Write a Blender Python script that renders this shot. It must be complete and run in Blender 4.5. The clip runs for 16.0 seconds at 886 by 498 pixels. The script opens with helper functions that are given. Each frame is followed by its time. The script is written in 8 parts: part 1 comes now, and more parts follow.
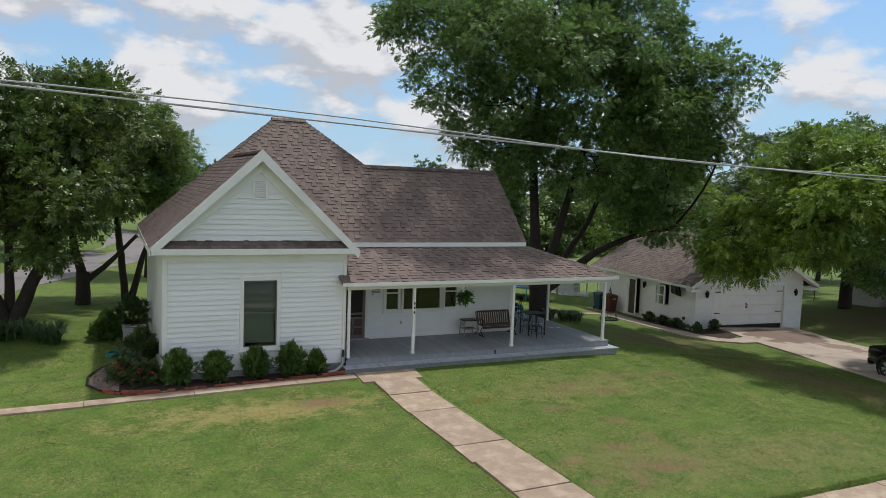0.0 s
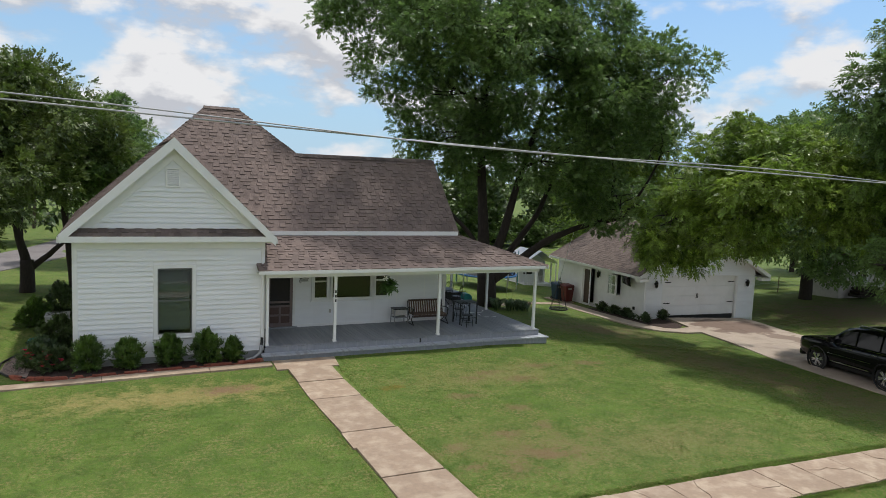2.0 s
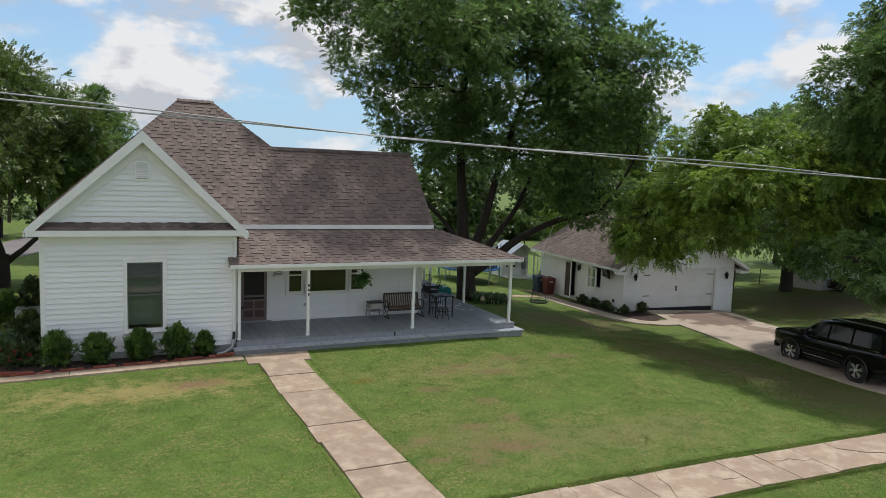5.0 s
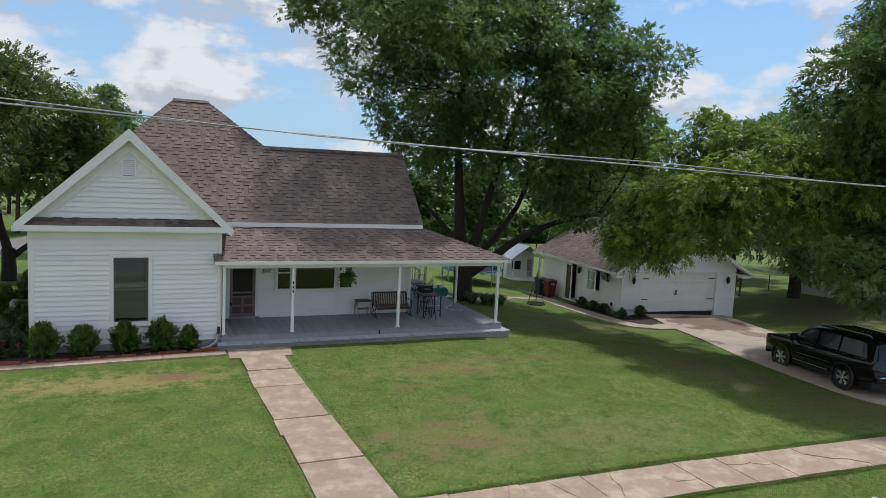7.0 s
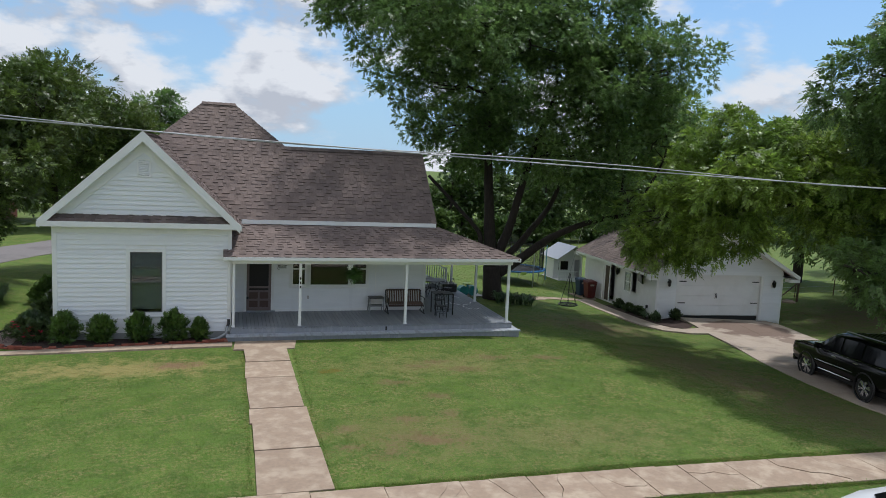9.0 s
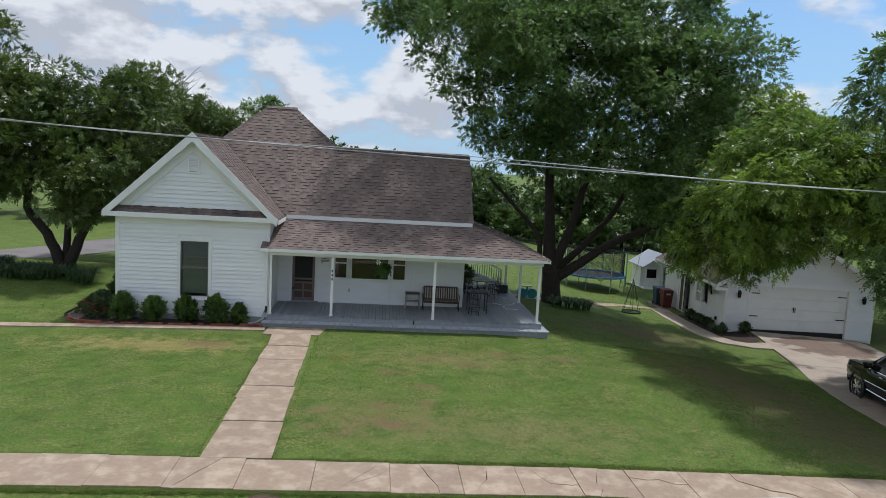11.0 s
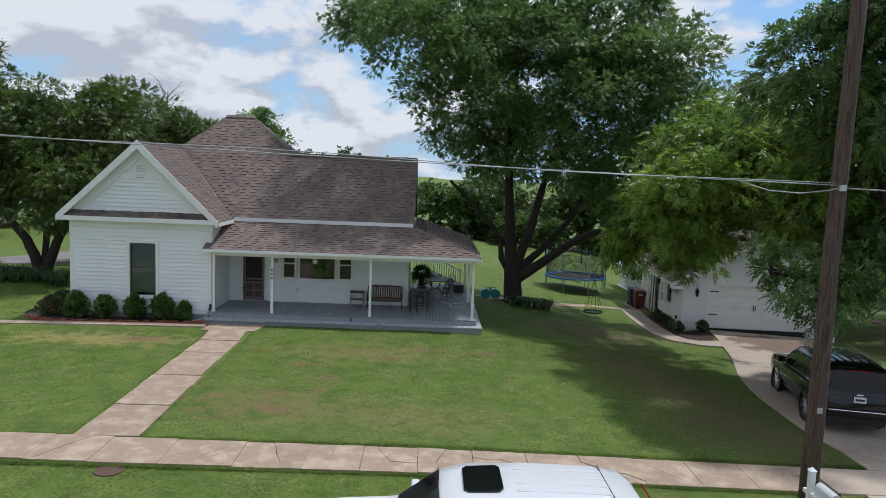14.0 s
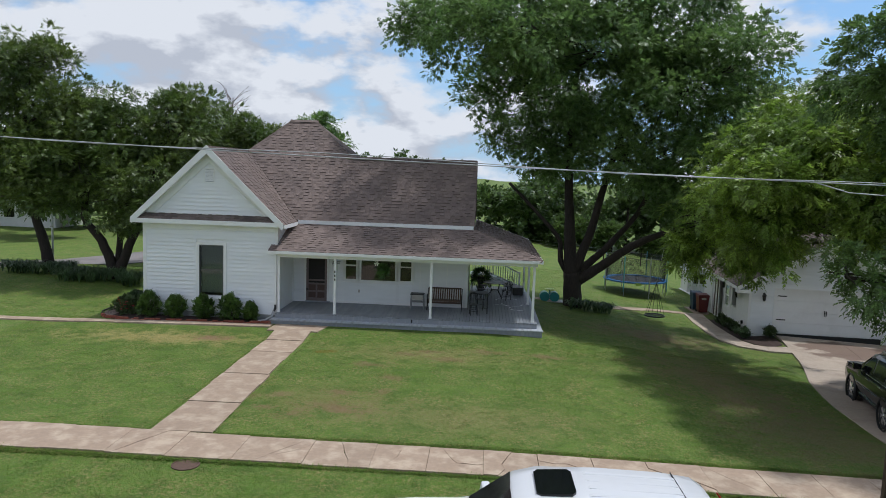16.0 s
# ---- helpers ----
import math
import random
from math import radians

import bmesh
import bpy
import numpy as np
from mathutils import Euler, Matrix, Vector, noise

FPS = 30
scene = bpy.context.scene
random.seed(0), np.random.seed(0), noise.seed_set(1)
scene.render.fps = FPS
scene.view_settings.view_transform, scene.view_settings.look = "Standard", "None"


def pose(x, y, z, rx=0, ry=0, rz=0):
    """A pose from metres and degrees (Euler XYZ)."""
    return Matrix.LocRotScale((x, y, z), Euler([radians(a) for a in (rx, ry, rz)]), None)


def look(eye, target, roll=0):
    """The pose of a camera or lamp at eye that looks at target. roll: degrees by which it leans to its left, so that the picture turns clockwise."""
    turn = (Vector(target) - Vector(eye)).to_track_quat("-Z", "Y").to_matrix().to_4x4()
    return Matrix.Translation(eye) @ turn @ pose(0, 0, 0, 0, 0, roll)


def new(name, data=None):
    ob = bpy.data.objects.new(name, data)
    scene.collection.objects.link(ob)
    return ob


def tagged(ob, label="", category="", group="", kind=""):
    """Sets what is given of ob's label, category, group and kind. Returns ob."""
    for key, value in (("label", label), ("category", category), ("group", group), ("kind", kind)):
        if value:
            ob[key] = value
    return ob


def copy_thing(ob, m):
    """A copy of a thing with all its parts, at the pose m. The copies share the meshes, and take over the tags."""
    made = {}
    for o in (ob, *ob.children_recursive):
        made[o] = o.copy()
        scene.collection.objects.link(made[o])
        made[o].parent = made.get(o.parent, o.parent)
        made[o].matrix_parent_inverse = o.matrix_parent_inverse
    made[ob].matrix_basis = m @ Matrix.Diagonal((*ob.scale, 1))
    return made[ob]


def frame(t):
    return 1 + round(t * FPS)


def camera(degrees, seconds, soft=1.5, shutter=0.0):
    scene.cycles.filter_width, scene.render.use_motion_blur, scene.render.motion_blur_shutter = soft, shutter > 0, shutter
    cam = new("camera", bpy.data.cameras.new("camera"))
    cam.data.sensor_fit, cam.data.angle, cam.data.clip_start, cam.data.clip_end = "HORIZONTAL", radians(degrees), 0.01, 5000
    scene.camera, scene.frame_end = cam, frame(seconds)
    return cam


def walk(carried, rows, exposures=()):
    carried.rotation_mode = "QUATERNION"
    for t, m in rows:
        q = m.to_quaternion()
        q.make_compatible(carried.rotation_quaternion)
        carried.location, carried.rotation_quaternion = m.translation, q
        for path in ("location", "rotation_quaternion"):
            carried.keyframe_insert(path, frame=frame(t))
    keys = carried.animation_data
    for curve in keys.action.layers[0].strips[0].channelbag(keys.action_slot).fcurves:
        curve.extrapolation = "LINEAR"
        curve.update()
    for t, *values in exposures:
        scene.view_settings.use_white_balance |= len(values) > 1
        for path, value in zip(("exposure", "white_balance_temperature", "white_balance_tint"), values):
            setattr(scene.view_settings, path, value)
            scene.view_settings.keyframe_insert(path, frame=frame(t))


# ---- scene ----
cam = camera(63.7, 16.0, soft=0.7)
PATH = [
    (0, (-0.493, 0.8, 6.394), (0.348, 2.606, 6.215), 2.1),
    (0.5, (0.108, 0.544, 6.42), (0.951, 2.349, 6.239), 2.4),
    (1, (0.829, 0.229, 6.452), (1.672, 2.033, 6.269), 2.5),
    (1.5, (1.535, -0.114, 6.465), (2.376, 1.692, 6.283), 2.5),
    (2, (1.987, -0.416, 6.45), (2.826, 1.388, 6.244), 2.3),
    (2.5, (2.23, -0.601, 6.475), (3.068, 1.201, 6.253), 2.3),
    (3, (2.31, -0.7, 6.519), (3.167, 1.093, 6.294), 2.3),
    (3.5, (2.249, -0.63, 6.506), (3.168, 1.133, 6.284), 2.3),
    (4, (2.262, -0.638, 6.492), (3.178, 1.127, 6.272), 2.3),
    (4.5, (2.339, -0.68, 6.485), (3.222, 1.102, 6.265), 2.2),
    (4.7, (2.432, -0.639, 6.48), (3.305, 1.147, 6.258), 2.2),
    (7, (3.831, -1.474, 6.483), (4.627, 0.347, 6.262), 2.8),
    (7.5, (4.394, -1.715, 6.501), (5.186, 0.108, 6.28), 2.8),
    (8, (4.983, -1.99, 6.536), (5.763, -0.162, 6.312), 2.7),
    (8.5, (5.674, -2.313, 6.566), (6.329, -0.437, 6.336), 2.7),
    (9, (6.538, -2.694, 6.62), (7.109, -0.792, 6.386), 2.7),
    (9.5, (7.34, -3.032, 6.641), (7.844, -1.111, 6.405), 2.9),
    (9.7, (7.761, -3.209, 6.654), (8.228, -1.278, 6.417), 2.9),
    (11.8, (12.739, -4.677, 6.538), (12.818, -2.692, 6.307), 2.9),
    (12, (13.243, -4.809, 6.505), (13.319, -2.823, 6.279), 2.7),
    (12.5, (14.336, -5.007, 6.452), (14.41, -3.02, 6.233), 2.6),
    (13, (15.099, -5.183, 6.451), (15.15, -3.196, 6.233), 2.5),
    (13.5, (15.273, -5.258, 6.473), (15.322, -3.27, 6.256), 2.3),
    (14, (15.252, -5.315, 6.471), (15.295, -3.327, 6.257), 2.2),
    (14.5, (15.153, -5.352, 6.462), (15.188, -3.363, 6.25), 2.1),
    (15, (15.07, -5.399, 6.448), (15.056, -3.41, 6.236), 2.0),
    (15.5, (15.004, -5.399, 6.481), (14.945, -3.411, 6.268), 1.9),
    (16, (14.969, -5.405, 6.494), (14.862, -3.42, 6.28), 1.9),
]
# the sun slips behind thin cloud near the sixth second
GRADE = [(0, -0.02, 6500, 10), (2, 0.06, 6620, 10), (4.7, 0.06, 6600, 10), (6.8, -0.02, 6270, 10), (16, -0.04, 6090, 10)]
walk(cam, [(t, look(eye, target, roll)) for t, eye, target, roll in PATH], GRADE)

# ---- sky and sun ----
SUN_EL, SUN_AZ = radians(67), radians(68)   # azimuth from +y towards +x
sun_data = bpy.data.lights.new("sun", "SUN")
sun_data.energy, sun_data.angle, sun_data.color = 2.9, radians(2.8), (1.0, 0.97, 0.93)
sun = new("sun", sun_data)
sun_way = Vector((math.sin(SUN_AZ) * math.cos(SUN_EL), math.cos(SUN_AZ) * math.cos(SUN_EL), math.sin(SUN_EL)))
sun.matrix_world = look(tuple(sun_way * 80), (0, 0, 0))

world = bpy.data.worlds.new("sky")
scene.world = world
world.use_nodes = True
wn, wl = world.node_tree.nodes, world.node_tree.links
wn.clear()
w_out = wn.new("ShaderNodeOutputWorld")
w_sky = wn.new("ShaderNodeTexSky")
w_sky.sky_type, w_sky.sun_disc = "NISHITA", False
w_sky.sun_elevation, w_sky.sun_rotation = SUN_EL, SUN_AZ
w_sky.air_density, w_sky.dust_density, w_sky.ozone_density = 1.0, 0.0, 1.6
w_bg = wn.new("ShaderNodeBackground")
w_bg.inputs["Strength"].default_value = 0.128
# cumulus layer: the view direction laid on a flat cloud deck
w_tc = wn.new("ShaderNodeTexCoord")
w_sep = wn.new("ShaderNodeSeparateXYZ")
wl.new(w_tc.outputs["Generated"], w_sep.inputs[0])


def wmath(op, a, b=None, clamp=False):
    n = wn.new("ShaderNodeMath")
    n.operation, n.use_clamp = op, clamp
    for i, v in enumerate((a, b)):
        if v is None:
            continue
        if isinstance(v, (int, float)):
            n.inputs[i].default_value = v
        else:
            wl.new(v, n.inputs[i])
    return n.outputs[0]


def wnoise(lift, scale, detail, rough, offset):
    """Noise over the view direction, flattened so that the clouds lie in long banks."""
    cmb = wn.new("ShaderNodeCombineXYZ")
    wl.new(w_sep.outputs["X"], cmb.inputs[0])
    wl.new(w_sep.outputs["Y"], cmb.inputs[1])
    wl.new(wmath("MULTIPLY", wmath("ADD", w_sep.outputs["Z"], lift), 2.0), cmb.inputs[2])
    mp = wn.new("ShaderNodeMapping")
    mp.inputs["Location"].default_value = offset
    wl.new(cmb.outputs[0], mp.inputs[0])
    n = wn.new("ShaderNodeTexNoise")
    n.inputs["Scale"].default_value, n.inputs["Detail"].default_value, n.inputs["Roughness"].default_value = scale, detail, rough
    wl.new(mp.outputs[0], n.inputs["Vector"])
    return n.outputs["Fac"]


CLOUDS = (7.6, 9, 0.52, (1.1, 4.2, 2.6))
w_cover = wnoise(0.0, 1.5, 2, 0.5, (0.6, 3.2, 0.3))
w_here, w_above = wnoise(0.0, *CLOUDS), wnoise(0.03, *CLOUDS)
w_thin = wmath("MULTIPLY", wmath("SUBTRACT", w_sep.outputs["X"], 0.35), -0.10)   # the cloud thins out eastwards
w_sum = wmath("ADD", wmath("ADD", w_here, w_thin), wmath("MULTIPLY", wmath("SUBTRACT", w_cover, 0.5), 0.30))
w_ramp = wn.new("ShaderNodeMapRange")
w_ramp.interpolation_type = "SMOOTHSTEP"
w_ramp.inputs["From Min"].default_value, w_ramp.inputs["From Max"].default_value = 0.40, 0.56
wl.new(w_sum, w_ramp.inputs["Value"])
w_ccol = wn.new("ShaderNodeMix")
w_ccol.data_type = "RGBA"
w_ccol.inputs["A"].default_value, w_ccol.inputs["B"].default_value = (4.0, 4.2, 4.65, 1), (6.1, 6.2, 6.4, 1)
w_sr = wn.new("ShaderNodeMapRange")
w_sr.inputs["From Min"].default_value, w_sr.inputs["From Max"].default_value = -0.06, 0.05
wl.new(wmath("SUBTRACT", w_here, w_above), w_sr.inputs["Value"])
wl.new(w_sr.outputs[0], w_ccol.inputs["Factor"])
w_tint = wn.new("ShaderNodeMix")
w_tint.data_type, w_tint.blend_type = "RGBA", "MULTIPLY"
w_tint.inputs["Factor"].default_value = 1.0
w_tint.inputs["B"].default_value = (0.90, 1.02, 1.12, 1)
wl.new(w_sky.outputs[0], w_tint.inputs["A"])
w_mix = wn.new("ShaderNodeMix")
w_mix.data_type = "RGBA"
wl.new(w_ramp.outputs[0], w_mix.inputs["Factor"])
# pale blue haze towards the horizon
w_haze = wn.new("ShaderNodeMix")
w_haze.data_type = "RGBA"
w_haze.inputs["B"].default_value = (2.75, 4.25, 5.9, 1)
w_low = wn.new("ShaderNodeMapRange")
w_low.interpolation_type = "SMOOTHSTEP"
w_low.inputs["From Min"].default_value, w_low.inputs["From Max"].default_value = 0.42, -0.05
w_low.inputs["To Max"].default_value = 0.9
wl.new(w_sep.outputs["Z"], w_low.inputs["Value"])
wl.new(w_low.outputs[0], w_haze.inputs["Factor"])
wl.new(w_tint.outputs["Result"], w_haze.inputs["A"])
wl.new(w_haze.outputs["Result"], w_mix.inputs["A"])
wl.new(w_ccol.outputs["Result"], w_mix.inputs["B"])
wl.new(w_mix.outputs["Result"], w_bg.inputs["Color"])
wl.new(w_bg.outputs[0], w_out.inputs[0])

# ---- materials ----
def mat(name, color, rough=0.7, metal=0.0, var=0.15, scale=6.0, bump=0.15, bscale=None, color2=None, c2scale=1.2, c2lo=0.5, c2hi=0.65,
        island=0.0, rand=0.0, spec=0.5, stretch=None, sub=None, world_space=True):
    """A principled material: base colour with fine variation, a second colour in larger patches, relief, and random tone per piece."""
    m = bpy.data.materials.new(name)
    m.use_nodes = True
    nt = m.node_tree
    n, l = nt.nodes, nt.links
    b = n["Principled BSDF"]
    b.inputs["Roughness"].default_value, b.inputs["Metallic"].default_value = rough, metal
    b.inputs["Specular IOR Level"].default_value = spec
    geo = n.new("ShaderNodeNewGeometry")
    tc = n.new("ShaderNodeTexCoord")
    src = geo.outputs["Position"] if world_space else tc.outputs["Object"]
    if stretch:
        mp = n.new("ShaderNodeMapping")
        mp.inputs["Scale"].default_value = stretch
        l.new(src, mp.inputs[0])
        src = mp.outputs[0]

    def tex(sc, detail=5, rg=0.6):
        t = n.new("ShaderNodeTexNoise")
        t.inputs["Scale"].default_value, t.inputs["Detail"].default_value, t.inputs["Roughness"].default_value = sc, detail, rg
        l.new(src, t.inputs["Vector"])
        return t.outputs["Fac"]

    def mixc(f, a, bb, blend="MIX"):
        x = n.new("ShaderNodeMix")
        x.data_type, x.blend_type = "RGBA", blend
        if isinstance(f, float):
            x.inputs["Factor"].default_value = f
        else:
            l.new(f, x.inputs["Factor"])
        for key, v in (("A", a), ("B", bb)):
            if isinstance(v, tuple):
                x.inputs[key].default_value = (*v[:3], 1)
            else:
                l.new(v, x.inputs[key])
        return x.outputs["Result"]

    def rng(v, a, bb, c=0.0, d=1.0):
        r = n.new("ShaderNodeMapRange")
        for i, x in enumerate((a, bb, c, d)):
            r.inputs[i + 1].default_value = x
        l.new(v, r.inputs[0])
        return r.outputs[0]

    fine = tex(scale)
    col = mixc(rng(fine, 0.25, 0.75), tuple(c * (1 - var) for c in color), tuple(min(1, c * (1 + var)) for c in color))
    if color2:
        col = mixc(rng(tex(c2scale, 6, 0.62), c2lo, c2hi), col, color2)
    if island or rand:
        if island:
            r = geo.outputs["Random Per Island"]
        else:
            oi = n.new("ShaderNodeObjectInfo")
            r = oi.outputs["Random"]
        k = island or rand
        hsv = n.new("ShaderNodeHueSaturation")
        l.new(rng(r, 0, 1, 1 - k, 1 + k), hsv.inputs["Value"])
        l.new(col, hsv.inputs["Color"])
        col = hsv.outputs[0]
    l.new(col, b.inputs["Base Color"])
    l.new(rng(fine, 0.2, 0.8, max(0.02, rough - 0.08), min(1, rough + 0.08)), b.inputs["Roughness"])
    if bump:
        bp = n.new("ShaderNodeBump")
        bp.inputs["Strength"].default_value, bp.inputs["Distance"].default_value = bump, 0.02
        l.new(tex(bscale or scale * 4, 4), bp.inputs["Height"])
        l.new(bp.outputs[0], b.inputs["Normal"])
    if sub:
        b.inputs["Subsurface Weight"].default_value = sub
    return m


def leaf_mat(name, color, color2, k=0.35, trans=0.35):
    """Leaf: diffuse with light coming through, tone changing leaf by leaf and clump by clump."""
    m = bpy.data.materials.new(name)
    m.use_nodes = True
    n, l = m.node_tree.nodes, m.node_tree.links
    b = n["Principled BSDF"]
    out = n["Material Output"]
    geo = n.new("ShaderNodeNewGeometry")
    nz = n.new("ShaderNodeTexNoise")
    nz.inputs["Scale"].default_value, nz.inputs["Detail"].default_value = 0.45, 3
    l.new(geo.outputs["Position"], nz.inputs["Vector"])
    mx = n.new("ShaderNodeMix")
    mx.data_type = "RGBA"
    mx.inputs["A"].default_value, mx.inputs["B"].default_value = (*color, 1), (*color2, 1)
    r0 = n.new("ShaderNodeMapRange")
    r0.inputs[1].default_value, r0.inputs[2].default_value = 0.38, 0.62
    l.new(nz.outputs["Fac"], r0.inputs[0])
    l.new(r0.outputs[0], mx.inputs["Factor"])
    hsv = n.new("ShaderNodeHueSaturation")
    r1 = n.new("ShaderNodeMapRange")
    r1.inputs[3].default_value, r1.inputs[4].default_value = 1 - k, 1 + k
    l.new(geo.outputs["Random Per Island"], r1.inputs[0])
    nf = n.new("ShaderNodeTexNoise")
    nf.inputs["Scale"].default_value, nf.inputs["Detail"].default_value = 2.6, 1
    l.new(geo.outputs["Position"], nf.inputs["Vector"])
    r2 = n.new("ShaderNodeMapRange")
    r2.inputs[1].default_value, r2.inputs[2].default_value, r2.inputs[3].default_value, r2.inputs[4].default_value = 0.3, 0.7, 0.62, 1.38
    l.new(nf.outputs["Fac"], r2.inputs[0])
    tone = n.new("ShaderNodeMath")
    tone.operation = "MULTIPLY"
    l.new(r1.outputs[0], tone.inputs[0])
    l.new(r2.outputs[0], tone.inputs[1])
    l.new(tone.outputs[0], hsv.inputs["Value"])
    l.new(mx.outputs["Result"], hsv.inputs["Color"])
    l.new(hsv.outputs[0], b.inputs["Base Color"])
    b.inputs["Roughness"].default_value = 0.40
    b.inputs["Specular IOR Level"].default_value = 0.6
    tr = n.new("ShaderNodeBsdfTranslucent")
    l.new(hsv.outputs[0], tr.inputs["Color"])
    ms = n.new("ShaderNodeMixShader")
    ms.inputs[0].default_value = trans
    l.new(b.outputs[0], ms.inputs[1])
    l.new(tr.outputs[0], ms.inputs[2])
    l.new(ms.outputs[0], out.inputs["Surface"])
    return m


def glass_mat(name, tint=(0.8, 0.85, 0.85)):
    m = bpy.data.materials.new(name)
    m.use_nodes = True
    b = m.node_tree.nodes["Principled BSDF"]
    b.inputs["Base Color"].default_value = (*tint, 1)
    b.inputs["Transmission Weight"].default_value = 1.0
    b.inputs["Roughness"].default_value = 0.01
    b.inputs["IOR"].default_value = 1.5
    return m


WHITE = mat("white_paint", (0.80, 0.80, 0.79), 0.55, var=0.03, scale=3, bump=0.05, color2=(0.70, 0.70, 0.68), c2scale=0.9, c2lo=0.52, c2hi=0.8)
SIDING = mat("siding_paint", (0.78, 0.79, 0.80), 0.5, var=0.035, scale=2.2, bump=0.06, bscale=30, color2=(0.70, 0.70, 0.69), c2scale=0.7, c2lo=0.55, c2hi=0.85, rand=0.03, stretch=(0.5, 1, 3))
SHINGLE = mat("shingle", (0.186, 0.144, 0.127), 0.9, var=0.22, scale=22, bump=0.5, bscale=120, color2=(0.158, 0.125, 0.113), c2scale=0.55, c2lo=0.45, c2hi=0.7, island=0.16, spec=0.25)
SHINGLE_G = mat("shingle_garage", (0.165, 0.130, 0.115), 0.9, var=0.2, scale=22, bump=0.4, bscale=120, color2=(0.10, 0.082, 0.075), c2scale=0.5, island=0.22, spec=0.25)
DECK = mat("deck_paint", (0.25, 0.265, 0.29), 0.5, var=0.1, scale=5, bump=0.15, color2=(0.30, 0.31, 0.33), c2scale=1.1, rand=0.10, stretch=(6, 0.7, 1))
# step boards: worn deck paint, with the sky light on them painted in as well
TREAD = mat("skylit_worn_deck_paint", (0.425, 0.451, 0.493), 0.5, var=0.1, scale=5, bump=0.15, color2=(0.30, 0.31, 0.33), c2scale=1.1, rand=0.10, stretch=(6, 0.7, 1))
CONC = mat("concrete_tan", (0.335, 0.248, 0.178), 0.85, var=0.14, scale=9, bump=0.25, bscale=60, color2=(0.45, 0.355, 0.262), c2scale=1.9, c2lo=0.47, c2hi=0.64, rand=0.07)
CONC_D = mat("concrete_drive", (0.43, 0.352, 0.280), 0.85, var=0.10, scale=7, bump=0.25, bscale=60, color2=(0.34, 0.27, 0.215), c2scale=0.8, c2lo=0.5, c2hi=0.66, rand=0.05)
def stain(m, x, y, rx, ry, color, k, seed=0.0):
    """Mixes one ragged-edged stain, lying at a place on the ground, into a material's base colour."""
    n, l = m.node_tree.nodes, m.node_tree.links
    b = n["Principled BSDF"]
    was = b.inputs["Base Color"].links[0].from_socket
    geo = n.new("ShaderNodeNewGeometry")
    mp = n.new("ShaderNodeMapping")
    mp.inputs["Location"].default_value = (-x / rx, -y / ry, seed)
    mp.inputs["Scale"].default_value = (1 / rx, 1 / ry, 0.0)
    l.new(geo.outputs["Position"], mp.inputs[0])
    flat = n.new("ShaderNodeVectorMath")
    flat.operation = "MULTIPLY"
    flat.inputs[1].default_value = (1, 1, 0)
    l.new(mp.outputs[0], flat.inputs[0])
    far = n.new("ShaderNodeVectorMath")
    far.operation = "LENGTH"
    l.new(flat.outputs[0], far.inputs[0])
    nz = n.new("ShaderNodeTexNoise")
    nz.inputs["Scale"].default_value, nz.inputs["Detail"].default_value = 1.5, 6
    l.new(mp.outputs[0], nz.inputs["Vector"])
    add = n.new("ShaderNodeMath")
    add.operation = "MULTIPLY_ADD"
    l.new(nz.outputs["Fac"], add.inputs[0])
    add.inputs[1].default_value = 2.4
    l.new(far.outputs["Value"], add.inputs[2])
    r = n.new("ShaderNodeMapRange")
    r.inputs[1].default_value, r.inputs[2].default_value, r.inputs[3].default_value, r.inputs[4].default_value = 2.12, 1.92, 0.0, k
    l.new(add.outputs[0], r.inputs[0])
    x_ = n.new("ShaderNodeMix")
    x_.data_type = "RGBA"
    l.new(r.outputs[0], x_.inputs["Factor"])
    l.new(was, x_.inputs["A"])
    x_.inputs["B"].default_value = (*color, 1)
    l.new(x_.outputs["Result"], b.inputs["Base Color"])


stain(CONC_D, 31.6, 26.9, 2.3, 2.0, (0.165, 0.108, 0.080), 0.9, 1.0)
stain(CONC_D, 32.3, 23.8, 1.0, 1.5, (0.20, 0.14, 0.105), 0.8, 4.0)
ASPHALT = mat("asphalt", (0.085, 0.08, 0.08), 0.9, var=0.2, scale=30, bump=0.4, color2=(0.12, 0.11, 0.11), c2scale=0.4)
ROADGREY = mat("old_asphalt", (0.21, 0.19, 0.185), 0.9, var=0.12, scale=12, bump=0.3, color2=(0.16, 0.145, 0.14), c2scale=0.4)
MULCH = mat("mulch", (0.045, 0.026, 0.020), 0.95, var=0.5, scale=25, bump=0.9, bscale=50)
GRAVEL = mat("gravel", (0.26, 0.20, 0.17), 0.9, var=0.35, scale=30, bump=0.7, island=0.45)
BRICK = mat("red_brick", (0.27, 0.075, 0.045), 0.9, var=0.25, scale=30, bump=0.4, color2=(0.33, 0.19, 0.14), c2scale=5, c2lo=0.55, c2hi=0.75, rand=0.3)
BARK = mat("bark", (0.036, 0.028, 0.023), 0.95, var=0.45, scale=7, bump=1.0, bscale=16, stretch=(2, 2, 0.5))
POLEWOOD = mat("pole_wood", (0.120, 0.080, 0.062), 0.92, var=0.55, scale=12, bump=1.0, bscale=22, color2=(0.050, 0.034, 0.028), c2scale=7, c2lo=0.50, c2hi=0.60, stretch=(5, 5, 0.22))
BLACK = mat("black_metal", (0.012, 0.012, 0.012), 0.45, var=0.2, bump=0.05)
DARKWOOD = mat("dark_wood", (0.055, 0.030, 0.022), 0.5, var=0.3, scale=9, bump=0.2, stretch=(6, 6, 0.8))
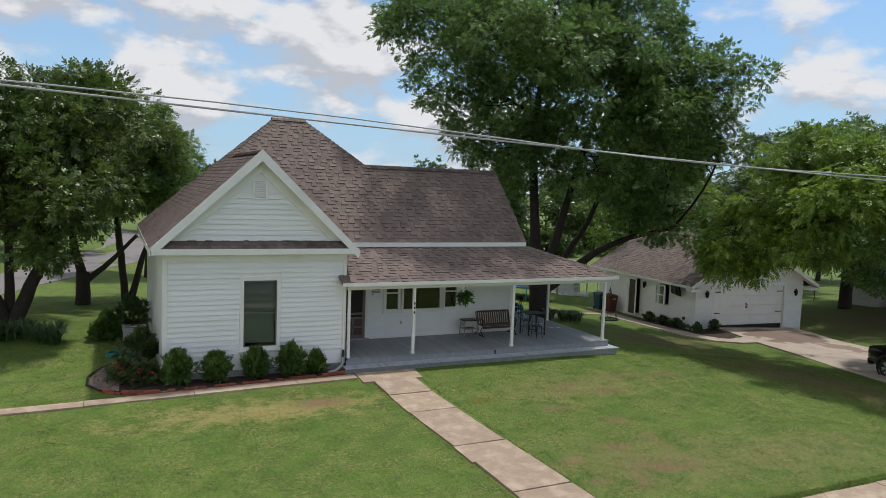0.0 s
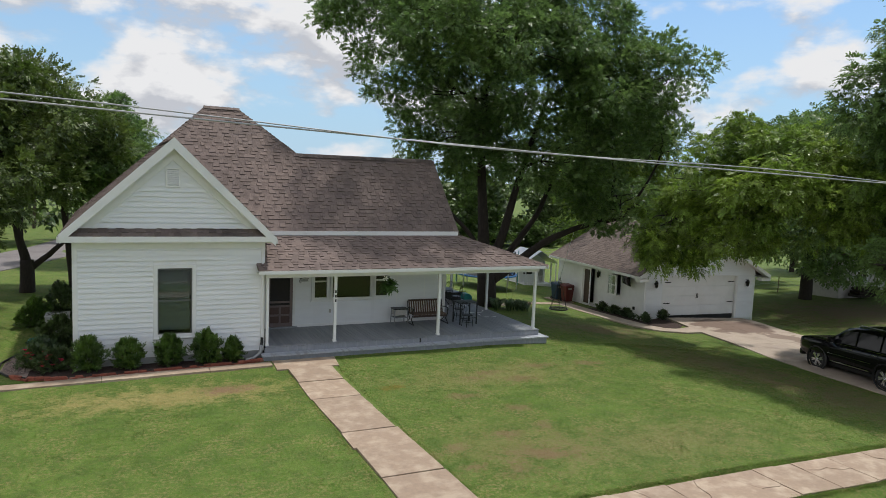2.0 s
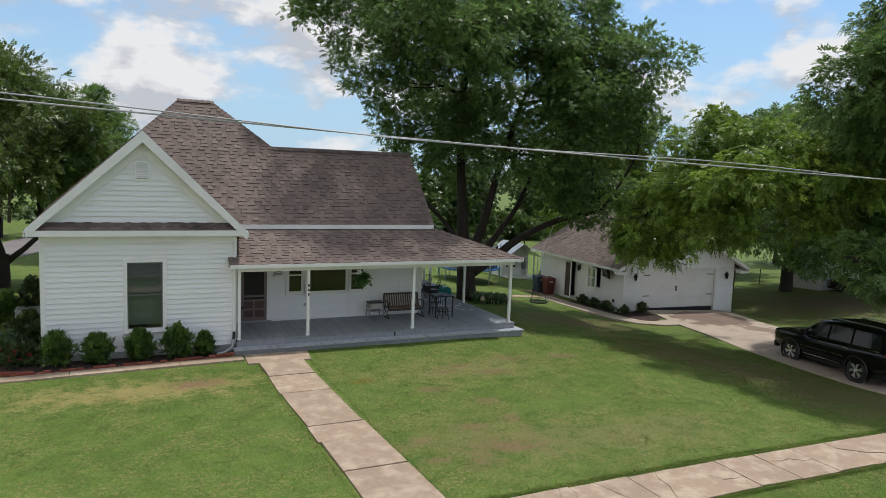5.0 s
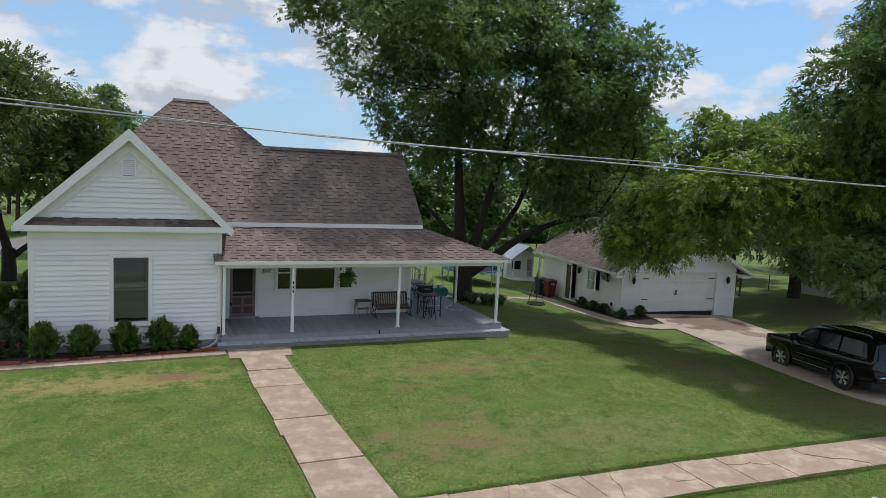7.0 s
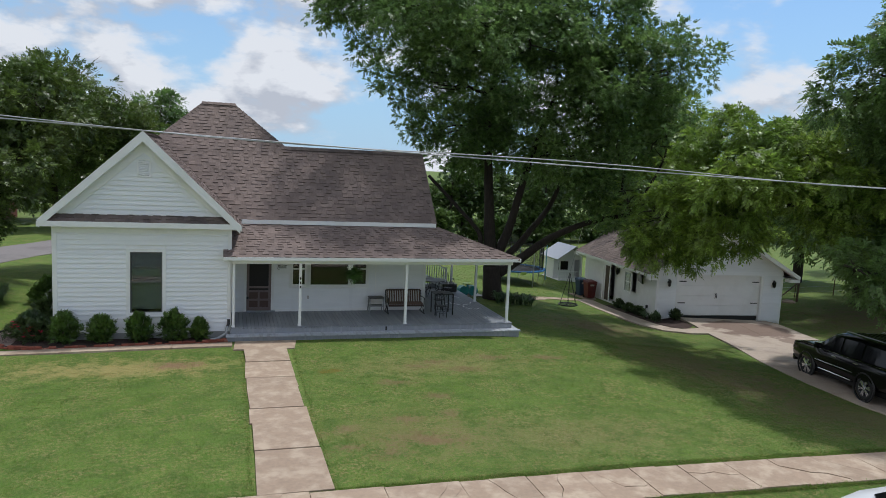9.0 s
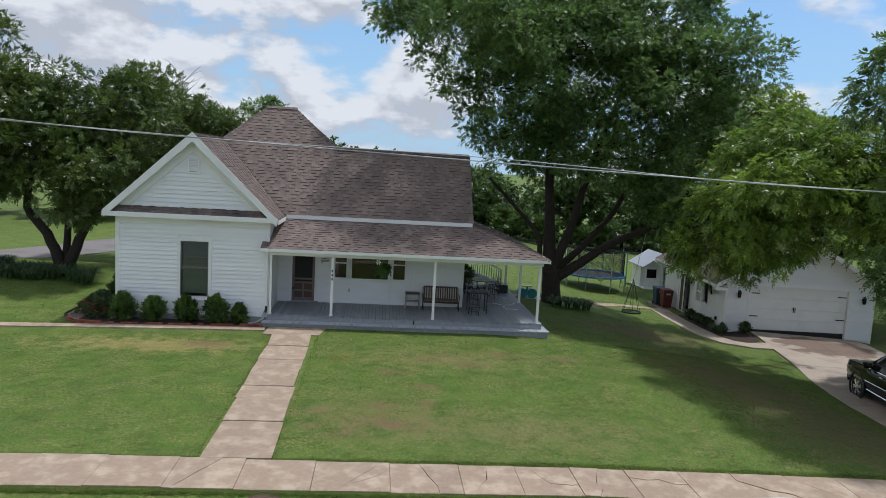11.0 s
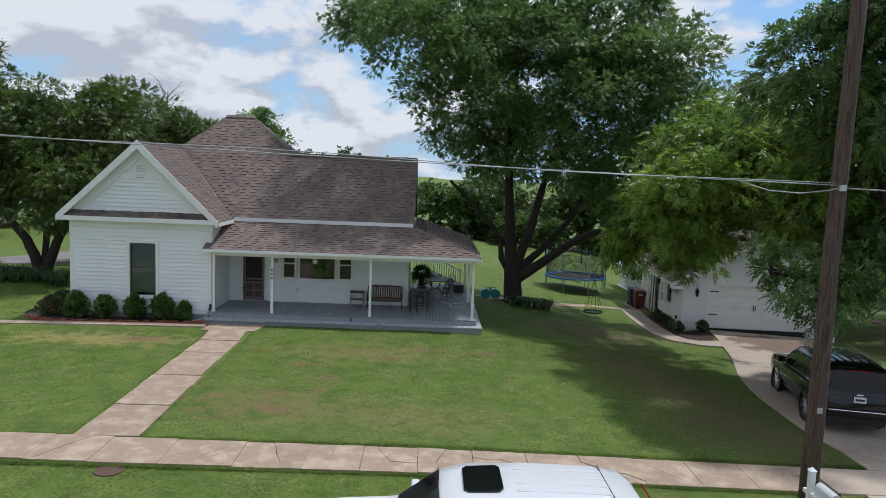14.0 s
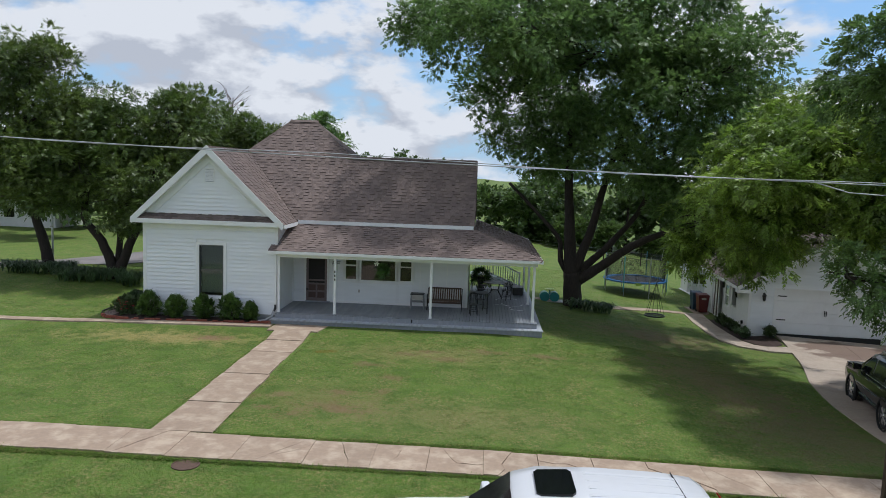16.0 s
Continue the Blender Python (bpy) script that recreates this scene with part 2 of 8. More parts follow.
SLATWOOD = mat("slat_wood", (0.13, 0.085, 0.06), 0.7, var=0.3, scale=9, bump=0.2, rand=0.15, stretch=(6, 6, 0.8))
MAHOG = mat("screen_door_wood", (0.17, 0.125, 0.12), 0.5, var=0.2, scale=8, bump=0.1, stretch=(5, 5, 0.6))
PINKWOOD = mat("door_panel_wood", (0.085, 0.045, 0.036), 0.55, var=0.2, scale=8, bump=0.1, stretch=(5, 5, 0.6))
SCREEN = mat("screen_mesh", (0.016, 0.013, 0.012), 0.7, var=0.1, bump=0.05)
SHADE = mat("roller_shade", (0.17, 0.20, 0.175), 0.8, var=0.06, scale=3, bump=0.05)
SASHDARK = mat("dark_sash", (0.10, 0.105, 0.10), 0.5, var=0.06, bump=0.03)
SASH = mat("sash_grey", (0.30, 0.31, 0.30), 0.5, var=0.05, bump=0.03)
DARKROOM = mat("dark_interior", (0.06, 0.055, 0.05), 0.9, var=0.1)
GLASS = glass_mat("window_glass")
GREYMETAL = mat("grey_metal", (0.33, 0.34, 0.34), 0.45, metal=0.3, var=0.08, bump=0.05)
STEEL = mat("galvanised", (0.55, 0.56, 0.57), 0.35, metal=0.9, var=0.08, bump=0.05)
CHROME = mat("chrome", (0.8, 0.8, 0.8), 0.12, metal=1.0, var=0.02, bump=0)
CARBLACK = mat("car_black", (0.004, 0.004, 0.005), 0.10, var=0.05, bump=0, spec=0.5)
CARWHITE = mat("car_white", (0.62, 0.63, 0.645), 0.18, var=0.01, bump=0, spec=0.55)
CARGLASS = mat("car_glass", (0.006, 0.007, 0.008), 0.05, var=0.02, bump=0, spec=0.35)
RIM = mat("bright_rim", (0.80, 0.80, 0.82), 0.18, metal=0.85, var=0.02, bump=0)
# white wall of the neighbouring house, tree shade mixed in as grey
SHADED_WHITE = mat("shaded_white", (0.50, 0.49, 0.46), 0.7, var=0.1, scale=3, bump=0.1, color2=(0.36, 0.35, 0.33), c2scale=0.9)
RUBBER = mat("rubber", (0.018, 0.018, 0.018), 0.8, var=0.2, bump=0.2)
REDLENS = mat("red_lens", (0.30, 0.012, 0.014), 0.2, var=0.05, bump=0)
BINRED = mat("bin_maroon", (0.115, 0.016, 0.018), 0.5, var=0.1, bump=0.05)
BINBLUE = mat("bin_blue", (0.022, 0.05, 0.095), 0.5, var=0.1, bump=0.05)
TEAL = mat("teal_plastic", (0.02, 0.22, 0.22), 0.4, var=0.08, bump=0.03)
LIME = mat("lime_plastic", (0.42, 0.55, 0.12), 0.45, var=0.08, bump=0.03)
TRAMPBLUE = mat("trampoline_blue", (0.02, 0.13, 0.33), 0.55, var=0.1, bump=0.05)
TURQ = mat("turquoise_foam", (0.12, 0.36, 0.42), 0.6, var=0.1, bump=0.05)
NETTING = mat("black_fabric", (0.018, 0.02, 0.02), 0.8, var=0.2, bump=0.1)
WIRE = mat("wire", (0.42, 0.42, 0.42), 0.5, var=0.1, bump=0)
SIGNGREY = mat("tag_grey", (0.42, 0.40, 0.36), 0.6, var=0.15, bump=0.1)
PLATE = mat("plate_white", (0.62, 0.64, 0.66), 0.4, var=0.05, bump=0)
POT = mat("basket_fibre", (0.05, 0.03, 0.02), 0.9, var=0.3, bump=0.4)
ROSE = mat("rose_petal", (0.55, 0.03, 0.07), 0.5, var=0.2, bump=0.1, island=0.3)
WHITEPETAL = mat("white_petal", (0.8, 0.8, 0.74), 0.5, var=0.05, bump=0.05)
LEAF_PECAN = leaf_mat("pecan_leaf", (0.115, 0.205, 0.058), (0.165, 0.262, 0.075), trans=0.48)
LEAF_BRIGHT = leaf_mat("bright_leaf", (0.165, 0.268, 0.044), (0.250, 0.355, 0.060), trans=0.45)
LEAF_OAK = leaf_mat("oak_leaf", (0.078, 0.128, 0.026), (0.125, 0.178, 0.036))
LEAF_FAR = leaf_mat("far_leaf", (0.075, 0.130, 0.034), (0.105, 0.165, 0.042))
LEAF_SHRUB = leaf_mat("boxwood_leaf", (0.070, 0.140, 0.026), (0.115, 0.195, 0.036), trans=0.3)
LEAF_LILY = leaf_mat("lily_leaf", (0.060, 0.110, 0.045), (0.085, 0.140, 0.055), trans=0.25)
LEAF_ROSE = leaf_mat("rose_leaf", (0.055, 0.095, 0.030), (0.080, 0.125, 0.036), trans=0.2)
LEAF_FERN = leaf_mat("fern_leaf", (0.045, 0.11, 0.018), (0.065, 0.14, 0.022), trans=0.25)
RUST = mat("rusty_iron", (0.115, 0.07, 0.05), 0.8, metal=0.2, var=0.3, scale=20, bump=0.4)
CHALK = mat("chalk", (0.85, 0.86, 0.88), 0.9, var=0.2, scale=40, bump=0.1)
DEADTWIG = mat("dead_twig", (0.20, 0.16, 0.14), 0.9, var=0.2, bump=0.2)


def grass_mats():
    """Lawn soil and blades share one map of green, dry and bare places."""
    out = []
    for name, gain, isl in (("lawn", 1.16, 0.0), ("grass_blades", 1.5, 0.12)):
        m = bpy.data.materials.new(name)
        m.use_nodes = True
        n, l = m.node_tree.nodes, m.node_tree.links
        b = n["Principled BSDF"]
        b.inputs["Roughness"].default_value, b.inputs["Specular IOR Level"].default_value = 0.8, 0.2
        geo = n.new("ShaderNodeNewGeometry")

        def tex(sc, detail=4, rg=0.6):
            t = n.new("ShaderNodeTexNoise")
            t.inputs["Scale"].default_value, t.inputs["Detail"].default_value, t.inputs["Roughness"].default_value = sc, detail, rg
            l.new(geo.outputs["Position"], t.inputs["Vector"])
            return t.outputs["Fac"]

        def rng(v, a, bb, c=0.0, d=1.0):
            r = n.new("ShaderNodeMapRange")
            for i, x in enumerate((a, bb, c, d)):
                r.inputs[i + 1].default_value = x
            l.new(v, r.inputs[0])
            return r.outputs[0]

        def mix(f, a, bb):
            x = n.new("ShaderNodeMix")
            x.data_type = "RGBA"
            l.new(f, x.inputs["Factor"])
            for key, v in (("A", a), ("B", bb)):
                if isinstance(v, tuple):
                    x.inputs[key].default_value = (*(c * gain for c in v), 1)
                else:
                    l.new(v, x.inputs[key])
            return x.outputs["Result"]

        def mth(op, a, bb):
            x = n.new("ShaderNodeMath")
            x.operation = op
            for i, v in enumerate((a, bb)):
                if isinstance(v, (int, float)):
                    x.inputs[i].default_value = v
                else:
                    l.new(v, x.inputs[i])
            return x.outputs[0]

        col = mix(rng(tex(0.5), 0.3, 0.7), (0.064, 0.130, 0.018), (0.102, 0.174, 0.028))
        col = mix(rng(tex(3.4, 5, 0.72), 0.38, 0.68), col, (0.128, 0.176, 0.040))
        col = mix(mth("MULTIPLY", rng(tex(26.0, 3, 0.75), 0.46, 0.66), 0.6), col, (0.050, 0.088, 0.014))
        col = mix(mth("MULTIPLY", rng(tex(1.7, 5, 0.72), 0.46, 0.60), 0.62), col, (0.050, 0.096, 0.017))
        # straw-coloured thatch: flecks everywhere, thicker in scattered dry spots
        fleck = rng(tex(10.0, 6, 0.82), 0.47, 0.60)
        dry = rng(tex(0.8, 6, 0.74), 0.42, 0.62, 0.16, 1.0)
        col = mix(mth("MULTIPLY", mth("MULTIPLY", fleck, dry), 0.72), col, (0.265, 0.205, 0.095))
        # the worn places of this lawn: before the shrubs, by the path, in mid lawn
        ragged = mth("ADD", rng(tex(1.7, 6, 0.7), 0.3, 0.7, -0.8, 0.8), rng(tex(8.0, 6, 0.8), 0.3, 0.7, -0.65, 0.65))
        worn = ((3.3, 20.2, 3.4, 0.9, (0.30, 0.24, 0.10), 0.72), (4.9, 20.5, 0.75, 0.4, (0.20, 0.13, 0.075), 0.95),
                                       (10.8, 13.9, 2.2, 1.7, (0.17, 0.135, 0.060), 0.42), (13.2, 19.5, 3.5, 1.2, (0.22, 0.18, 0.080), 0.45),
                                       (22.9, 26.6, 2.8, 2.0, (0.145, 0.105, 0.062), 0.8), (24.4, 14.2, 2.4, 3.8, (0.125, 0.100, 0.055), 0.72), (23.0, 19.4, 2.2, 3.6, (0.140, 0.108, 0.060), 0.72), (14.6, 13.0, 3.4, 1.4, (0.19, 0.155, 0.075), 0.4), (43.5, 28.0, 7.5, 5.0, (0.13, 0.095, 0.060), 0.95))
        bare = [(x, y, w, w * 0.62, (0.165, 0.118, 0.060), 0.75) for x, y, w in ((11.4, 17.8, 0.55), (12.3, 16.4, 0.5), (11.0, 14.7, 0.5), (10.9, 13.4, 0.75), (11.6, 13.2, 0.6), (9.3, 14.2, 0.45), (10.1, 12.6, 0.5), (9.2, 13.1, 0.4), (12.5, 19.4, 0.5), (13.2, 19.9, 0.5), (13.9, 18.9, 0.55), (15.4, 20.1, 0.6), (17.5, 20.1, 0.6), (12.2, 14.9, 0.45))]
        for x, y, rx, ry, colr, k in (*worn, *bare, (9.5, 19.15, 0.42, 0.24, (0.135, 0.105, 0.018), 0.85)):
            mp = n.new("ShaderNodeMapping")
            mp.vector_type = "POINT"
            mp.inputs["Location"].default_value = (-x / rx, -y / ry, 0)
            mp.inputs["Scale"].default_value = (1 / rx, 1 / ry, 0.0)
            l.new(geo.outputs["Position"], mp.inputs[0])
            ln = n.new("ShaderNodeVectorMath")
            ln.operation = "LENGTH"
            l.new(mp.outputs[0], ln.inputs[0])
            edge = mth("ADD", ln.outputs["Value"], ragged)
            col = mix(mth("MULTIPLY", rng(edge, 1.25, 0.2), k), col, colr)
        if isl:
            hsv = n.new("ShaderNodeHueSaturation")
            l.new(rng(geo.outputs["Random Per Island"], 0, 1, 1 - isl, 1 + isl), hsv.inputs["Value"])
            l.new(col, hsv.inputs["Color"])
            col = hsv.outputs[0]
        l.new(col, b.inputs["Base Color"])
        bp = n.new("ShaderNodeBump")
        bp.inputs["Strength"].default_value, bp.inputs["Distance"].default_value = 0.6, 0.03
        l.new(tex(22, 4, 0.7), bp.inputs["Height"])
        l.new(bp.outputs[0], b.inputs["Normal"])
        if isl:
            tr = n.new("ShaderNodeBsdfTranslucent")
            l.new(col, tr.inputs["Color"])
            ms = n.new("ShaderNodeMixShader")
            ms.inputs[0].default_value = 0.45
            l.new(b.outputs[0], ms.inputs[1])
            l.new(tr.outputs[0], ms.inputs[2])
            l.new(ms.outputs[0], n["Material Output"].inputs["Surface"])
        out.append(m)
    return out


LAWN, BLADES = grass_mats()


# ---- building helpers ----


class Mesh:
    """Collects points and faces of one mesh."""

    def __init__(self):
        self.v, self.f = [], []

    def add(self, pts, faces):
        k = len(self.v)
        self.v += [tuple(p) for p in pts]
        self.f += [tuple(i + k for i in f) for f in faces]
        return self

    def hexa(self, p):
        return self.add(p, ((0, 3, 2, 1), (4, 5, 6, 7), (0, 1, 5, 4), (1, 2, 6, 5), (2, 3, 7, 6), (3, 0, 4, 7)))

    def box(self, x0, y0, z0, x1, y1, z1):
        return self.hexa(((x0, y0, z0), (x1, y0, z0), (x1, y1, z0), (x0, y1, z0), (x0, y0, z1), (x1, y0, z1), (x1, y1, z1), (x0, y1, z1)))

    def beam(self, a, b, w, h, up=(0, 0, 1)):
        """A bar of width w and height h from a to b."""
        a, b = Vector(a), Vector(b)
        d = (b - a).normalized()
        s = d.cross(Vector(up))
        s = (s if s.length > 1e-4 else Vector((1, 0, 0))).normalized() * (w / 2)
        u = s.cross(d).normalized() * (h / 2)
        return self.hexa([a - s - u, a + s - u, b + s - u, b - s - u, a - s + u, a + s + u, b + s + u, b - s + u])

    def prism(self, poly, way):
        """A flat polygon pushed along a vector."""
        n = len(poly)
        way = Vector(way)
        pts = [Vector(p) for p in poly] + [Vector(p) + way for p in poly]
        return self.add(pts, [tuple(range(n - 1, -1, -1)), tuple(range(n, 2 * n))] + [(i, (i + 1) % n, n + (i + 1) % n, n + i) for i in range(n)])

    def tube(self, path, radii, n=8, cap=True):
        """A round tube through points, with a radius at each."""
        path = [Vector(p) for p in path]
        if isinstance(radii, (int, float)):
            radii = [radii] * len(path)
        k, side = len(self.v), None
        for i, p in enumerate(path):
            d = (path[min(i + 1, len(path) - 1)] - path[max(i - 1, 0)]).normalized()
            if side is None:
                side = d.orthogonal().normalized()
            side = (side - d * side.dot(d)).normalized()
            up = d.cross(side)
            for j in range(n):
                a = 2 * math.pi * j / n
                self.v.append(tuple(p + (side * math.cos(a) + up * math.sin(a)) * radii[i]))
        for i in range(len(path) - 1):
            for j in range(n):
                a, b = k + i * n + j, k + i * n + (j + 1) % n
                self.f.append((a, b, b + n, a + n))
        if cap:
            self.f.append(tuple(k + j for j in range(n - 1, -1, -1)))
            self.f.append(tuple(k + (len(path) - 1) * n + j for j in range(n)))
        return self

    def ring(self, centre, radius, r, n=28, m=6, normal=(0, 0, 1)):
        """A round hoop."""
        q = Vector((0, 0, 1)).rotation_difference(Vector(normal))
        pts, faces = [], []
        for i in range(n):
            a = 2 * math.pi * i / n
            for j in range(m):
                b = 2 * math.pi * j / m
                pts.append(Vector(centre) + q @ Vector(((radius + r * math.cos(b)) * math.cos(a), (radius + r * math.cos(b)) * math.sin(a), r * math.sin(b))))
                faces.append((i * m + j, ((i + 1) % n) * m + j, ((i + 1) % n) * m + (j + 1) % m, i * m + (j + 1) % m))
        return self.add(pts, faces)

    def lathe(self, centre, profile, n=20):
        """A turned body: (radius, height) pairs from bottom to top."""
        c = Vector(centre)
        k = len(self.v)
        for r, z in profile:
            for j in range(n):
                a = 2 * math.pi * j / n
                self.v.append((c.x + r * math.cos(a), c.y + r * math.sin(a), c.z + z))
        for i in range(len(profile) - 1):
            for j in range(n):
                a, b = k + i * n + j, k + i * n + (j + 1) % n
                self.f.append((a, b, b + n, a + n))
        self.f.append(tuple(k + j for j in range(n - 1, -1, -1)))
        self.f.append(tuple(k + (len(profile) - 1) * n + j for j in range(n)))
        return self

    def data(self, name, material, smooth=False):
        me = bpy.data.meshes.new(name)
        me.from_pydata(self.v, [], self.f)
        me.materials.append(material)
        if smooth:
            me.polygons.foreach_set("use_smooth", [True] * len(me.polygons))
        me.update()
        return me


def thing(name, at, label, category, group="", kind=""):
    """An Empty at a thing's base, to carry its parts."""
    e = new(name)
    e.empty_display_size = 0.2
    e.location = at
    return tagged(e, label, category, group, kind)


def under(ob, parent):
    """Makes ob a part of parent and leaves it where it stands."""
    ob.parent = parent
    top = parent
    while top.parent:
        top = top.parent
    ob.matrix_parent_inverse = Matrix.Translation(top.location).inverted() if parent == top else Matrix()
    return ob


def part(name, mesh, material, parent, label="", smooth=False, kind="", bevel=0.0):
    """One mesh object under a thing or a part; points are given in world metres."""
    if isinstance(mesh, Mesh):
        mesh = mesh.data(name, material, smooth)
    ob = new(name, mesh)
    under(ob, parent)
    if bevel:
        b = ob.modifiers.new("edge", "BEVEL")
        b.width, b.segments, b.limit_method = bevel, 2, "ANGLE"
    return tagged(ob, label, "", "", kind)


def alone(name, mesh, material, label, category, group="", kind="", smooth=False):
    """A thing of one mesh."""
    if isinstance(mesh, Mesh):
        mesh = mesh.data(name, material, smooth)
    return tagged(new(name, mesh), label, category, group, kind)


def step(v):
    v = min(max(v, 0.0), 1.0)
    return v * v * (3 - 2 * v)


def ground_z(x, y):
    """Height of the lot: level before the house, falling away to the garage and back field, a low rise to the side street."""
    X, Y, Z = min(max(x - 15, 0), 20), min(max(y - 18, 0), 40), min(max(y - 20, 0), 40)
    z = -0.0022 * X * Y - 0.02 * X - 0.008 * Z * step((x + 1) / 3) + 0.5 * step((1 - x) / 5) * step((y - 24) / 6) * step((39 - y) / 6)
    z -= 0.33 * step((x - 20) / 5) * step((42 - x) / 5) * step((y - 11) / 4) * step((47 - y) / 9)   # the drive lies in a hollow
    z += 0.10 * step((y - 20.6) / 1.2) * step((19.5 - x) / 2) * step((x + 2) / 2) * step((36 - y) / 3)   # banked against the house
    z += 0.22 * step((x - 28.3) / 1.2) * step((36.5 - x) / 1.5) * step((y - 25.3) / 3.4) * step((39 - y) / 2)   # ramp up to the garage door
    z -= 0.5 * step((-10 - x) / 5) * step((y - 24) / 6) * step((39 - y) / 6)
    return z


# ---- ground ----
SHEET = np.zeros((115, 101))   # heights of the lawn at every metre


# edges of the drive, from the garage to the sidewalk
DRIVE_L = [(29.35, 29.3), (28.95, 26.8), (28.1, 23.6), (27.0, 20.5), (26.40, 17.8), (26.28, 14.5), (25.95, 10.84)]
DRIVE_R = [(34.65, 28.95), (34.6, 26.5), (33.9, 23.6), (33.0, 20.5), (32.3, 17.6), (31.9, 14.5), (31.6, 10.84)]


def drive_x(edge, y):
    return float(np.interp(y, [p[1] for p in reversed(edge)], [p[0] for p in reversed(edge)]))


def build_ground():
    xs = [-900, -400, -200, -120, -80, -60, -50, -42, -36] + [-30 + i for i in range(101)] + [74, 80, 90, 105, 130, 200, 400, 900]
    ys = [-600, -200, -80, -40, -24] + [-14 + 1.0 * i for i in range(115)] + [106, 115, 130, 160, 220, 400, 900]
    m = Mesh()
    for y in ys:
        for x in xs:
            bump = 0.035 * noise.noise((x * 0.35, y * 0.35, 1.0)) if (abs(x) < 75 and 11.5 < y < 105) else 0.0
            if 2 < x < 40 and 20 < y < 36:
                bump *= 0.4
            if 10.5 < y < 29.6 and drive_x(DRIVE_L, y) + 0.9 < x < drive_x(DRIVE_R, y) - 0.9:
                bump = -0.10
            elif 22 < y < 31 and 25 < x < 37:
                bump = -0.04
            road = -0.14 * step((6.3 - y) / 0.3) if y > -80 else 0.0
            m.v.append((x, y, ground_z(x, y) + bump + road - (0.008 if y < 11.5 else 0)))
            if -30 <= x <= 70 and -14 <= y <= 100:
                SHEET[int(y) + 14, int(x) + 30] = m.v[-1][2]
    w = len(xs)
    for j in range(len(ys) - 1):
        for i in range(w - 1):
            m.f.append((j * w + i, j * w + i + 1, (j + 1) * w + i + 1, (j + 1) * w + i))
    return alone("ground", m, LAWN, "mown green lawn with dry brown patches, running out to a field", "ground", kind="structure", smooth=True)


build_ground()


def strip(name, line, width, material, lift, label, category="road", thick=0.25):
    """A road or path of given width along a centre line, lying on the ground."""
    m = Mesh()
    line = [Vector((*p, 0)) for p in line]
    fine = []
    for a, b in zip(line, line[1:]):
        k = max(2, int((b - a).length / 1.0))
        fine += [a.lerp(b, i / k) for i in range(k)]
    fine.append(line[-1])
    for i, p in enumerate(fine):
        d = (fine[min(i + 1, len(fine) - 1)] - fine[max(i - 1, 0)]).normalized()
        s = Vector((-d.y, d.x, 0)) * width / 2
        for q in (p + s, p, p - s):
            z = ground_z(q.x, q.y) + lift
            m.v += [(q.x, q.y, z - thick), (q.x, q.y, z)]
    for i in range(len(fine) - 1):
        a, b = i * 6, i * 6 + 6
        m.f += [(a + 1, a + 3, b + 3, b + 1), (a + 3, a + 5, b + 5, b + 3), (a, a + 1, b + 1, b), (a + 4, b + 4, b + 5, a + 5)]
    return alone(name, m, material, label, category, kind="structure")


strip("side_road", [(-60, 14), (-38, 21), (-25, 27.5), (-14.5, 34.4), (-10.6, 37.8), (-8.4, 41.8), (-6.7, 46.2), (-4.2, 51), (-1.5, 58), (1.0, 68), (2.0, 90)], 4.6, ROADGREY, 0.03, "worn grey asphalt side road curving past the trees")
m = Mesh()
m.box(-120, -6.0, -0.45, 140, 5.9, -0.06)
alone("street", m, ASPHALT, "plain asphalt street beside the verge", "road", kind="structure")
m = Mesh()
m.box(-120, 5.9, -0.45, 22.0, 6.08, -0.012)
m.box(30.5, 5.9, -0.9, 140, 6.08, -0.35)
alone("kerb", m, CONC, "low concrete kerb along the street", "kerb", kind="structure")

# ---- house ----
FW, PW = 23.53, 26.0            # front wall of the gabled room; wall behind the porch
XL, XR, XE = 0.88, 6.56, 14.42  # left corner, inner corner, right end
EAVE, DECKZ = 4.05, 0.50

house = thing("house", (7.5, 28.0, 0.0), "white clapboard house with brown shingle roof and wraparound porch", "house")


def wall_with_holes(m, axis, at, a0, a1, z0, z1, holes, t):
    """Wall slab across x (axis 'y') or y (axis 'x') with rectangular openings (a0, a1, z0, z1)."""
    cuts = sorted({a0, a1, *(h[0] for h in holes), *(h[1] for h in holes)})
    for p, q in zip(cuts, cuts[1:]):
        spans, low = [], z0
        for h in sorted((h for h in holes if h[0] <= p and h[1] >= q), key=lambda h: h[2]):
            spans.append((low, h[2]))
            low = h[3]
        spans.append((low, z1))
        for lo, hi in spans:
            if hi - lo > 1e-3:
                if axis == "y":
                    m.box(p, at, lo, q, at + t, hi)
                else:
                    m.box(at, p, lo, at + t, q, hi)


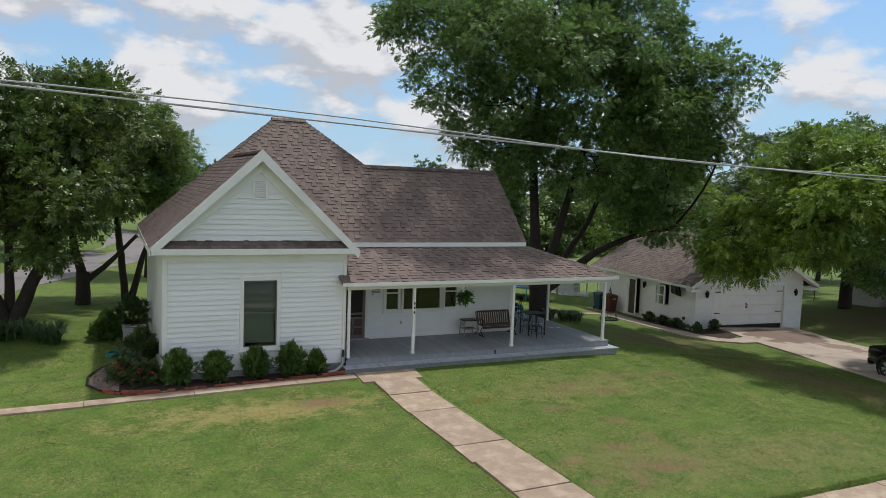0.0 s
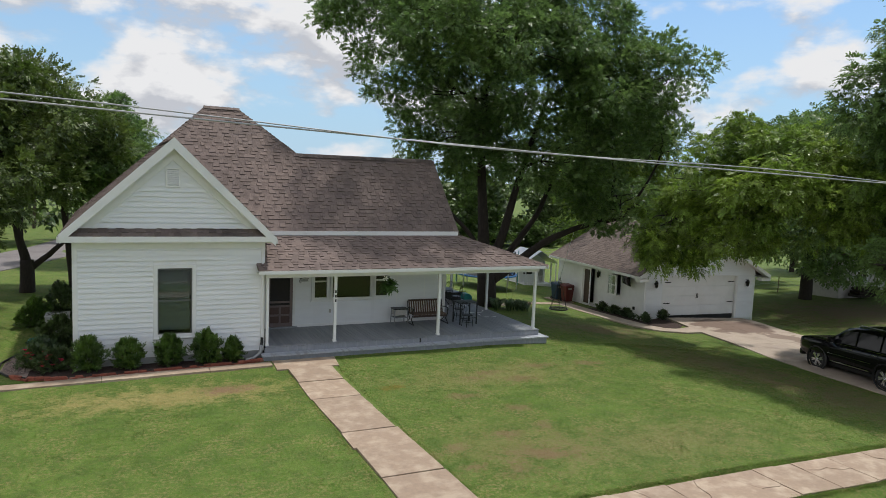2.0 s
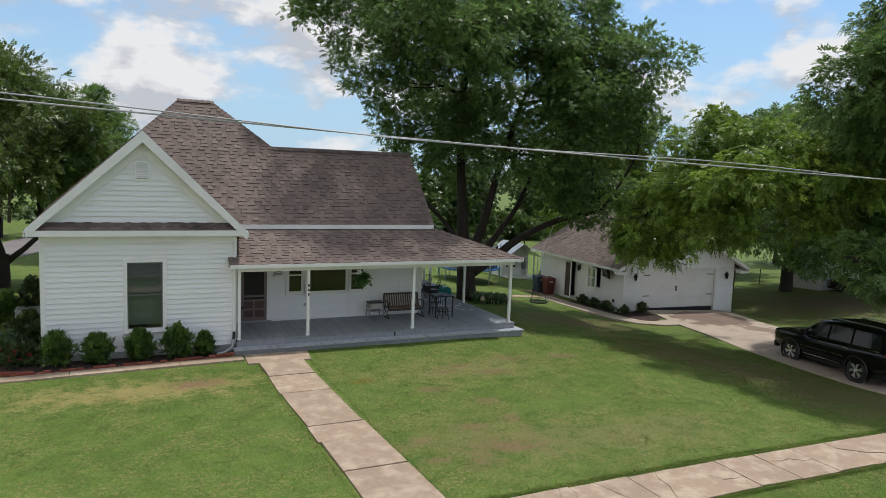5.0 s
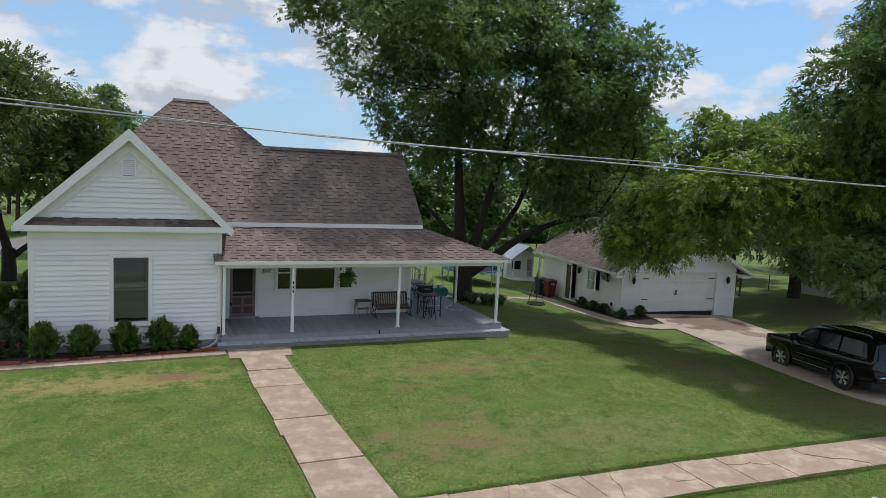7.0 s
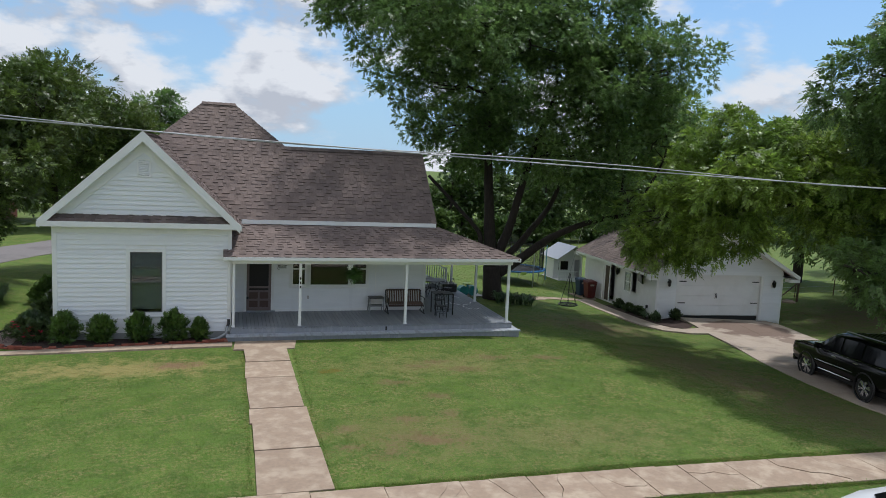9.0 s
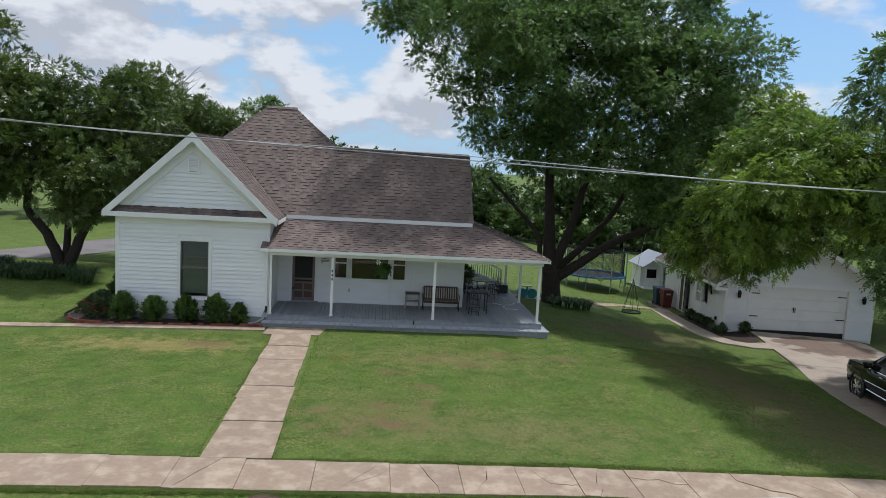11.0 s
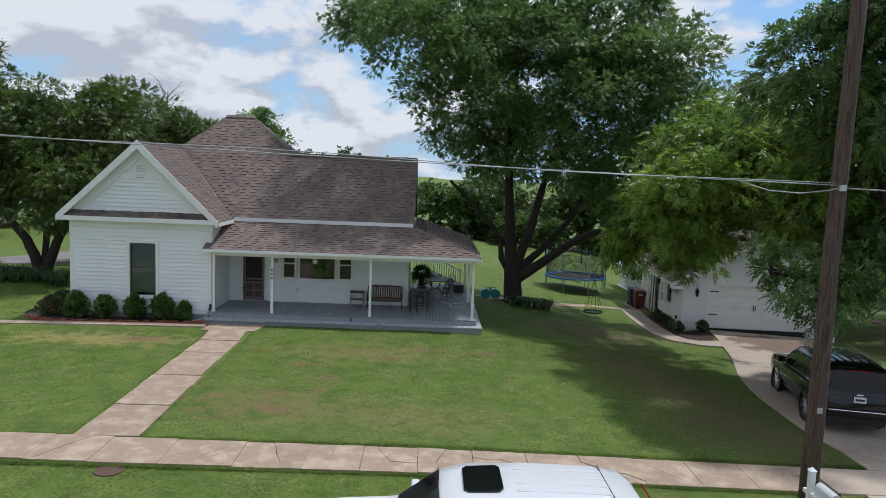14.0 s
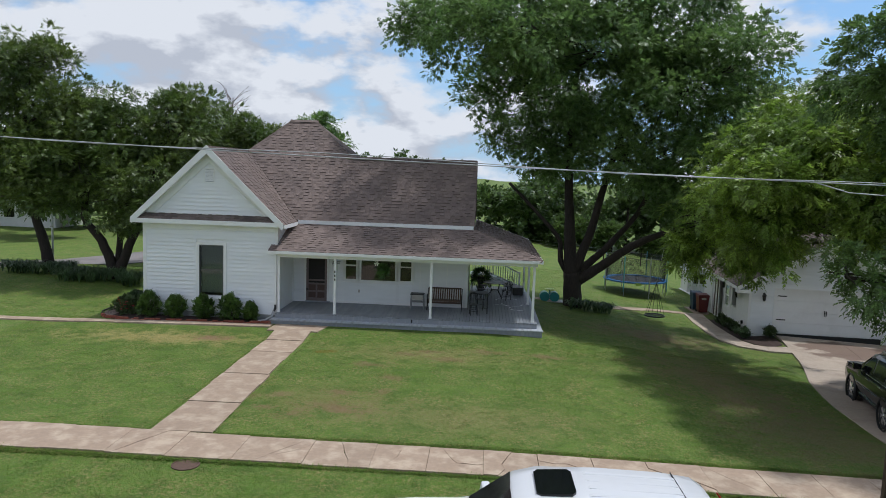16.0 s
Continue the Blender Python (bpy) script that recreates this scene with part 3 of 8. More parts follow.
WIN = (3.24, 4.28, 1.03, 3.17)
m = Mesh()
wall_with_holes(m, "y", FW, XL, XR, 0.0, 4.3, [WIN], 0.16)
front_wall = part("front_wall", m, WHITE, house, "white painted clapboard wall")
m = Mesh()
DOOR = (7.16, 8.10, 0.52, 2.55)
PWINS = [(8.90, 9.46, 1.55, 2.52), (9.60, 11.22, 1.53, 2.58), (11.36, 11.94, 1.55, 2.52)]
m.box(XR - 0.16, PW, 0.0, DOOR[0], PW + 0.16, 4.2)
porch_wall = part("porch_wall", m, SIDING, house, "smooth white panelled wall behind the porch")
edges = [DOOR] + PWINS
for (q0, q1, lo, hi), nxt in zip(edges, [w_[0] for w_ in PWINS] + [XE]):
    part("wall_panel", Mesh().box(q1, PW, 0.0, nxt, PW + 0.16, 4.2), SIDING, porch_wall)
    part("wall_panel", Mesh().box(q0, PW, hi, q1, PW + 0.16, 4.2), SIDING, porch_wall)
    part("wall_panel", Mesh().box(q0, PW, 0.0, q1, PW + 0.16, lo), SIDING, porch_wall)
m = Mesh()
m.box(XL, FW + 0.162, 0, XL + 0.16, 34.3, 4.2)
part("side_wall", m, WHITE, house)
m = Mesh()
m.box(XR - 0.16, FW + 0.162, 0, XR, PW - 0.002, 4.2)
part("side_wall", m, WHITE, house)
m = Mesh()
m.prism([(XE - 0.16, PW + 0.162, 0), (XE - 0.16, 30.9, 0), (XE - 0.16, 30.9, 4.1), (XE - 0.16, 28.2, 6.85), (XE - 0.16, PW + 0.162, 4.65)], (0.16, 0, 0))
part("side_wall", m, WHITE, house)
m = Mesh()
m.box(XL, 34.3, 0, 11.8, 34.46, 4.2)
m.box(11.64, 30.9, 0, 11.8, 34.3, 4.2)
m.box(11.8, 30.9, 0, XE, 31.06, 4.2)
part("back_wall", m, WHITE, house)
m = Mesh()
m.box(XL + 0.2, FW + 0.2, 0.40, XR - 0.2, 34.2, 0.45)
m.box(XR - 0.15, PW + 0.2, 0.40, XE - 0.2, 30.8, 0.45)
part("interior_floor", m, DARKWOOD, house)
m = Mesh()
m.box(XL + 0.2, FW + 0.2, 3.3, XR - 0.2, 34.2, 3.35)
m.box(XR - 0.15, PW + 0.2, 3.3, XE - 0.2, 30.8, 3.35)
m.box(XR - 0.15, 29.6, 0.45, XE - 0.2, 29.7, 3.3)
part("interior_lining", m, DARKROOM, house)

# gable triangle of the front room
GX0, GX1, GXM, GZ = 0.50, 6.90, 3.70, 7.22
SL = (GZ - 4.20) / (GXM - GX0)
m = Mesh()
m.prism([(XL + 0.1, FW - 0.01, 4.3), (XR - 0.1, FW - 0.01, 4.3), (GXM, FW - 0.01, GZ - 0.12)], (0, 0.15, 0))
gable_wall = part("gable_wall", m, WHITE, house)

# ---- roofs ----
def plane_frame(poly):
    """Origin, direction along the eave, direction up the slope and normal of a roof polygon whose first edge is its eave."""
    o, a = Vector(poly[0]), Vector(poly[1])
    u = (a - o).normalized()
    nrm = Vector((0, 0, 0))
    for i in range(len(poly)):
        p, q = Vector(poly[i]), Vector(poly[(i + 1) % len(poly)])
        nrm += Vector(((p.y - q.y) * (p.z + q.z), (p.z - q.z) * (p.x + q.x), (p.x - q.x) * (p.y + q.y)))
    nrm.normalize()
    if nrm.z < 0:
        nrm = -nrm
    w = nrm.cross(u)
    if w.z < 0:
        w = -w
    return o, u, w.normalized(), nrm


def roof_slab(m, poly, t=0.09):
    _, _, _, nrm = plane_frame(poly)
    m.prism(poly, -nrm * t)


def shingles(m, poly, row=0.185, wide=(0.13, 0.29), seed=1, thick=(0.006, 0.032)):
    """Courses of separate shingle tabs over a roof polygon."""
    r = random.Random(seed)
    o, u, w, nrm = plane_frame(poly)
    flat = [((Vector(p) - o).dot(u), (Vector(p) - o).dot(w)) for p in poly]
    top = max(q[1] for q in flat)
    v = 0.0
    while v < top - 0.03:
        mid = min(v + row * 0.5, top - 0.01)
        cross = []
        for (ax, ay), (bx, by) in zip(flat, flat[1:] + flat[:1]):
            if (ay - mid) * (by - mid) < 0:
                cross.append(ax + (bx - ax) * (mid - ay) / (by - ay))
        if len(cross) >= 2:
            a, b = min(cross), max(cross)
            x, high = a - r.random() * 0.2, r.random() < 0.5
            while x < b:
                k = r.uniform(*wide)
                x0, x1 = max(a, x + 0.003), min(b, x + k - 0.003)
                x += k
                if x1 - x0 < 0.03:
                    continue
                high = not high if r.random() < 0.85 else high
                h = thick[1] * r.uniform(0.8, 1.1) if high else thick[0]
                drop = 0.004 if high else 0.0
                p = [o + u * x0 + w * (v - drop) + nrm * h, o + u * x1 + w * (v - drop) + nrm * h,
                     o + u * x1 + w * (v + row * 1.04) + nrm * 0.006, o + u * x0 + w * (v + row * 1.04) + nrm * 0.006,
                     o + u * x0 + w * (v - drop) - nrm * 0.004, o + u * x1 + w * (v - drop) - nrm * 0.004]
                m.add(p, ((0, 1, 2, 3), (4, 5, 1, 0), (4, 0, 3), (5, 2, 1)))
        v += row


def ridge_caps(m, a, b, seed=3, w=0.15, lift=0.02, step_len=0.2):
    """Bent cap shingles laid one over the next along a ridge or hip."""
    a, b = Vector(a), Vector(b)
    d = (b - a)
    k = max(1, int(d.length / step_len))
    side = d.normalized().cross(Vector((0, 0, 1))).normalized()
    up = side.cross(d.normalized()).normalized()
    for i in range(k):
        p, q = a + d * (i / k), a + d * ((i + 1.08) / k)
        m.add([p + up * (lift + 0.022), q + up * lift, p + side * w - up * (w * 0.62 - 0.022), q + side * w - up * w * 0.62, p - side * w - up * (w * 0.62 - 0.022), q - side * w - up * w * 0.62],
              ((0, 1, 3, 2), (0, 4, 5, 1), (0, 2, 4)))


FE = 25.36   # front eave of the main roof
def fz(y):
    return 4.20 + (y - FE)


TOPZ = 4.20 + SL * (5.37 - GX0)
TY = FE + TOPZ - 4.20
WRY = 28.18
WRZ = fz(WRY)
HX = 6.60 + (TOPZ - WRZ) * 1.19
LEFT_P = [(GX0, 34.6, 4.20), (GX0, 23.16, 4.20), (GXM, 23.16, GZ), (GXM, FE + GZ - 4.2, GZ), (5.37, TY, TOPZ)]
GABR_P = [(GX1, 23.16, 4.12), (GX1, FE + 0.02, 4.12), (GXM, FE + GZ - 4.2, GZ), (GXM, 23.16, GZ)]
FRONT_P = [(GX1 - 0.05, FE, 4.20), (14.62, FE, 4.20), (14.62, WRY, WRZ), (HX, WRY, WRZ), (6.60, TY, TOPZ), (5.37, TY, TOPZ), (GXM, FE + GZ - 4.2, GZ)]
HIPR_P = [(12.0, 34.5, 4.2), (12.0, 31.0, 4.2), (HX, WRY, WRZ), (6.60, TY, TOPZ)]
BACK_P = [(12.0, 34.6, 4.2), (GX0, 34.6, 4.2), (5.37, TY, TOPZ), (6.60, TY, TOPZ)]
WBACK_P = [(14.62, 31.2, 4.2), (11.0, 31.2, 4.2), (HX, WRY, WRZ), (14.62, WRY, WRZ)]
m, s = Mesh(), Mesh()
for i, p in enumerate((LEFT_P, GABR_P, FRONT_P, HIPR_P, BACK_P, WBACK_P)):
    roof_slab(m, p)
    if i < 3:
        shingles(s, p, seed=10 + i)
roof = part("roof", m, SHINGLE_G, house, "brown asphalt shingle roof")
part("shingles", s, SHINGLE, roof, kind="stuff")
caps = Mesh()
for a, b in (((GXM, 23.14, GZ + 0.01), (GXM, FE + GZ - 4.2, GZ + 0.01)), ((GXM, FE + GZ - 4.2, GZ), (5.37, TY, TOPZ)), ((5.30, TY, TOPZ + 0.01), (6.68, TY, TOPZ + 0.01)),
             ((HX, WRY, WRZ), (6.60, TY, TOPZ)), ((HX, WRY, WRZ + 0.01), (14.64, WRY, WRZ + 0.01))):
    ridge_caps(caps, a, b)
part("ridge_cap_course", caps, SHINGLE_G, roof, kind="stuff")
# porch roof
PZ, PE, PXR = 3.09, 23.0, 17.45
PORCH_P = [(6.30, PE, PZ), (PXR, PE, PZ), (14.64, 25.44, 4.06), (6.56, 25.44, 4.06), (6.56, 23.5, PZ + 0.2), (6.30, 23.5, PZ + 0.2)]
PSIDE_P = [(PXR, PE, PZ), (PXR, 32.6, PZ), (14.64, 32.6, 4.06), (14.64, 25.44, 4.06)]
m, s = Mesh(), Mesh()
for i, p in enumerate((PORCH_P, PSIDE_P)):
    roof_slab(m, p, 0.07)
    shingles(s, p, seed=30 + i)
porch_roof = part("porch_roof", m, SHINGLE_G, house, "brown shingle porch roof")
part("shingles", s, SHINGLE, porch_roof, kind="stuff")
caps = Mesh()
ridge_caps(caps, (PXR, PE, PZ), (14.64, 25.44, 4.06), w=0.12)
part("ridge_cap_course", caps, SHINGLE, porch_roof, kind="stuff")
# pent roof under the gable
PENT_P = [(GX0 + 0.12, 23.17, 4.20), (GX1 - 0.12, 23.17, 4.20), (GX1 - 0.45, FW - 0.012, 4.44), (GX0 + 0.45, FW - 0.012, 4.44)]
m, s = Mesh(), Mesh()
roof_slab(m, PENT_P, 0.05)
shingles(s, PENT_P, seed=44)
pent = part("pent_roof", m, SHINGLE_G, house, "dark shingle skirt roof")
part("shingles", s, SHINGLE_G, pent, kind="stuff")


def trim(name, m, label=""):
    return part(name, m, WHITE, house, label)


# fascias, rakes, soffits
trim("fascia", Mesh().box(GX0 + 0.02, 23.145, 4.03, GX1 - 0.02, 23.175, 4.21))
trim("soffit", Mesh().box(GX0 + 0.04, 23.18, 4.03, GX1 - 0.04, FW - 0.004, 4.06))
trim("frieze", Mesh().box(XL - 0.02, FW - 0.035, 3.80, XR + 0.02, FW - 0.004, 4.02))
for sx, gx in ((1, GX0), (-1, GX1)):
    a, b = Vector((gx, 23.13, 4.25 if sx > 0 else 4.15)), Vector((GXM, 23.13, GZ + 0.06))
    trim("rake_board", Mesh().prism([a + Vector((0, 0, 0.0)), b + Vector((0, 0, 0.0)), b + Vector((0, 0, -0.36)), a + Vector((sx * 0.05, 0, -0.25))], (0, 0.035, 0)))
    a2, b2 = a + Vector((sx * 0.10, 0.045, -0.14)), b + Vector((0, 0.045, -0.15))
    trim("rake_soffit", Mesh().prism([a2, b2, b2 + Vector((0, 0, -0.03)), a2 + Vector((0, 0, -0.03))], (0, FW - 23.13 - 0.06, 0)))
    a3, b3 = Vector((gx + sx * 0.40, FW - 0.085, 4.44)), Vector((GXM, FW - 0.085, GZ - 0.19))
    trim("rake_frieze", Mesh().prism([a3, b3, b3 + Vector((0, 0, -0.46)), a3 + Vector((sx * 0.47, 0, 0))], (0, 0.07, 0)))
trim("gable_sill", Mesh().box(GX0 + 0.45, FW - 0.05, 4.43, GX1 - 0.45, FW - 0.012, 4.475))
trim("fascia", Mesh().box(GX0 - 0.03, 23.16, 4.02, GX0 + 0.005, 34.6, 4.20))
trim("soffit", Mesh().box(GX0 + 0.01, FW, 4.02, XL, 34.6, 4.05))
trim("fascia", Mesh().box(GX1 - 0.01, 23.18, 3.97, GX1 + 0.025, FE - 0.04, 4.12))
trim("soffit", Mesh().box(XR, FW, 3.97, GX1 - 0.012, PW, 4.0))
trim("fascia", Mesh().box(GX1 + 0.03, FE - 0.035, 4.05, 14.60, FE - 0.003, 4.21))
trim("soffit", Mesh().box(GX1 + 0.03, FE, 4.06, 14.60, PW, 4.085))
part("drip_edge", Mesh().prism([(14.625, FE, 4.19), (14.625, WRY, WRZ - 0.01), (14.625, WRY, WRZ - 0.2), (14.625, FE + 0.05, 4.05)], (0.03, 0, 0)), SHINGLE_G, house)
part("drip_edge", Mesh().prism([(14.625, WRY + 0.002, WRZ - 0.01), (14.625, 31.2, 4.19), (14.625, 31.1, 4.05), (14.625, WRY + 0.002, WRZ - 0.2)], (0.03, 0, 0)), SHINGLE_G, house)
trim("porch_fascia", Mesh().box(6.30, PE - 0.03, 2.97, PXR + 0.02, PE - 0.002, 3.085), "white porch fascia board")
trim("porch_fascia", Mesh().box(PXR - 0.01, PE, 2.95, PXR + 0.02, 32.6, 3.10))
trim("porch_fascia", Mesh().prism([(14.64, 32.61, 2.95), (PXR + 0.02, 32.61, 2.95), (PXR + 0.02, 32.61, 3.10), (14.64, 32.61, 4.07)], (0, 0.03, 0)))
trim("porch_ceiling", Mesh().prism([(6.56, PE + 0.002, 2.97), (PXR - 0.012, PE + 0.002, 2.97), (PXR - 0.012, 32.6, 2.97), (XE + 0.002, 32.6, 2.97), (XE + 0.002, PW - 0.002, 2.97), (6.56, PW - 0.002, 2.97)], (0, 0, 0.03)))
trim("porch_ceiling", Mesh().box(6.31, PE + 0.002, 2.97, 6.558, FW - 0.03, 3.0))
trim("porch_beam", Mesh().box(6.60, 23.34, 2.80, 17.28, 23.46, 2.968))
trim("porch_beam", Mesh().box(17.16, 23.462, 2.80, 17.28, 32.5, 2.968))
# corner boards and skirt
for x in (XL - 0.02, XR - 0.11):
    trim("corner_board", Mesh().box(x, FW - 0.04, 0.32, x + 0.13, FW - 0.002, 3.80))
trim("corner_board", Mesh().box(XL - 0.035, FW - 0.03, 0.32, XL - 0.002, FW + 0.12, 4.0))
trim("corner_board", Mesh().box(XR + 0.002, FW - 0.02, 0.52, XR + 0.03, FW + 0.10, 2.96))
trim("corner_board", Mesh().box(XR + 0.002, PW - 0.10, 0.52, XR + 0.028, PW - 0.004, 2.96))
trim("corner_board", Mesh().box(XE - 0.10, PW - 0.03, 0.52, XE + 0.02, PW - 0.002, 2.96))
part("foundation_skirt", Mesh().box(XL + 0.01, FW - 0.02, -0.1, XR - 0.01, FW - 0.003, 0.34), GREYMETAL, house, "grey foundation skirt")
# gable vent
vent = part("gable_vent", Mesh().box(3.48, FW - 0.075, 5.74, 3.92, FW - 0.045, 5.79).box(3.48, FW - 0.075, 6.29, 3.92, FW - 0.045, 6.34).box(3.48, FW - 0.075, 5.79, 3.53, FW - 0.045, 6.29).box(3.87, FW - 0.075, 5.79, 3.92, FW - 0.045, 6.29), WHITE, house, "white louvred gable vent")
part("backing", Mesh().box(3.52, FW - 0.046, 5.78, 3.88, FW - 0.042, 6.30), GREYMETAL, vent)
for i in range(8):
    z = 5.815 + i * 0.058
    part("slat", Mesh().hexa([(3.53, FW - 0.08, z), (3.87, FW - 0.08, z), (3.87, FW - 0.05, z + 0.045), (3.53, FW - 0.05, z + 0.045), (3.53, FW - 0.08, z + 0.01), (3.87, FW - 0.08, z + 0.01), (3.87, FW - 0.05, z + 0.055), (3.53, FW - 0.05, z + 0.055)]), WHITE, vent)


def frame_boxes(m, x0, x1, z0, z1, y0, y1, w):
    """A rectangular frame in a wall that faces -y."""
    m.box(x0, y0, z0, x1, y1, z0 + w)
    m.box(x0, y0, z1 - w, x1, y1, z1)
    m.box(x0, y0, z0 + w, x0 + w, y1, z1 - w)
    m.box(x1 - w, y0, z0 + w, x1, y1, z1 - w)
    return m


def window(parent, x0, x1, z0, z1, y, rail=None, shade=None, sashmat=None, label="", trim_w=0.12, drop=0.0):
    """A window in a wall facing -y: outer trim, sash, glass, meeting rail, shade behind."""
    sashmat = sashmat or SASH
    w = part("window", frame_boxes(Mesh(), x0 - trim_w, x1 + trim_w, z0 - trim_w * 0.8, z1 + trim_w, y - 0.05, y - 0.004, trim_w), WHITE, parent, label)
    part("window_sill", Mesh().box(x0 - trim_w - 0.02, y - 0.085, z0 - trim_w * 0.8 - 0.03, x1 + trim_w + 0.02, y - 0.006, z0 - trim_w * 0.8), WHITE, w)
    part("sash", frame_boxes(Mesh(), x0, x1, z0, z1, y - 0.03, y + 0.05, 0.045), sashmat, w)
    if rail:
        part("meeting_rail", Mesh().box(x0 + 0.045, y - 0.025, rail - 0.025, x1 - 0.045, y + 0.045, rail + 0.025), sashmat, w)
        part("pane", Mesh().box(x0 + 0.046, y + 0.012, z0 + 0.046, x1 - 0.046, y + 0.016, rail - 0.026), GLASS, w)
        part("pane", Mesh().box(x0 + 0.046, y + 0.002, rail + 0.026, x1 - 0.046, y + 0.006, z1 - 0.046), GLASS, w)
    else:
        part("pane", Mesh().box(x0 + 0.046, y + 0.006, z0 + 0.046, x1 - 0.046, y + 0.010, z1 - 0.046), GLASS, w)
    if shade:
        part("shade", Mesh().box(x0 + 0.05, y + 0.10, z0 + drop, x1 - 0.05, y + 0.103, z1 - 0.05), shade, w, "drawn grey-green roller shade")
    return w


window(house, *WIN, FW, rail=2.13, shade=SHADE, sashmat=SASHDARK, label="tall double-hung window with drawn shade", drop=0.12)
window(house, *PWINS[0], PW, rail=2.22, shade=None, sashmat=WHITE, trim_w=0.09)
window(house, *PWINS[1], PW, sashmat=WHITE, trim_w=0.08, label="large picture window")
window(house, *PWINS[2], PW, rail=2.22, shade=None, sashmat=WHITE, trim_w=0.09)

# screen door
x0, x1, z0, z1 = DOOR
part("door_casing", Mesh().box(x0 - 0.10, PW - 0.035, z0, x0 - 0.004, PW - 0.003, z1 + 0.1).box(x1 + 0.004, PW - 0.035, z0, x1 + 0.10, PW - 0.003, z1 + 0.1).box(x0 - 0.004, PW - 0.035, z1 + 0.004, x1 + 0.004, PW - 0.003, z1 + 0.1), WHITE, house)
dm = Mesh()
y0, y1 = PW - 0.03, PW + 0.01
dm.box(x0, y0, z0, x0 + 0.10, y1, z1).box(x1 - 0.10, y0, z0, x1, y1, z1).box(x0 + 0.10, y0, z0, x1 - 0.10, y1, z0 + 0.16).box(x0 + 0.10, y0, z1 - 0.11, x1 - 0.10, y1, z1)
for z in (z0 + 0.46, z0 + 0.80, z0 + 0.96):
    dm.box(x0 + 0.10, y0, z - 0.035, x1 - 0.10, y1, z + 0.035)
dm.box((x0 + x1) / 2 - 0.035, y0, z0 + 0.16, (x0 + x1) / 2 + 0.035, y1, z0 + 0.765)
screen_door = part("screen_door", dm, MAHOG, house, "dark wooden screen door with cross rails")
part("screen", Mesh().box(x0 + 0.09, PW + 0.012, z0 + 0.1, x1 - 0.09, PW + 0.015, z1 - 0.1), SCREEN, screen_door)
part("lower_panel", Mesh().box(x0 + 0.09, PW + 0.002, z0 + 0.15, x1 - 0.09, PW + 0.008, z0 + 0.78), PINKWOOD, screen_door)
part("knob", Mesh().lathe((x0 + 0.045, PW - 0.075, z0 + 0.50), [(0.03, 0), (0.045, 0.03), (0.045, 0.07), (0.03, 0.1)], 10), BLACK, screen_door)
part("threshold", Mesh().box(x0 - 0.02, PW - 0.14, DECKZ + 0.002, x1 + 0.16, PW - 0.037, DECKZ + 0.05), DECK, house)

# porch deck frame and steps; the boards follow with the small pieces
deck = thing("porch_deck", (12, 24.7, 0.0), "grey painted wooden porch deck with a step along its edge", "deck")
part("joist_frame", Mesh().box(6.6, 23.5, 0.05, 17.2, PW - 0.05, 0.465).box(XE + 0.05, PW - 0.048, -0.45, 17.2, 32.5, 0.455), BLACK, deck)
part("riser", Mesh().box(6.56, 23.27, 0.27, 17.34, 23.30, 0.452), DECK, deck)
part("riser", Mesh().box(17.31, 23.302, 0.27, 17.34, 32.5, 0.462), DECK, deck)
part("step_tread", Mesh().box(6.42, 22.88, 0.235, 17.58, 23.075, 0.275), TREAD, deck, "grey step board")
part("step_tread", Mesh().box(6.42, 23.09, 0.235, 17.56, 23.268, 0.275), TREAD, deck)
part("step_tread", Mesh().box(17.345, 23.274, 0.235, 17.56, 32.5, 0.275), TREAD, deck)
part("step_riser", Mesh().box(6.44, 22.96, -0.05, 12.0, 22.99, 0.234), DECK, deck)
part("step_riser", Mesh().box(12.006, 22.96, -0.05, 17.54, 22.99, 0.234), DECK, deck)
part("step_riser", Mesh().box(17.51, 22.992, -0.45, 17.54, 32.5, 0.234), DECK, deck)
part("post_block", Mesh().box(12.2, 23.268, 0.29, 12.26, 23.272, 0.44), BLACK, deck)

# porch posts
def post(x, y, z0=DECKZ, z1=2.80, w=0.10):
    p = thing("porch_post", (x, y, z0), "square white painted porch post", "post", "porch posts")
    part("shaft", Mesh().box(x - w / 2, y - w / 2, z0 + 0.004, x + w / 2, y + w / 2, z1 - 0.004), WHITE, p, bevel=0.008)
    part("base_trim", Mesh().box(x - w / 2 - 0.012, y - w / 2 - 0.012, z0 + 0.002, x + w / 2 + 0.012, y + w / 2 + 0.012, z0 + 0.06), WHITE, p)
    return p


posts = [post(x, y) for x, y in ((9.0, 23.40), (12.98, 23.40), (17.16, 23.42), (17.22, 27.5), (17.22, 31.2))]
post(6.66, 23.40, w=0.09)
# the numerals on the first post, as plain bars
for i in range(3):
    part("dark_bar", Mesh().box(8.975, 23.335, 2.23 - i * 0.16, 9.025, 23.345, 2.32 - i * 0.16), BLACK, posts[0], "black plain bar")

# ---- garage ----
GF, GL, GR, GB, GTOP = 29.2, 28.05, 35.55, 38.4, 1.42
GAP = (31.78, 3.98)
# the garage stands a few degrees off the house's line: it and what hangs on it are turned together
GTURN = Matrix.Translation((32.16, 33.88, 0.0)) @ Matrix.Rotation(radians(-4.6), 4, "Z") @ Matrix.Translation((-31.8, -33.8, 0.0))


def with_garage(ob):
    ob.matrix_basis = GTURN @ Matrix.Translation(ob.location)
    return ob


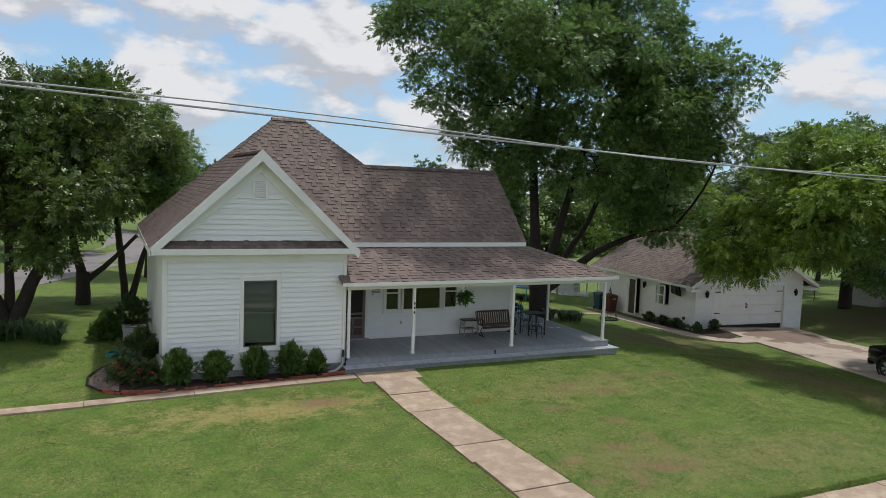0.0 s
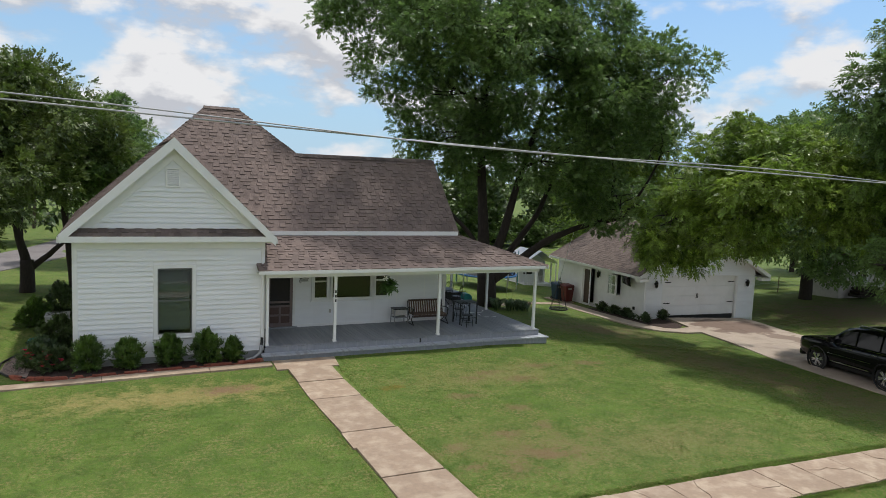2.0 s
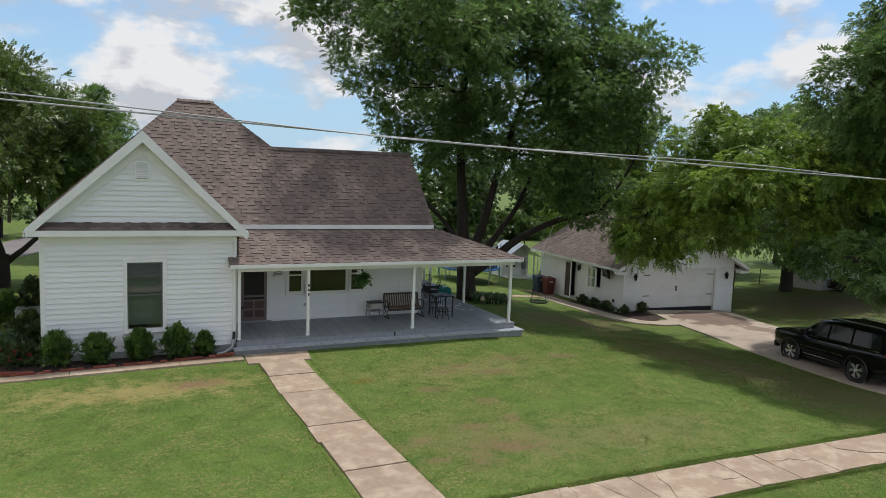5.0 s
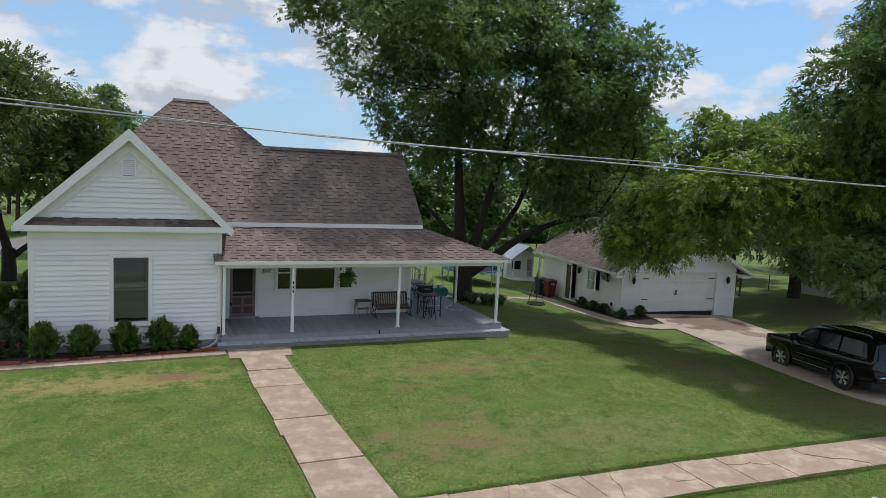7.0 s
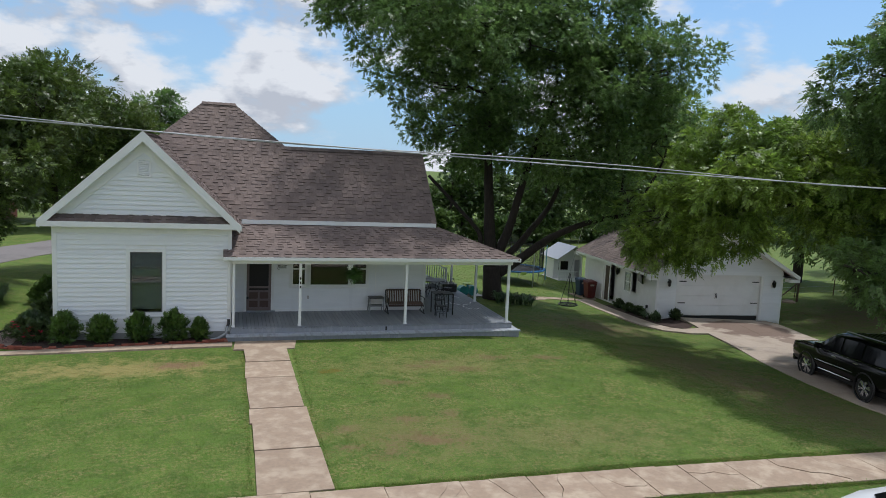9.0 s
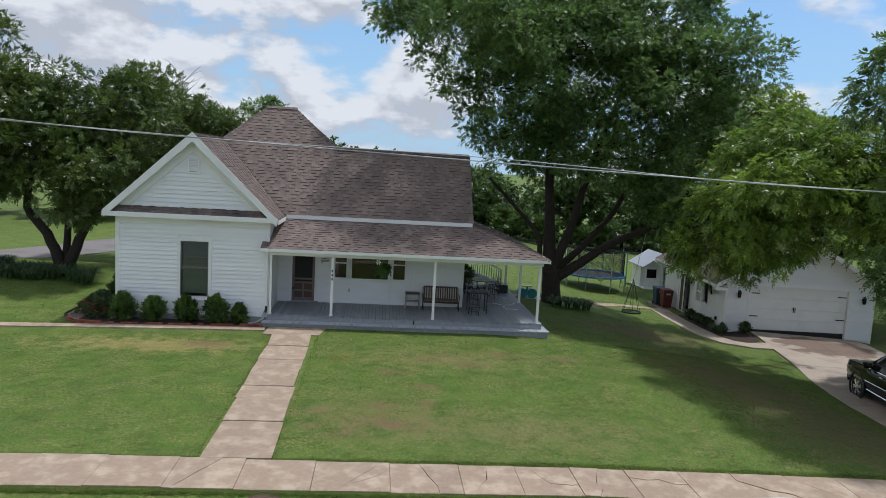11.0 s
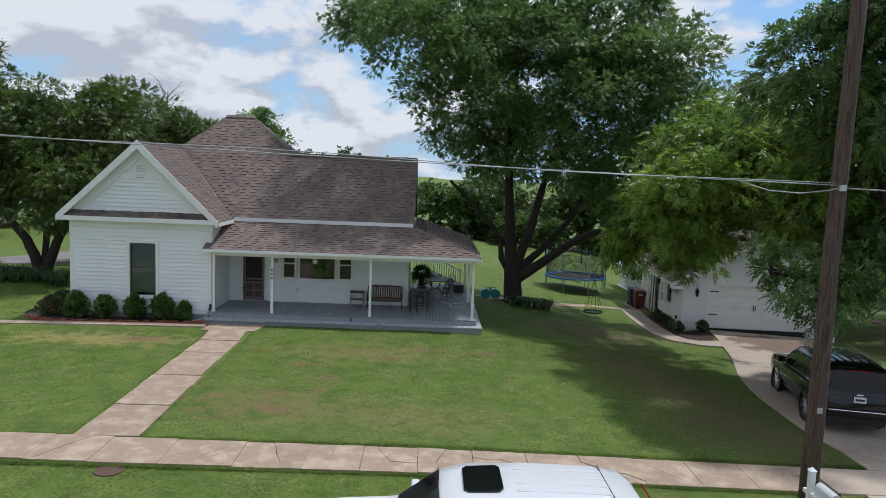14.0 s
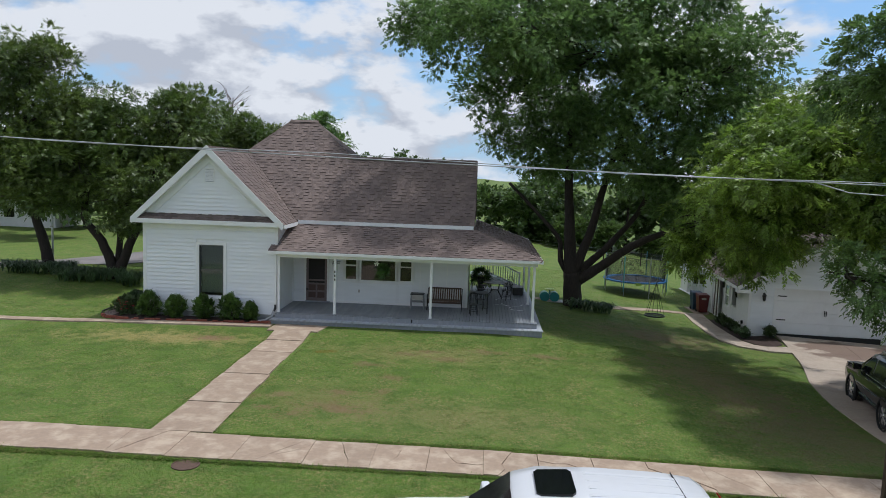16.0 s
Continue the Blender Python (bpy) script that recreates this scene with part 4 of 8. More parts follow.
garage = thing("garage", (31.8, 33.8, -1.0), "white clapboard garage with a brown shingle gable roof", "garage")
GD = (29.32, 34.22, -0.90, 1.40)
m = Mesh()
wall_with_holes(m, "y", GF, GL, GR, -1.35, GTOP, [(GD[0], GD[1], -1.34, GD[3])], 0.16)
m.prism([(GL, GF, GTOP), (GR, GF, GTOP), (GAP[0], GF, GAP[1] - 0.12)], (0, 0.16, 0))
garage_front = part("front_wall", m, WHITE, garage)
GWIN, GDOOR = (31.42, 32.26, 0.02, 1.18), (34.15, 34.95, -0.95, 1.15)
m = Mesh()
wall_with_holes(m, "x", GL, GF + 0.162, GB, -1.5, GTOP, [GWIN, GDOOR], 0.16)
part("side_wall", m, WHITE, garage, "smooth white painted side wall")
part("side_wall", Mesh().box(GR - 0.16, GF + 0.162, -1.7, GR, GB, GTOP), WHITE, garage)
m = Mesh()
m.box(GL, GB + 0.002, -1.7, GR, GB + 0.16, GTOP)
m.prism([(GL, GB + 0.002, GTOP), (GR, GB + 0.002, GTOP), (GAP[0], GB + 0.002, GAP[1] - 0.12)], (0, 0.16, 0))
part("back_wall", m, WHITE, garage)
GRL = [(27.36, 38.7, 1.50), (27.36, 28.72, 1.50), (GAP[0], 28.72, GAP[1]), (GAP[0], 38.7, GAP[1])]
GRR = [(36.28, 28.72, 1.46), (36.28, 38.7, 1.46), (GAP[0], 38.7, GAP[1]), (GAP[0], 28.72, GAP[1])]
m, s = Mesh(), Mesh()
for i, p in enumerate((GRL, GRR)):
    roof_slab(m, p, 0.08)
    shingles(s, p, row=0.185, wide=(0.13, 0.30), seed=60 + i, thick=(0.007, 0.022))
groof = part("roof", m, SHINGLE_G, garage, "brown shingle garage roof")
part("shingles", s, SHINGLE_G, groof, kind="stuff")
caps = Mesh()
ridge_caps(caps, (GAP[0], 28.72, GAP[1]), (GAP[0], 38.7, GAP[1]))
part("ridge_cap_course", caps, SHINGLE_G, groof, kind="stuff")
for gx, ez, sx in ((27.36, 1.50, 1), (36.28, 1.46, -1)):
    part("rake_board", Mesh().prism([(gx, 28.69, ez + 0.02), (GAP[0], 28.69, GAP[1] + 0.02), (GAP[0], 28.69, GAP[1] - 0.22), (gx + sx * 0.05, 28.69, ez - 0.15)], (0, 0.03, 0)), WHITE, garage)
    part("rake_soffit", Mesh().prism([(gx + sx * 0.02, 28.725, ez - 0.10), (GAP[0], 28.725, GAP[1] - 0.10), (GAP[0], 28.725, GAP[1] - 0.13), (gx + sx * 0.02, 28.725, ez - 0.13)], (0, GF - 28.73, 0)), WHITE, garage)
    part("eave_return", Mesh().box(min(gx, gx + sx * 0.62), 28.735, ez - 0.30, max(gx, gx + sx * 0.62), GF - 0.055, ez - 0.145), WHITE, garage)
    part("eave_fascia", Mesh().box(gx - 0.015, 28.73, ez - 0.14, gx + 0.015, 38.7, ez + 0.0), WHITE, garage)
    part("soffit", Mesh().box(min(gx, gx + sx * 0.68), GF, ez - 0.14, max(gx, gx + sx * 0.68), 38.6, ez - 0.115), WHITE, garage)
for x in (GL - 0.02, GR - 0.10):
    part("corner_board", Mesh().box(x, GF - 0.04, -1.2, x + 0.12, GF - 0.002, GTOP - 0.02), WHITE, garage)
part("door_casing", Mesh().box(GD[0] - 0.14, GF - 0.05, GD[2] - 0.3, GD[0] - 0.005, GF - 0.004, GD[3]).box(GD[1] + 0.005, GF - 0.05, GD[2] - 0.3, GD[1] + 0.14, GF - 0.004, GD[3]).box(GD[0] - 0.14, GF - 0.05, GD[3] + 0.002, GD[1] + 0.14, GF - 0.004, GD[3] + 0.12), WHITE, garage)
gd = part("garage_door", Mesh().box(GD[0] - 0.02, GF + 0.09, GD[2] + 0.13, GD[1] + 0.02, GF + 0.13, GD[3]), WHITE, garage, "white sectional garage door with black strap hinges")
n_sec = 4
for i in range(n_sec):
    h = (GD[3] - GD[2] - 0.15) / n_sec
    z = GD[2] + 0.15 + i * h
    part("door_section", Mesh().box(GD[0] + 0.01, GF + 0.06, z + 0.006, GD[1] - 0.01, GF + 0.088, z + h - 0.006), WHITE, gd, bevel=0.006)
part("shadow_gap", Mesh().box(GD[0], GF + 0.11, GD[2] - 0.4, GD[1], GF + 0.15, GD[2] + 0.12), BLACK, gd, "dark gap under the raised door")
for x, sx in ((GD[0] + 0.06, 1), (GD[1] - 0.06, -1)):
    for z in (GD[3] - 0.32, GD[2] + 0.82):
        part("strap_hinge", Mesh().box(min(x, x + sx * 0.42), GF + 0.05, z - 0.025, max(x, x + sx * 0.42), GF + 0.059, z + 0.025), BLACK, gd, "black strap hinge")
for x in (31.55, 31.63):
    part("pull_handle", Mesh().tube([(x, GF + 0.055, 0.18), (x, GF + 0.01, 0.22), (x, GF + 0.01, 0.40), (x, GF + 0.055, 0.44)], 0.018, 6), BLACK, gd, "black door pull")


def wall_lantern(x, y, z, way):
    l = thing("wall_lantern", (x, y, z), "black carriage wall lantern", "lamp", "garage lanterns")
    part("backplate", Mesh().box(x - 0.06, y - 0.02, z - 0.05, x + 0.06, y - 0.005, z + 0.25) if way == "y" else Mesh().box(x - 0.02, y - 0.06, z - 0.05, x - 0.005, y + 0.06, z + 0.25), BLACK, l)
    cx, cy = (x, y - 0.13) if way == "y" else (x - 0.13, y)
    part("arm", Mesh().beam((x, y, z + 0.18), (cx, cy, z + 0.22), 0.02, 0.02), BLACK, l)
    part("cap", Mesh().lathe((cx, cy, z + 0.16), [(0.10, 0), (0.06, 0.06), (0.015, 0.10), (0.01, 0.15)], 8), BLACK, l)
    part("glass_body", Mesh().lathe((cx, cy, z - 0.10), [(0.06, 0), (0.085, 0.255)], 6), CARGLASS, l)
    part("base", Mesh().lathe((cx, cy, z - 0.14), [(0.02, 0), (0.065, 0.035)], 6), BLACK, l)
    for k in range(4):
        a = math.pi / 4 + k * math.pi / 2
        part("bar", Mesh().beam((cx + 0.062 * math.cos(a), cy + 0.062 * math.sin(a), z - 0.10), (cx + 0.09 * math.cos(a), cy + 0.09 * math.sin(a), z + 0.16), 0.014, 0.014), BLACK, l)
    with_garage(l)


wall_lantern(28.70, GF - 0.03, 0.95, "y")
wall_lantern(34.95, GF - 0.03, 0.95, "y")
wall_lantern(GL, 33.6, 0.85, "x")
with_garage(garage)
# side window and door of the garage
gw = part("window", Mesh().box(GL - 0.03, GWIN[0], GWIN[2], GL + 0.06, GWIN[1], GWIN[2] + 0.06).box(GL - 0.03, GWIN[0], GWIN[3] - 0.06, GL + 0.06, GWIN[1], GWIN[3]).box(GL - 0.03, GWIN[0], GWIN[2] + 0.06, GL + 0.06, GWIN[0] + 0.06, GWIN[3] - 0.06).box(GL - 0.03, GWIN[1] - 0.06, GWIN[2] + 0.06, GL + 0.06, GWIN[1], GWIN[3] - 0.06).box(GL - 0.02, GWIN[0] + 0.06, 0.59, GL + 0.05, GWIN[1] - 0.06, 0.64), WHITE, garage, "white double-hung garage window")
part("pane", Mesh().box(GL + 0.01, GWIN[0] + 0.06, GWIN[2] + 0.06, GL + 0.014, GWIN[1] - 0.06, 0.589), GLASS, gw)
part("pane", Mesh().box(GL + 0.0, GWIN[0] + 0.06, 0.641, GL + 0.004, GWIN[1] - 0.06, GWIN[3] - 0.06), GLASS, gw)
sd = part("side_door", Mesh().box(GL + 0.07, GDOOR[0] + 0.05, GDOOR[2], GL + 0.11, GDOOR[1] - 0.05, GDOOR[3] - 0.05), DARKWOOD, garage, "dark brown side door")
part("door_frame", Mesh().box(GL - 0.04, GDOOR[0] - 0.09, GDOOR[2], GL - 0.003, GDOOR[0], GDOOR[3] + 0.09).box(GL - 0.04, GDOOR[1], GDOOR[2], GL - 0.003, GDOOR[1] + 0.09, GDOOR[3] + 0.09).box(GL - 0.04, GDOOR[0], GDOOR[3] + 0.002, GL - 0.003, GDOOR[1], GDOOR[3] + 0.09), WHITE, sd)
part("downspout", Mesh().tube([(27.4, 38.2, 1.4), (27.95, 38.2, 1.1), (27.98, 38.2, -1.1)], 0.04, 6), WHITE, garage)

# ---- vehicles ----
def suv(name, at, yaw, paint, label, rack, sunroof, sx=1.0, sz=1.0, pitch=0.0):
    """A large square-built SUV. Local x runs from the nose (0) to the tail (5.18); z from the road."""
    root = thing(name, (0, 0, 0), label, "car")
    stations = [(0.00, 0.55, 0.98, 1.00, 0.84), (0.05, 0.46, 1.07, 1.10, 0.91), (0.18, 0.42, 1.11, 1.145, 0.95), (0.55, 0.40, 1.13, 1.18, 0.97), (1.25, 0.36, 1.15, 1.22, 0.98), (1.42, 0.36, 1.16, 1.25, 0.98), (2.10, 0.36, 1.16, 1.80, 0.98),
                (2.45, 0.36, 1.16, 1.90, 0.98), (3.4, 0.36, 1.17, 1.93, 0.98), (4.4, 0.38, 1.18, 1.91, 0.98), (4.86, 0.46, 1.18, 1.86, 0.97), (5.02, 0.50, 1.18, 1.76, 0.95), (5.12, 0.52, 1.16, 1.20, 0.94), (5.18, 0.56, 0.98, 1.00, 0.92)]

    def section(st):
        s, zb, zbelt, zt, w = st
        cab = max(0.0, min(1.0, (zt - zbelt) / 0.7))
        wt = w * (0.97 - 0.20 * cab)
        return [(s, 0, zb), (s, w * 0.82, zb), (s, w * 0.97, zb + 0.10), (s, w * 1.03, zb + 0.40 * (zbelt - zb)), (s, w * 1.04, zb + 0.72 * (zbelt - zb)), (s, w * 0.99, zbelt),
                (s, w * 0.965, zbelt + 0.03 * cab), (s, wt + 0.03, zt - 0.10 * cab - 0.01), (s, wt - 0.06, zt - 0.02 * cab), (s, wt * 0.55, zt + 0.015 * cab), (s, 0, zt + 0.02 * cab)]

    secs = [section(st) for st in stations]
    place = Matrix.Translation(at) @ Matrix.Rotation(yaw, 4, "Z") @ Matrix.Rotation(radians(-pitch), 4, "Y") @ Matrix.Diagonal((sx, 1.0, sz, 1.0))

    def fit(m):
        m.v = [tuple(place @ Vector(p)) for p in m.v]
        return m

    def sp(name, m, material, parent, label="", smooth=False, bevel=0.0):
        return part(name, fit(m), material, parent, label, smooth, bevel=bevel)

    m = Mesh()
    k = len(secs[0])
    for sec in secs:
        m.v += [p for p in sec] + [(p[0], -p[1], p[2]) for p in sec]
    n = 2 * k
    for i in range(len(secs) - 1):
        for j in range(k - 1):
            a, b = i * n + j, (i + 1) * n + j
            m.f += [(a, b, b + 1, a + 1), (a + k, a + k + 1, b + k + 1, b + k)]
    for i, flip in ((0, False), (len(secs) - 1, True)):
        f = [i * n + j for j in range(k)] + [i * n + k + j for j in range(k - 2, 0, -1)]
        m.f.append(tuple(reversed(f)) if flip else tuple(f))
    body = sp("body", m, paint, root, smooth=True)
    e = body.modifiers.new("split", "EDGE_SPLIT")
    e.split_angle = radians(38)

    def at_row(s, row, t, off=0.008):
        """Point on the flank at station s, between rows row and row + 1."""
        for (a, b), (sa, sb) in zip(zip(secs, secs[1:]), zip(stations, stations[1:])):
            if sa[0] <= s <= sb[0]:
                f = (s - sa[0]) / (sb[0] - sa[0])
                lo = Vector(a[row]).lerp(Vector(b[row]), f)
                hi = Vector(a[row + 1]).lerp(Vector(b[row + 1]), f)
                p = lo.lerp(hi, t)
                return Vector((p.x, p.y + off, p.z + off * 0.3))

    for sgn in (1, -1):
        for s0, s1, s2, s3 in ((1.62, 2.62, 2.24, 2.62), (2.70, 3.62, 2.70, 3.62), (3.70, 4.84, 3.70, 4.66)):
            lo = [at_row(s0 + (s1 - s0) * i / 6, 6, 0.06) for i in range(7)]
            hi = [at_row(s2 + (s3 - s2) * i / 6, 6, 0.90) for i in range(7)]
            q = [(p.x, sgn * p.y, p.z) for p in lo + hi]
            sp("side_window", Mesh().add(q, [(i, i + 1, i + 8, i + 7) for i in range(6)]), CARGLASS, root, "dark tinted side window")
        lo = [at_row(s, 5, 0.4, 0.015) for s in (1.5, 2.2, 3.0, 3.8, 4.8)]
        sp("belt_trim", Mesh().tube([(p.x, sgn * p.y, p.z) for p in lo], 0.014, 5), CHROME, root, "chrome window trim")
        sp("sill_trim", Mesh().tube([(1.6, sgn * 0.985, 0.47), (3.3, sgn * 0.985, 0.47)], 0.02, 5), CHROME, root, "chrome sill strip")
        sp("door_trim", Mesh().tube([(1.5, sgn * 1.035, 0.75), (3.4, sgn * 1.035, 0.77)], 0.012, 5), CHROME, root)
        for s in (1.52, 2.66, 3.66):
            pts = [at_row(s + (0.03 if r_ == 4 else 0), r_, t_, 0.003) for r_, t_ in ((2, 0.5), (3, 0.5), (4, 0.9))]
            sp("door_seam", Mesh().tube([(p.x, sgn * p.y, p.z) for p in pts], 0.006, 4), BLACK, root)
        for s in (2.45, 3.50):
            p = at_row(s, 4, 0.55, 0.02)
            sp("door_handle", Mesh().box(p.x - 0.11, sgn * p.y - 0.015, p.z - 0.018, p.x + 0.11, sgn * p.y + 0.015, p.z + 0.018), CHROME if paint is CARBLACK else paint, root, bevel=0.008)
        sp("mirror", Mesh().add([(1.62, sgn * 0.97, 1.20), (1.78, sgn * 0.97, 1.20), (1.74, sgn * 1.20, 1.18), (1.58, sgn * 1.20, 1.18), (1.64, sgn * 0.97, 1.36), (1.78, sgn * 0.97, 1.36), (1.76, sgn * 1.20, 1.40), (1.62, sgn * 1.20, 1.40)],
                ((0, 1, 2, 3), (7, 6, 5, 4), (0, 4, 5, 1), (1, 5, 6, 2), (2, 6, 7, 3), (3, 7, 4, 0))), paint, root, "door mirror", bevel=0.03)
        sp("tail_light", Mesh().add([(5.03, sgn * 0.95, 0.82), (5.155, sgn * 0.90, 0.82), (5.155, sgn * 0.72, 0.84), (5.12, sgn * 0.72, 1.18), (5.12, sgn * 0.90, 1.20), (5.02, sgn * 0.965, 1.20)], ((0, 1, 4, 5), (1, 2, 3, 4))), REDLENS, root, "red tail lamp")
        sp("headlight", Mesh().add([(0.02, sgn * 0.50, 0.80), (0.05, sgn * 0.86, 0.82), (0.30, sgn * 0.99, 0.86), (0.32, sgn * 0.985, 1.02), (0.06, sgn * 0.87, 1.00), (0.03, sgn * 0.50, 0.97)], ((0, 1, 4, 5), (1, 2, 3, 4))), CHROME, root, "clear headlamp")
        for s in (0.98, 3.95):
            y = sgn * 0.955
            wh = part("wheel", fit(Mesh().ring((s, sgn * 0.93, 0.395), 0.325, 0.075, 26, 8, (0, 1, 0))), RUBBER, root, "wheel with chrome spokes", True)
            sp("arch", Mesh().ring((s, sgn * 1.00, 0.42), 0.455, 0.035, 26, 5, (0, 1, 0)), BLACK, root)
            rim = Mesh().ring((s, y, 0.395), 0.288, 0.028, 24, 5, (0, 1, 0))
            for a in range(6):
                an = a * math.pi / 3 + 0.2
                for da in (-0.16, 0.16):
                    rim.beam((s + 0.05 * math.cos(an), y + sgn * 0.03, 0.395 + 0.05 * math.sin(an)), (s + 0.27 * math.cos(an + da), y + sgn * 0.015, 0.395 + 0.27 * math.sin(an + da)), 0.050, 0.03, (0, 1, 0))
            rim.ring((s, y + sgn * 0.03, 0.395), 0.035, 0.025, 12, 5, (0, 1, 0))
            sp("rim", rim, RIM, wh, "chrome split-spoke rim")
            sp("hub_disc", Mesh().tube([(s, y - sgn * 0.05, 0.395), (s, y - sgn * 0.03, 0.395)], 0.28, 20), BLACK, wh)
    # windscreen and rear window
    sp("windscreen", Mesh().add([(1.43, -0.86, 1.275), (1.40, 0, 1.285), (1.43, 0.86, 1.275), (2.06, 0.66, 1.792), (2.04, 0, 1.806), (2.06, -0.66, 1.792)], ((0, 1, 4, 5), (1, 2, 3, 4))), CARGLASS, root, "dark windscreen")
    sp("rear_window", Mesh().add([(5.135, -0.80, 1.235), (5.135, 0.80, 1.235), (5.035, 0.70, 1.75), (5.035, -0.70, 1.75)], ((0, 1, 2, 3),)), CARGLASS, root, "dark rear window")
    if not sunroof:
        sp("rear_spoiler", Mesh().add([(4.95, -0.72, 1.80), (4.95, 0.72, 1.80), (5.16, 0.68, 1.77), (5.16, -0.68, 1.77), (4.93, -0.72, 1.85), (4.93, 0.72, 1.85), (5.17, 0.68, 1.80), (5.17, -0.68, 1.80)],
       ((3, 2, 1, 0), (4, 5, 6, 7), (0, 1, 5, 4), (1, 2, 6, 5), (2, 3, 7, 6), (3, 0, 4, 7))), paint, root, bevel=0.01)
    sp("brake_light", Mesh().box(5.163, -0.30, 1.775, 5.175, 0.30, 1.795), REDLENS, root)
    sp("rear_bumper", Mesh().box(5.08, -0.93, 0.50, 5.24, 0.93, 0.74), paint, root, bevel=0.05)
    sp("bumper_strip", Mesh().tube([(5.245, -0.80, 0.70), (5.25, 0.80, 0.70)], 0.014, 5), CHROME, root, "chrome bumper strip")
    sp("rear_panel", Mesh().box(5.19, -0.16, 0.92, 5.205, 0.16, 1.08), PLATE, root, "small white panel with a dark bar")
    sp("panel_bar", Mesh().box(5.206, -0.12, 0.97, 5.209, 0.12, 1.03), BLACK, root)
    sp("badge", Mesh().box(5.165, -0.09, 1.12, 5.185, 0.09, 1.15), CHROME, root, "plain bright badge")
    sp("front_bumper", Mesh().box(-0.06, -0.88, 0.36, 0.12, 0.88, 0.62), paint, root, bevel=0.06)
    sp("grille", Mesh().box(-0.02, -0.48, 0.66, 0.03, 0.48, 0.98), BLACK, root)
    if rack:
        for sgn in (1, -1):
            sp("roof_rail", Mesh().tube([(2.5, sgn * 0.66, 1.92), (2.6, sgn * 0.66, 1.97), (4.6, sgn * 0.66, 1.96), (4.7, sgn * 0.66, 1.90)], 0.02, 6), STEEL, root, "bright roof rail")
    for y in (-0.42, -0.21, 0.0, 0.21, 0.42) if not sunroof else (-0.38, -0.13, 0.13, 0.38):
        s0, rib = (2.7, 1.962) if not sunroof else (3.1, 1.950)
        sp("roof_rib", Mesh().hexa([(s0, y - 0.05, 1.925), (s0, y + 0.05, 1.925), (4.6, y + 0.05, 1.905), (4.6, y - 0.05, 1.905), (s0 + 0.1, y - 0.035, rib), (s0 + 0.1, y + 0.035, rib), (4.5, y + 0.035, rib - 0.019), (4.5, y - 0.035, rib - 0.019)]), paint, root)
    if sunroof:
        sp("sunroof", Mesh().prism([(2.45 + 0.05 * a, b * 0.44, 1.900 + 0.003 * (a + 1)) for a, b in ((-1, -0.8), (0.2, -1), (9.2, -1), (10.4, -0.8), (10.4, 0.8), (9.2, 1), (0.2, 1), (-1, 0.8))], (0, 0, 0.034)), CARGLASS, root, "dark glass sunroof with rounded corners")
        sp("rear_roof_seam", Mesh().box(4.55, -0.66, 1.89, 4.556, 0.66, 1.924), BLACK, root)
    if not sunroof:
        sp("antenna", Mesh().add([(4.2, -0.03, 1.92), (4.2, 0.03, 1.92), (4.38, 0.0, 1.92), (4.36, 0, 1.99)], ((0, 1, 3), (1, 2, 3), (2, 0, 3))), paint, root)
    sp("underbody", Mesh().box(0.3, -0.80, 0.24, 4.95, 0.80, 0.50), BLACK, root)
    # ground the empty below the car
    return root


black_suv = suv("black_suv", (28.70, 19.42, -0.70), radians(-102.5), CARBLACK, "large glossy black SUV parked on the concrete drive", True, False, 1.12, 1.03, 2.6)
white_suv = suv("white_suv", (13.50, 4.86, -0.06), 0.0, CARWHITE, "white SUV with dark sunroof parked along the street", False, True, 1.0, 1.045)

# ---- utility pole, wires, mailbox ----
pole = thing("utility_pole", (23.22, 8.65, -0.18), "weathered brown wooden utility pole", "pole")
part("shaft", Mesh().tube([(23.28, 8.65, -0.6), (23.29, 8.65, 2.0), (23.29, 8.66, 5.0), (23.35, 8.67, 9.0), (23.42, 8.68, 12.0)], [0.185, 0.175, 0.160, 0.145, 0.13], 16), POLEWOOD, pole, smooth=True)
part("tag", Mesh().box(23.20, 8.462, 1.93, 23.31, 8.468, 2.05), SIGNGREY, pole, "small pale metal tag")
part("wire_clamp", Mesh().box(23.22, 8.44, 6.40, 23.34, 8.52, 6.52), STEEL, pole)
part("ground_wire", Mesh().tube([(23.38, 8.55, 0.0), (23.40, 8.55, 3.0), (23.44, 8.56, 6.4)], 0.008, 4), BLACK, pole)


def wire_y(x):
    return 8.56


def wire_z(x):
    return 0.00061 * x * x - 0.0397 * x + 7.104


def wire(name, dz, dy, r, x0=-75.0, x1=23.25, wave=0.0, label="pale overhead service cable"):
    pts = []
    for i in range(70):
        t = i / 69
        x = x1 + (x0 - x1) * t
        z = wire_z(x) if x > -20 else wire_z(-20) + (wire_z(-20) - wire_z(-19)) * (-20 - x) * 0.6
        pts.append((x, wire_y(x) + dy * math.sin(x * 0.9), z + dz * (min(1, (x1 - x) / 3)) + wave * math.sin(x * 0.55 + 1)))
    return alone(name, Mesh().tube(pts, r, 6), WIRE, label, "cable", "overhead cables", smooth=True)


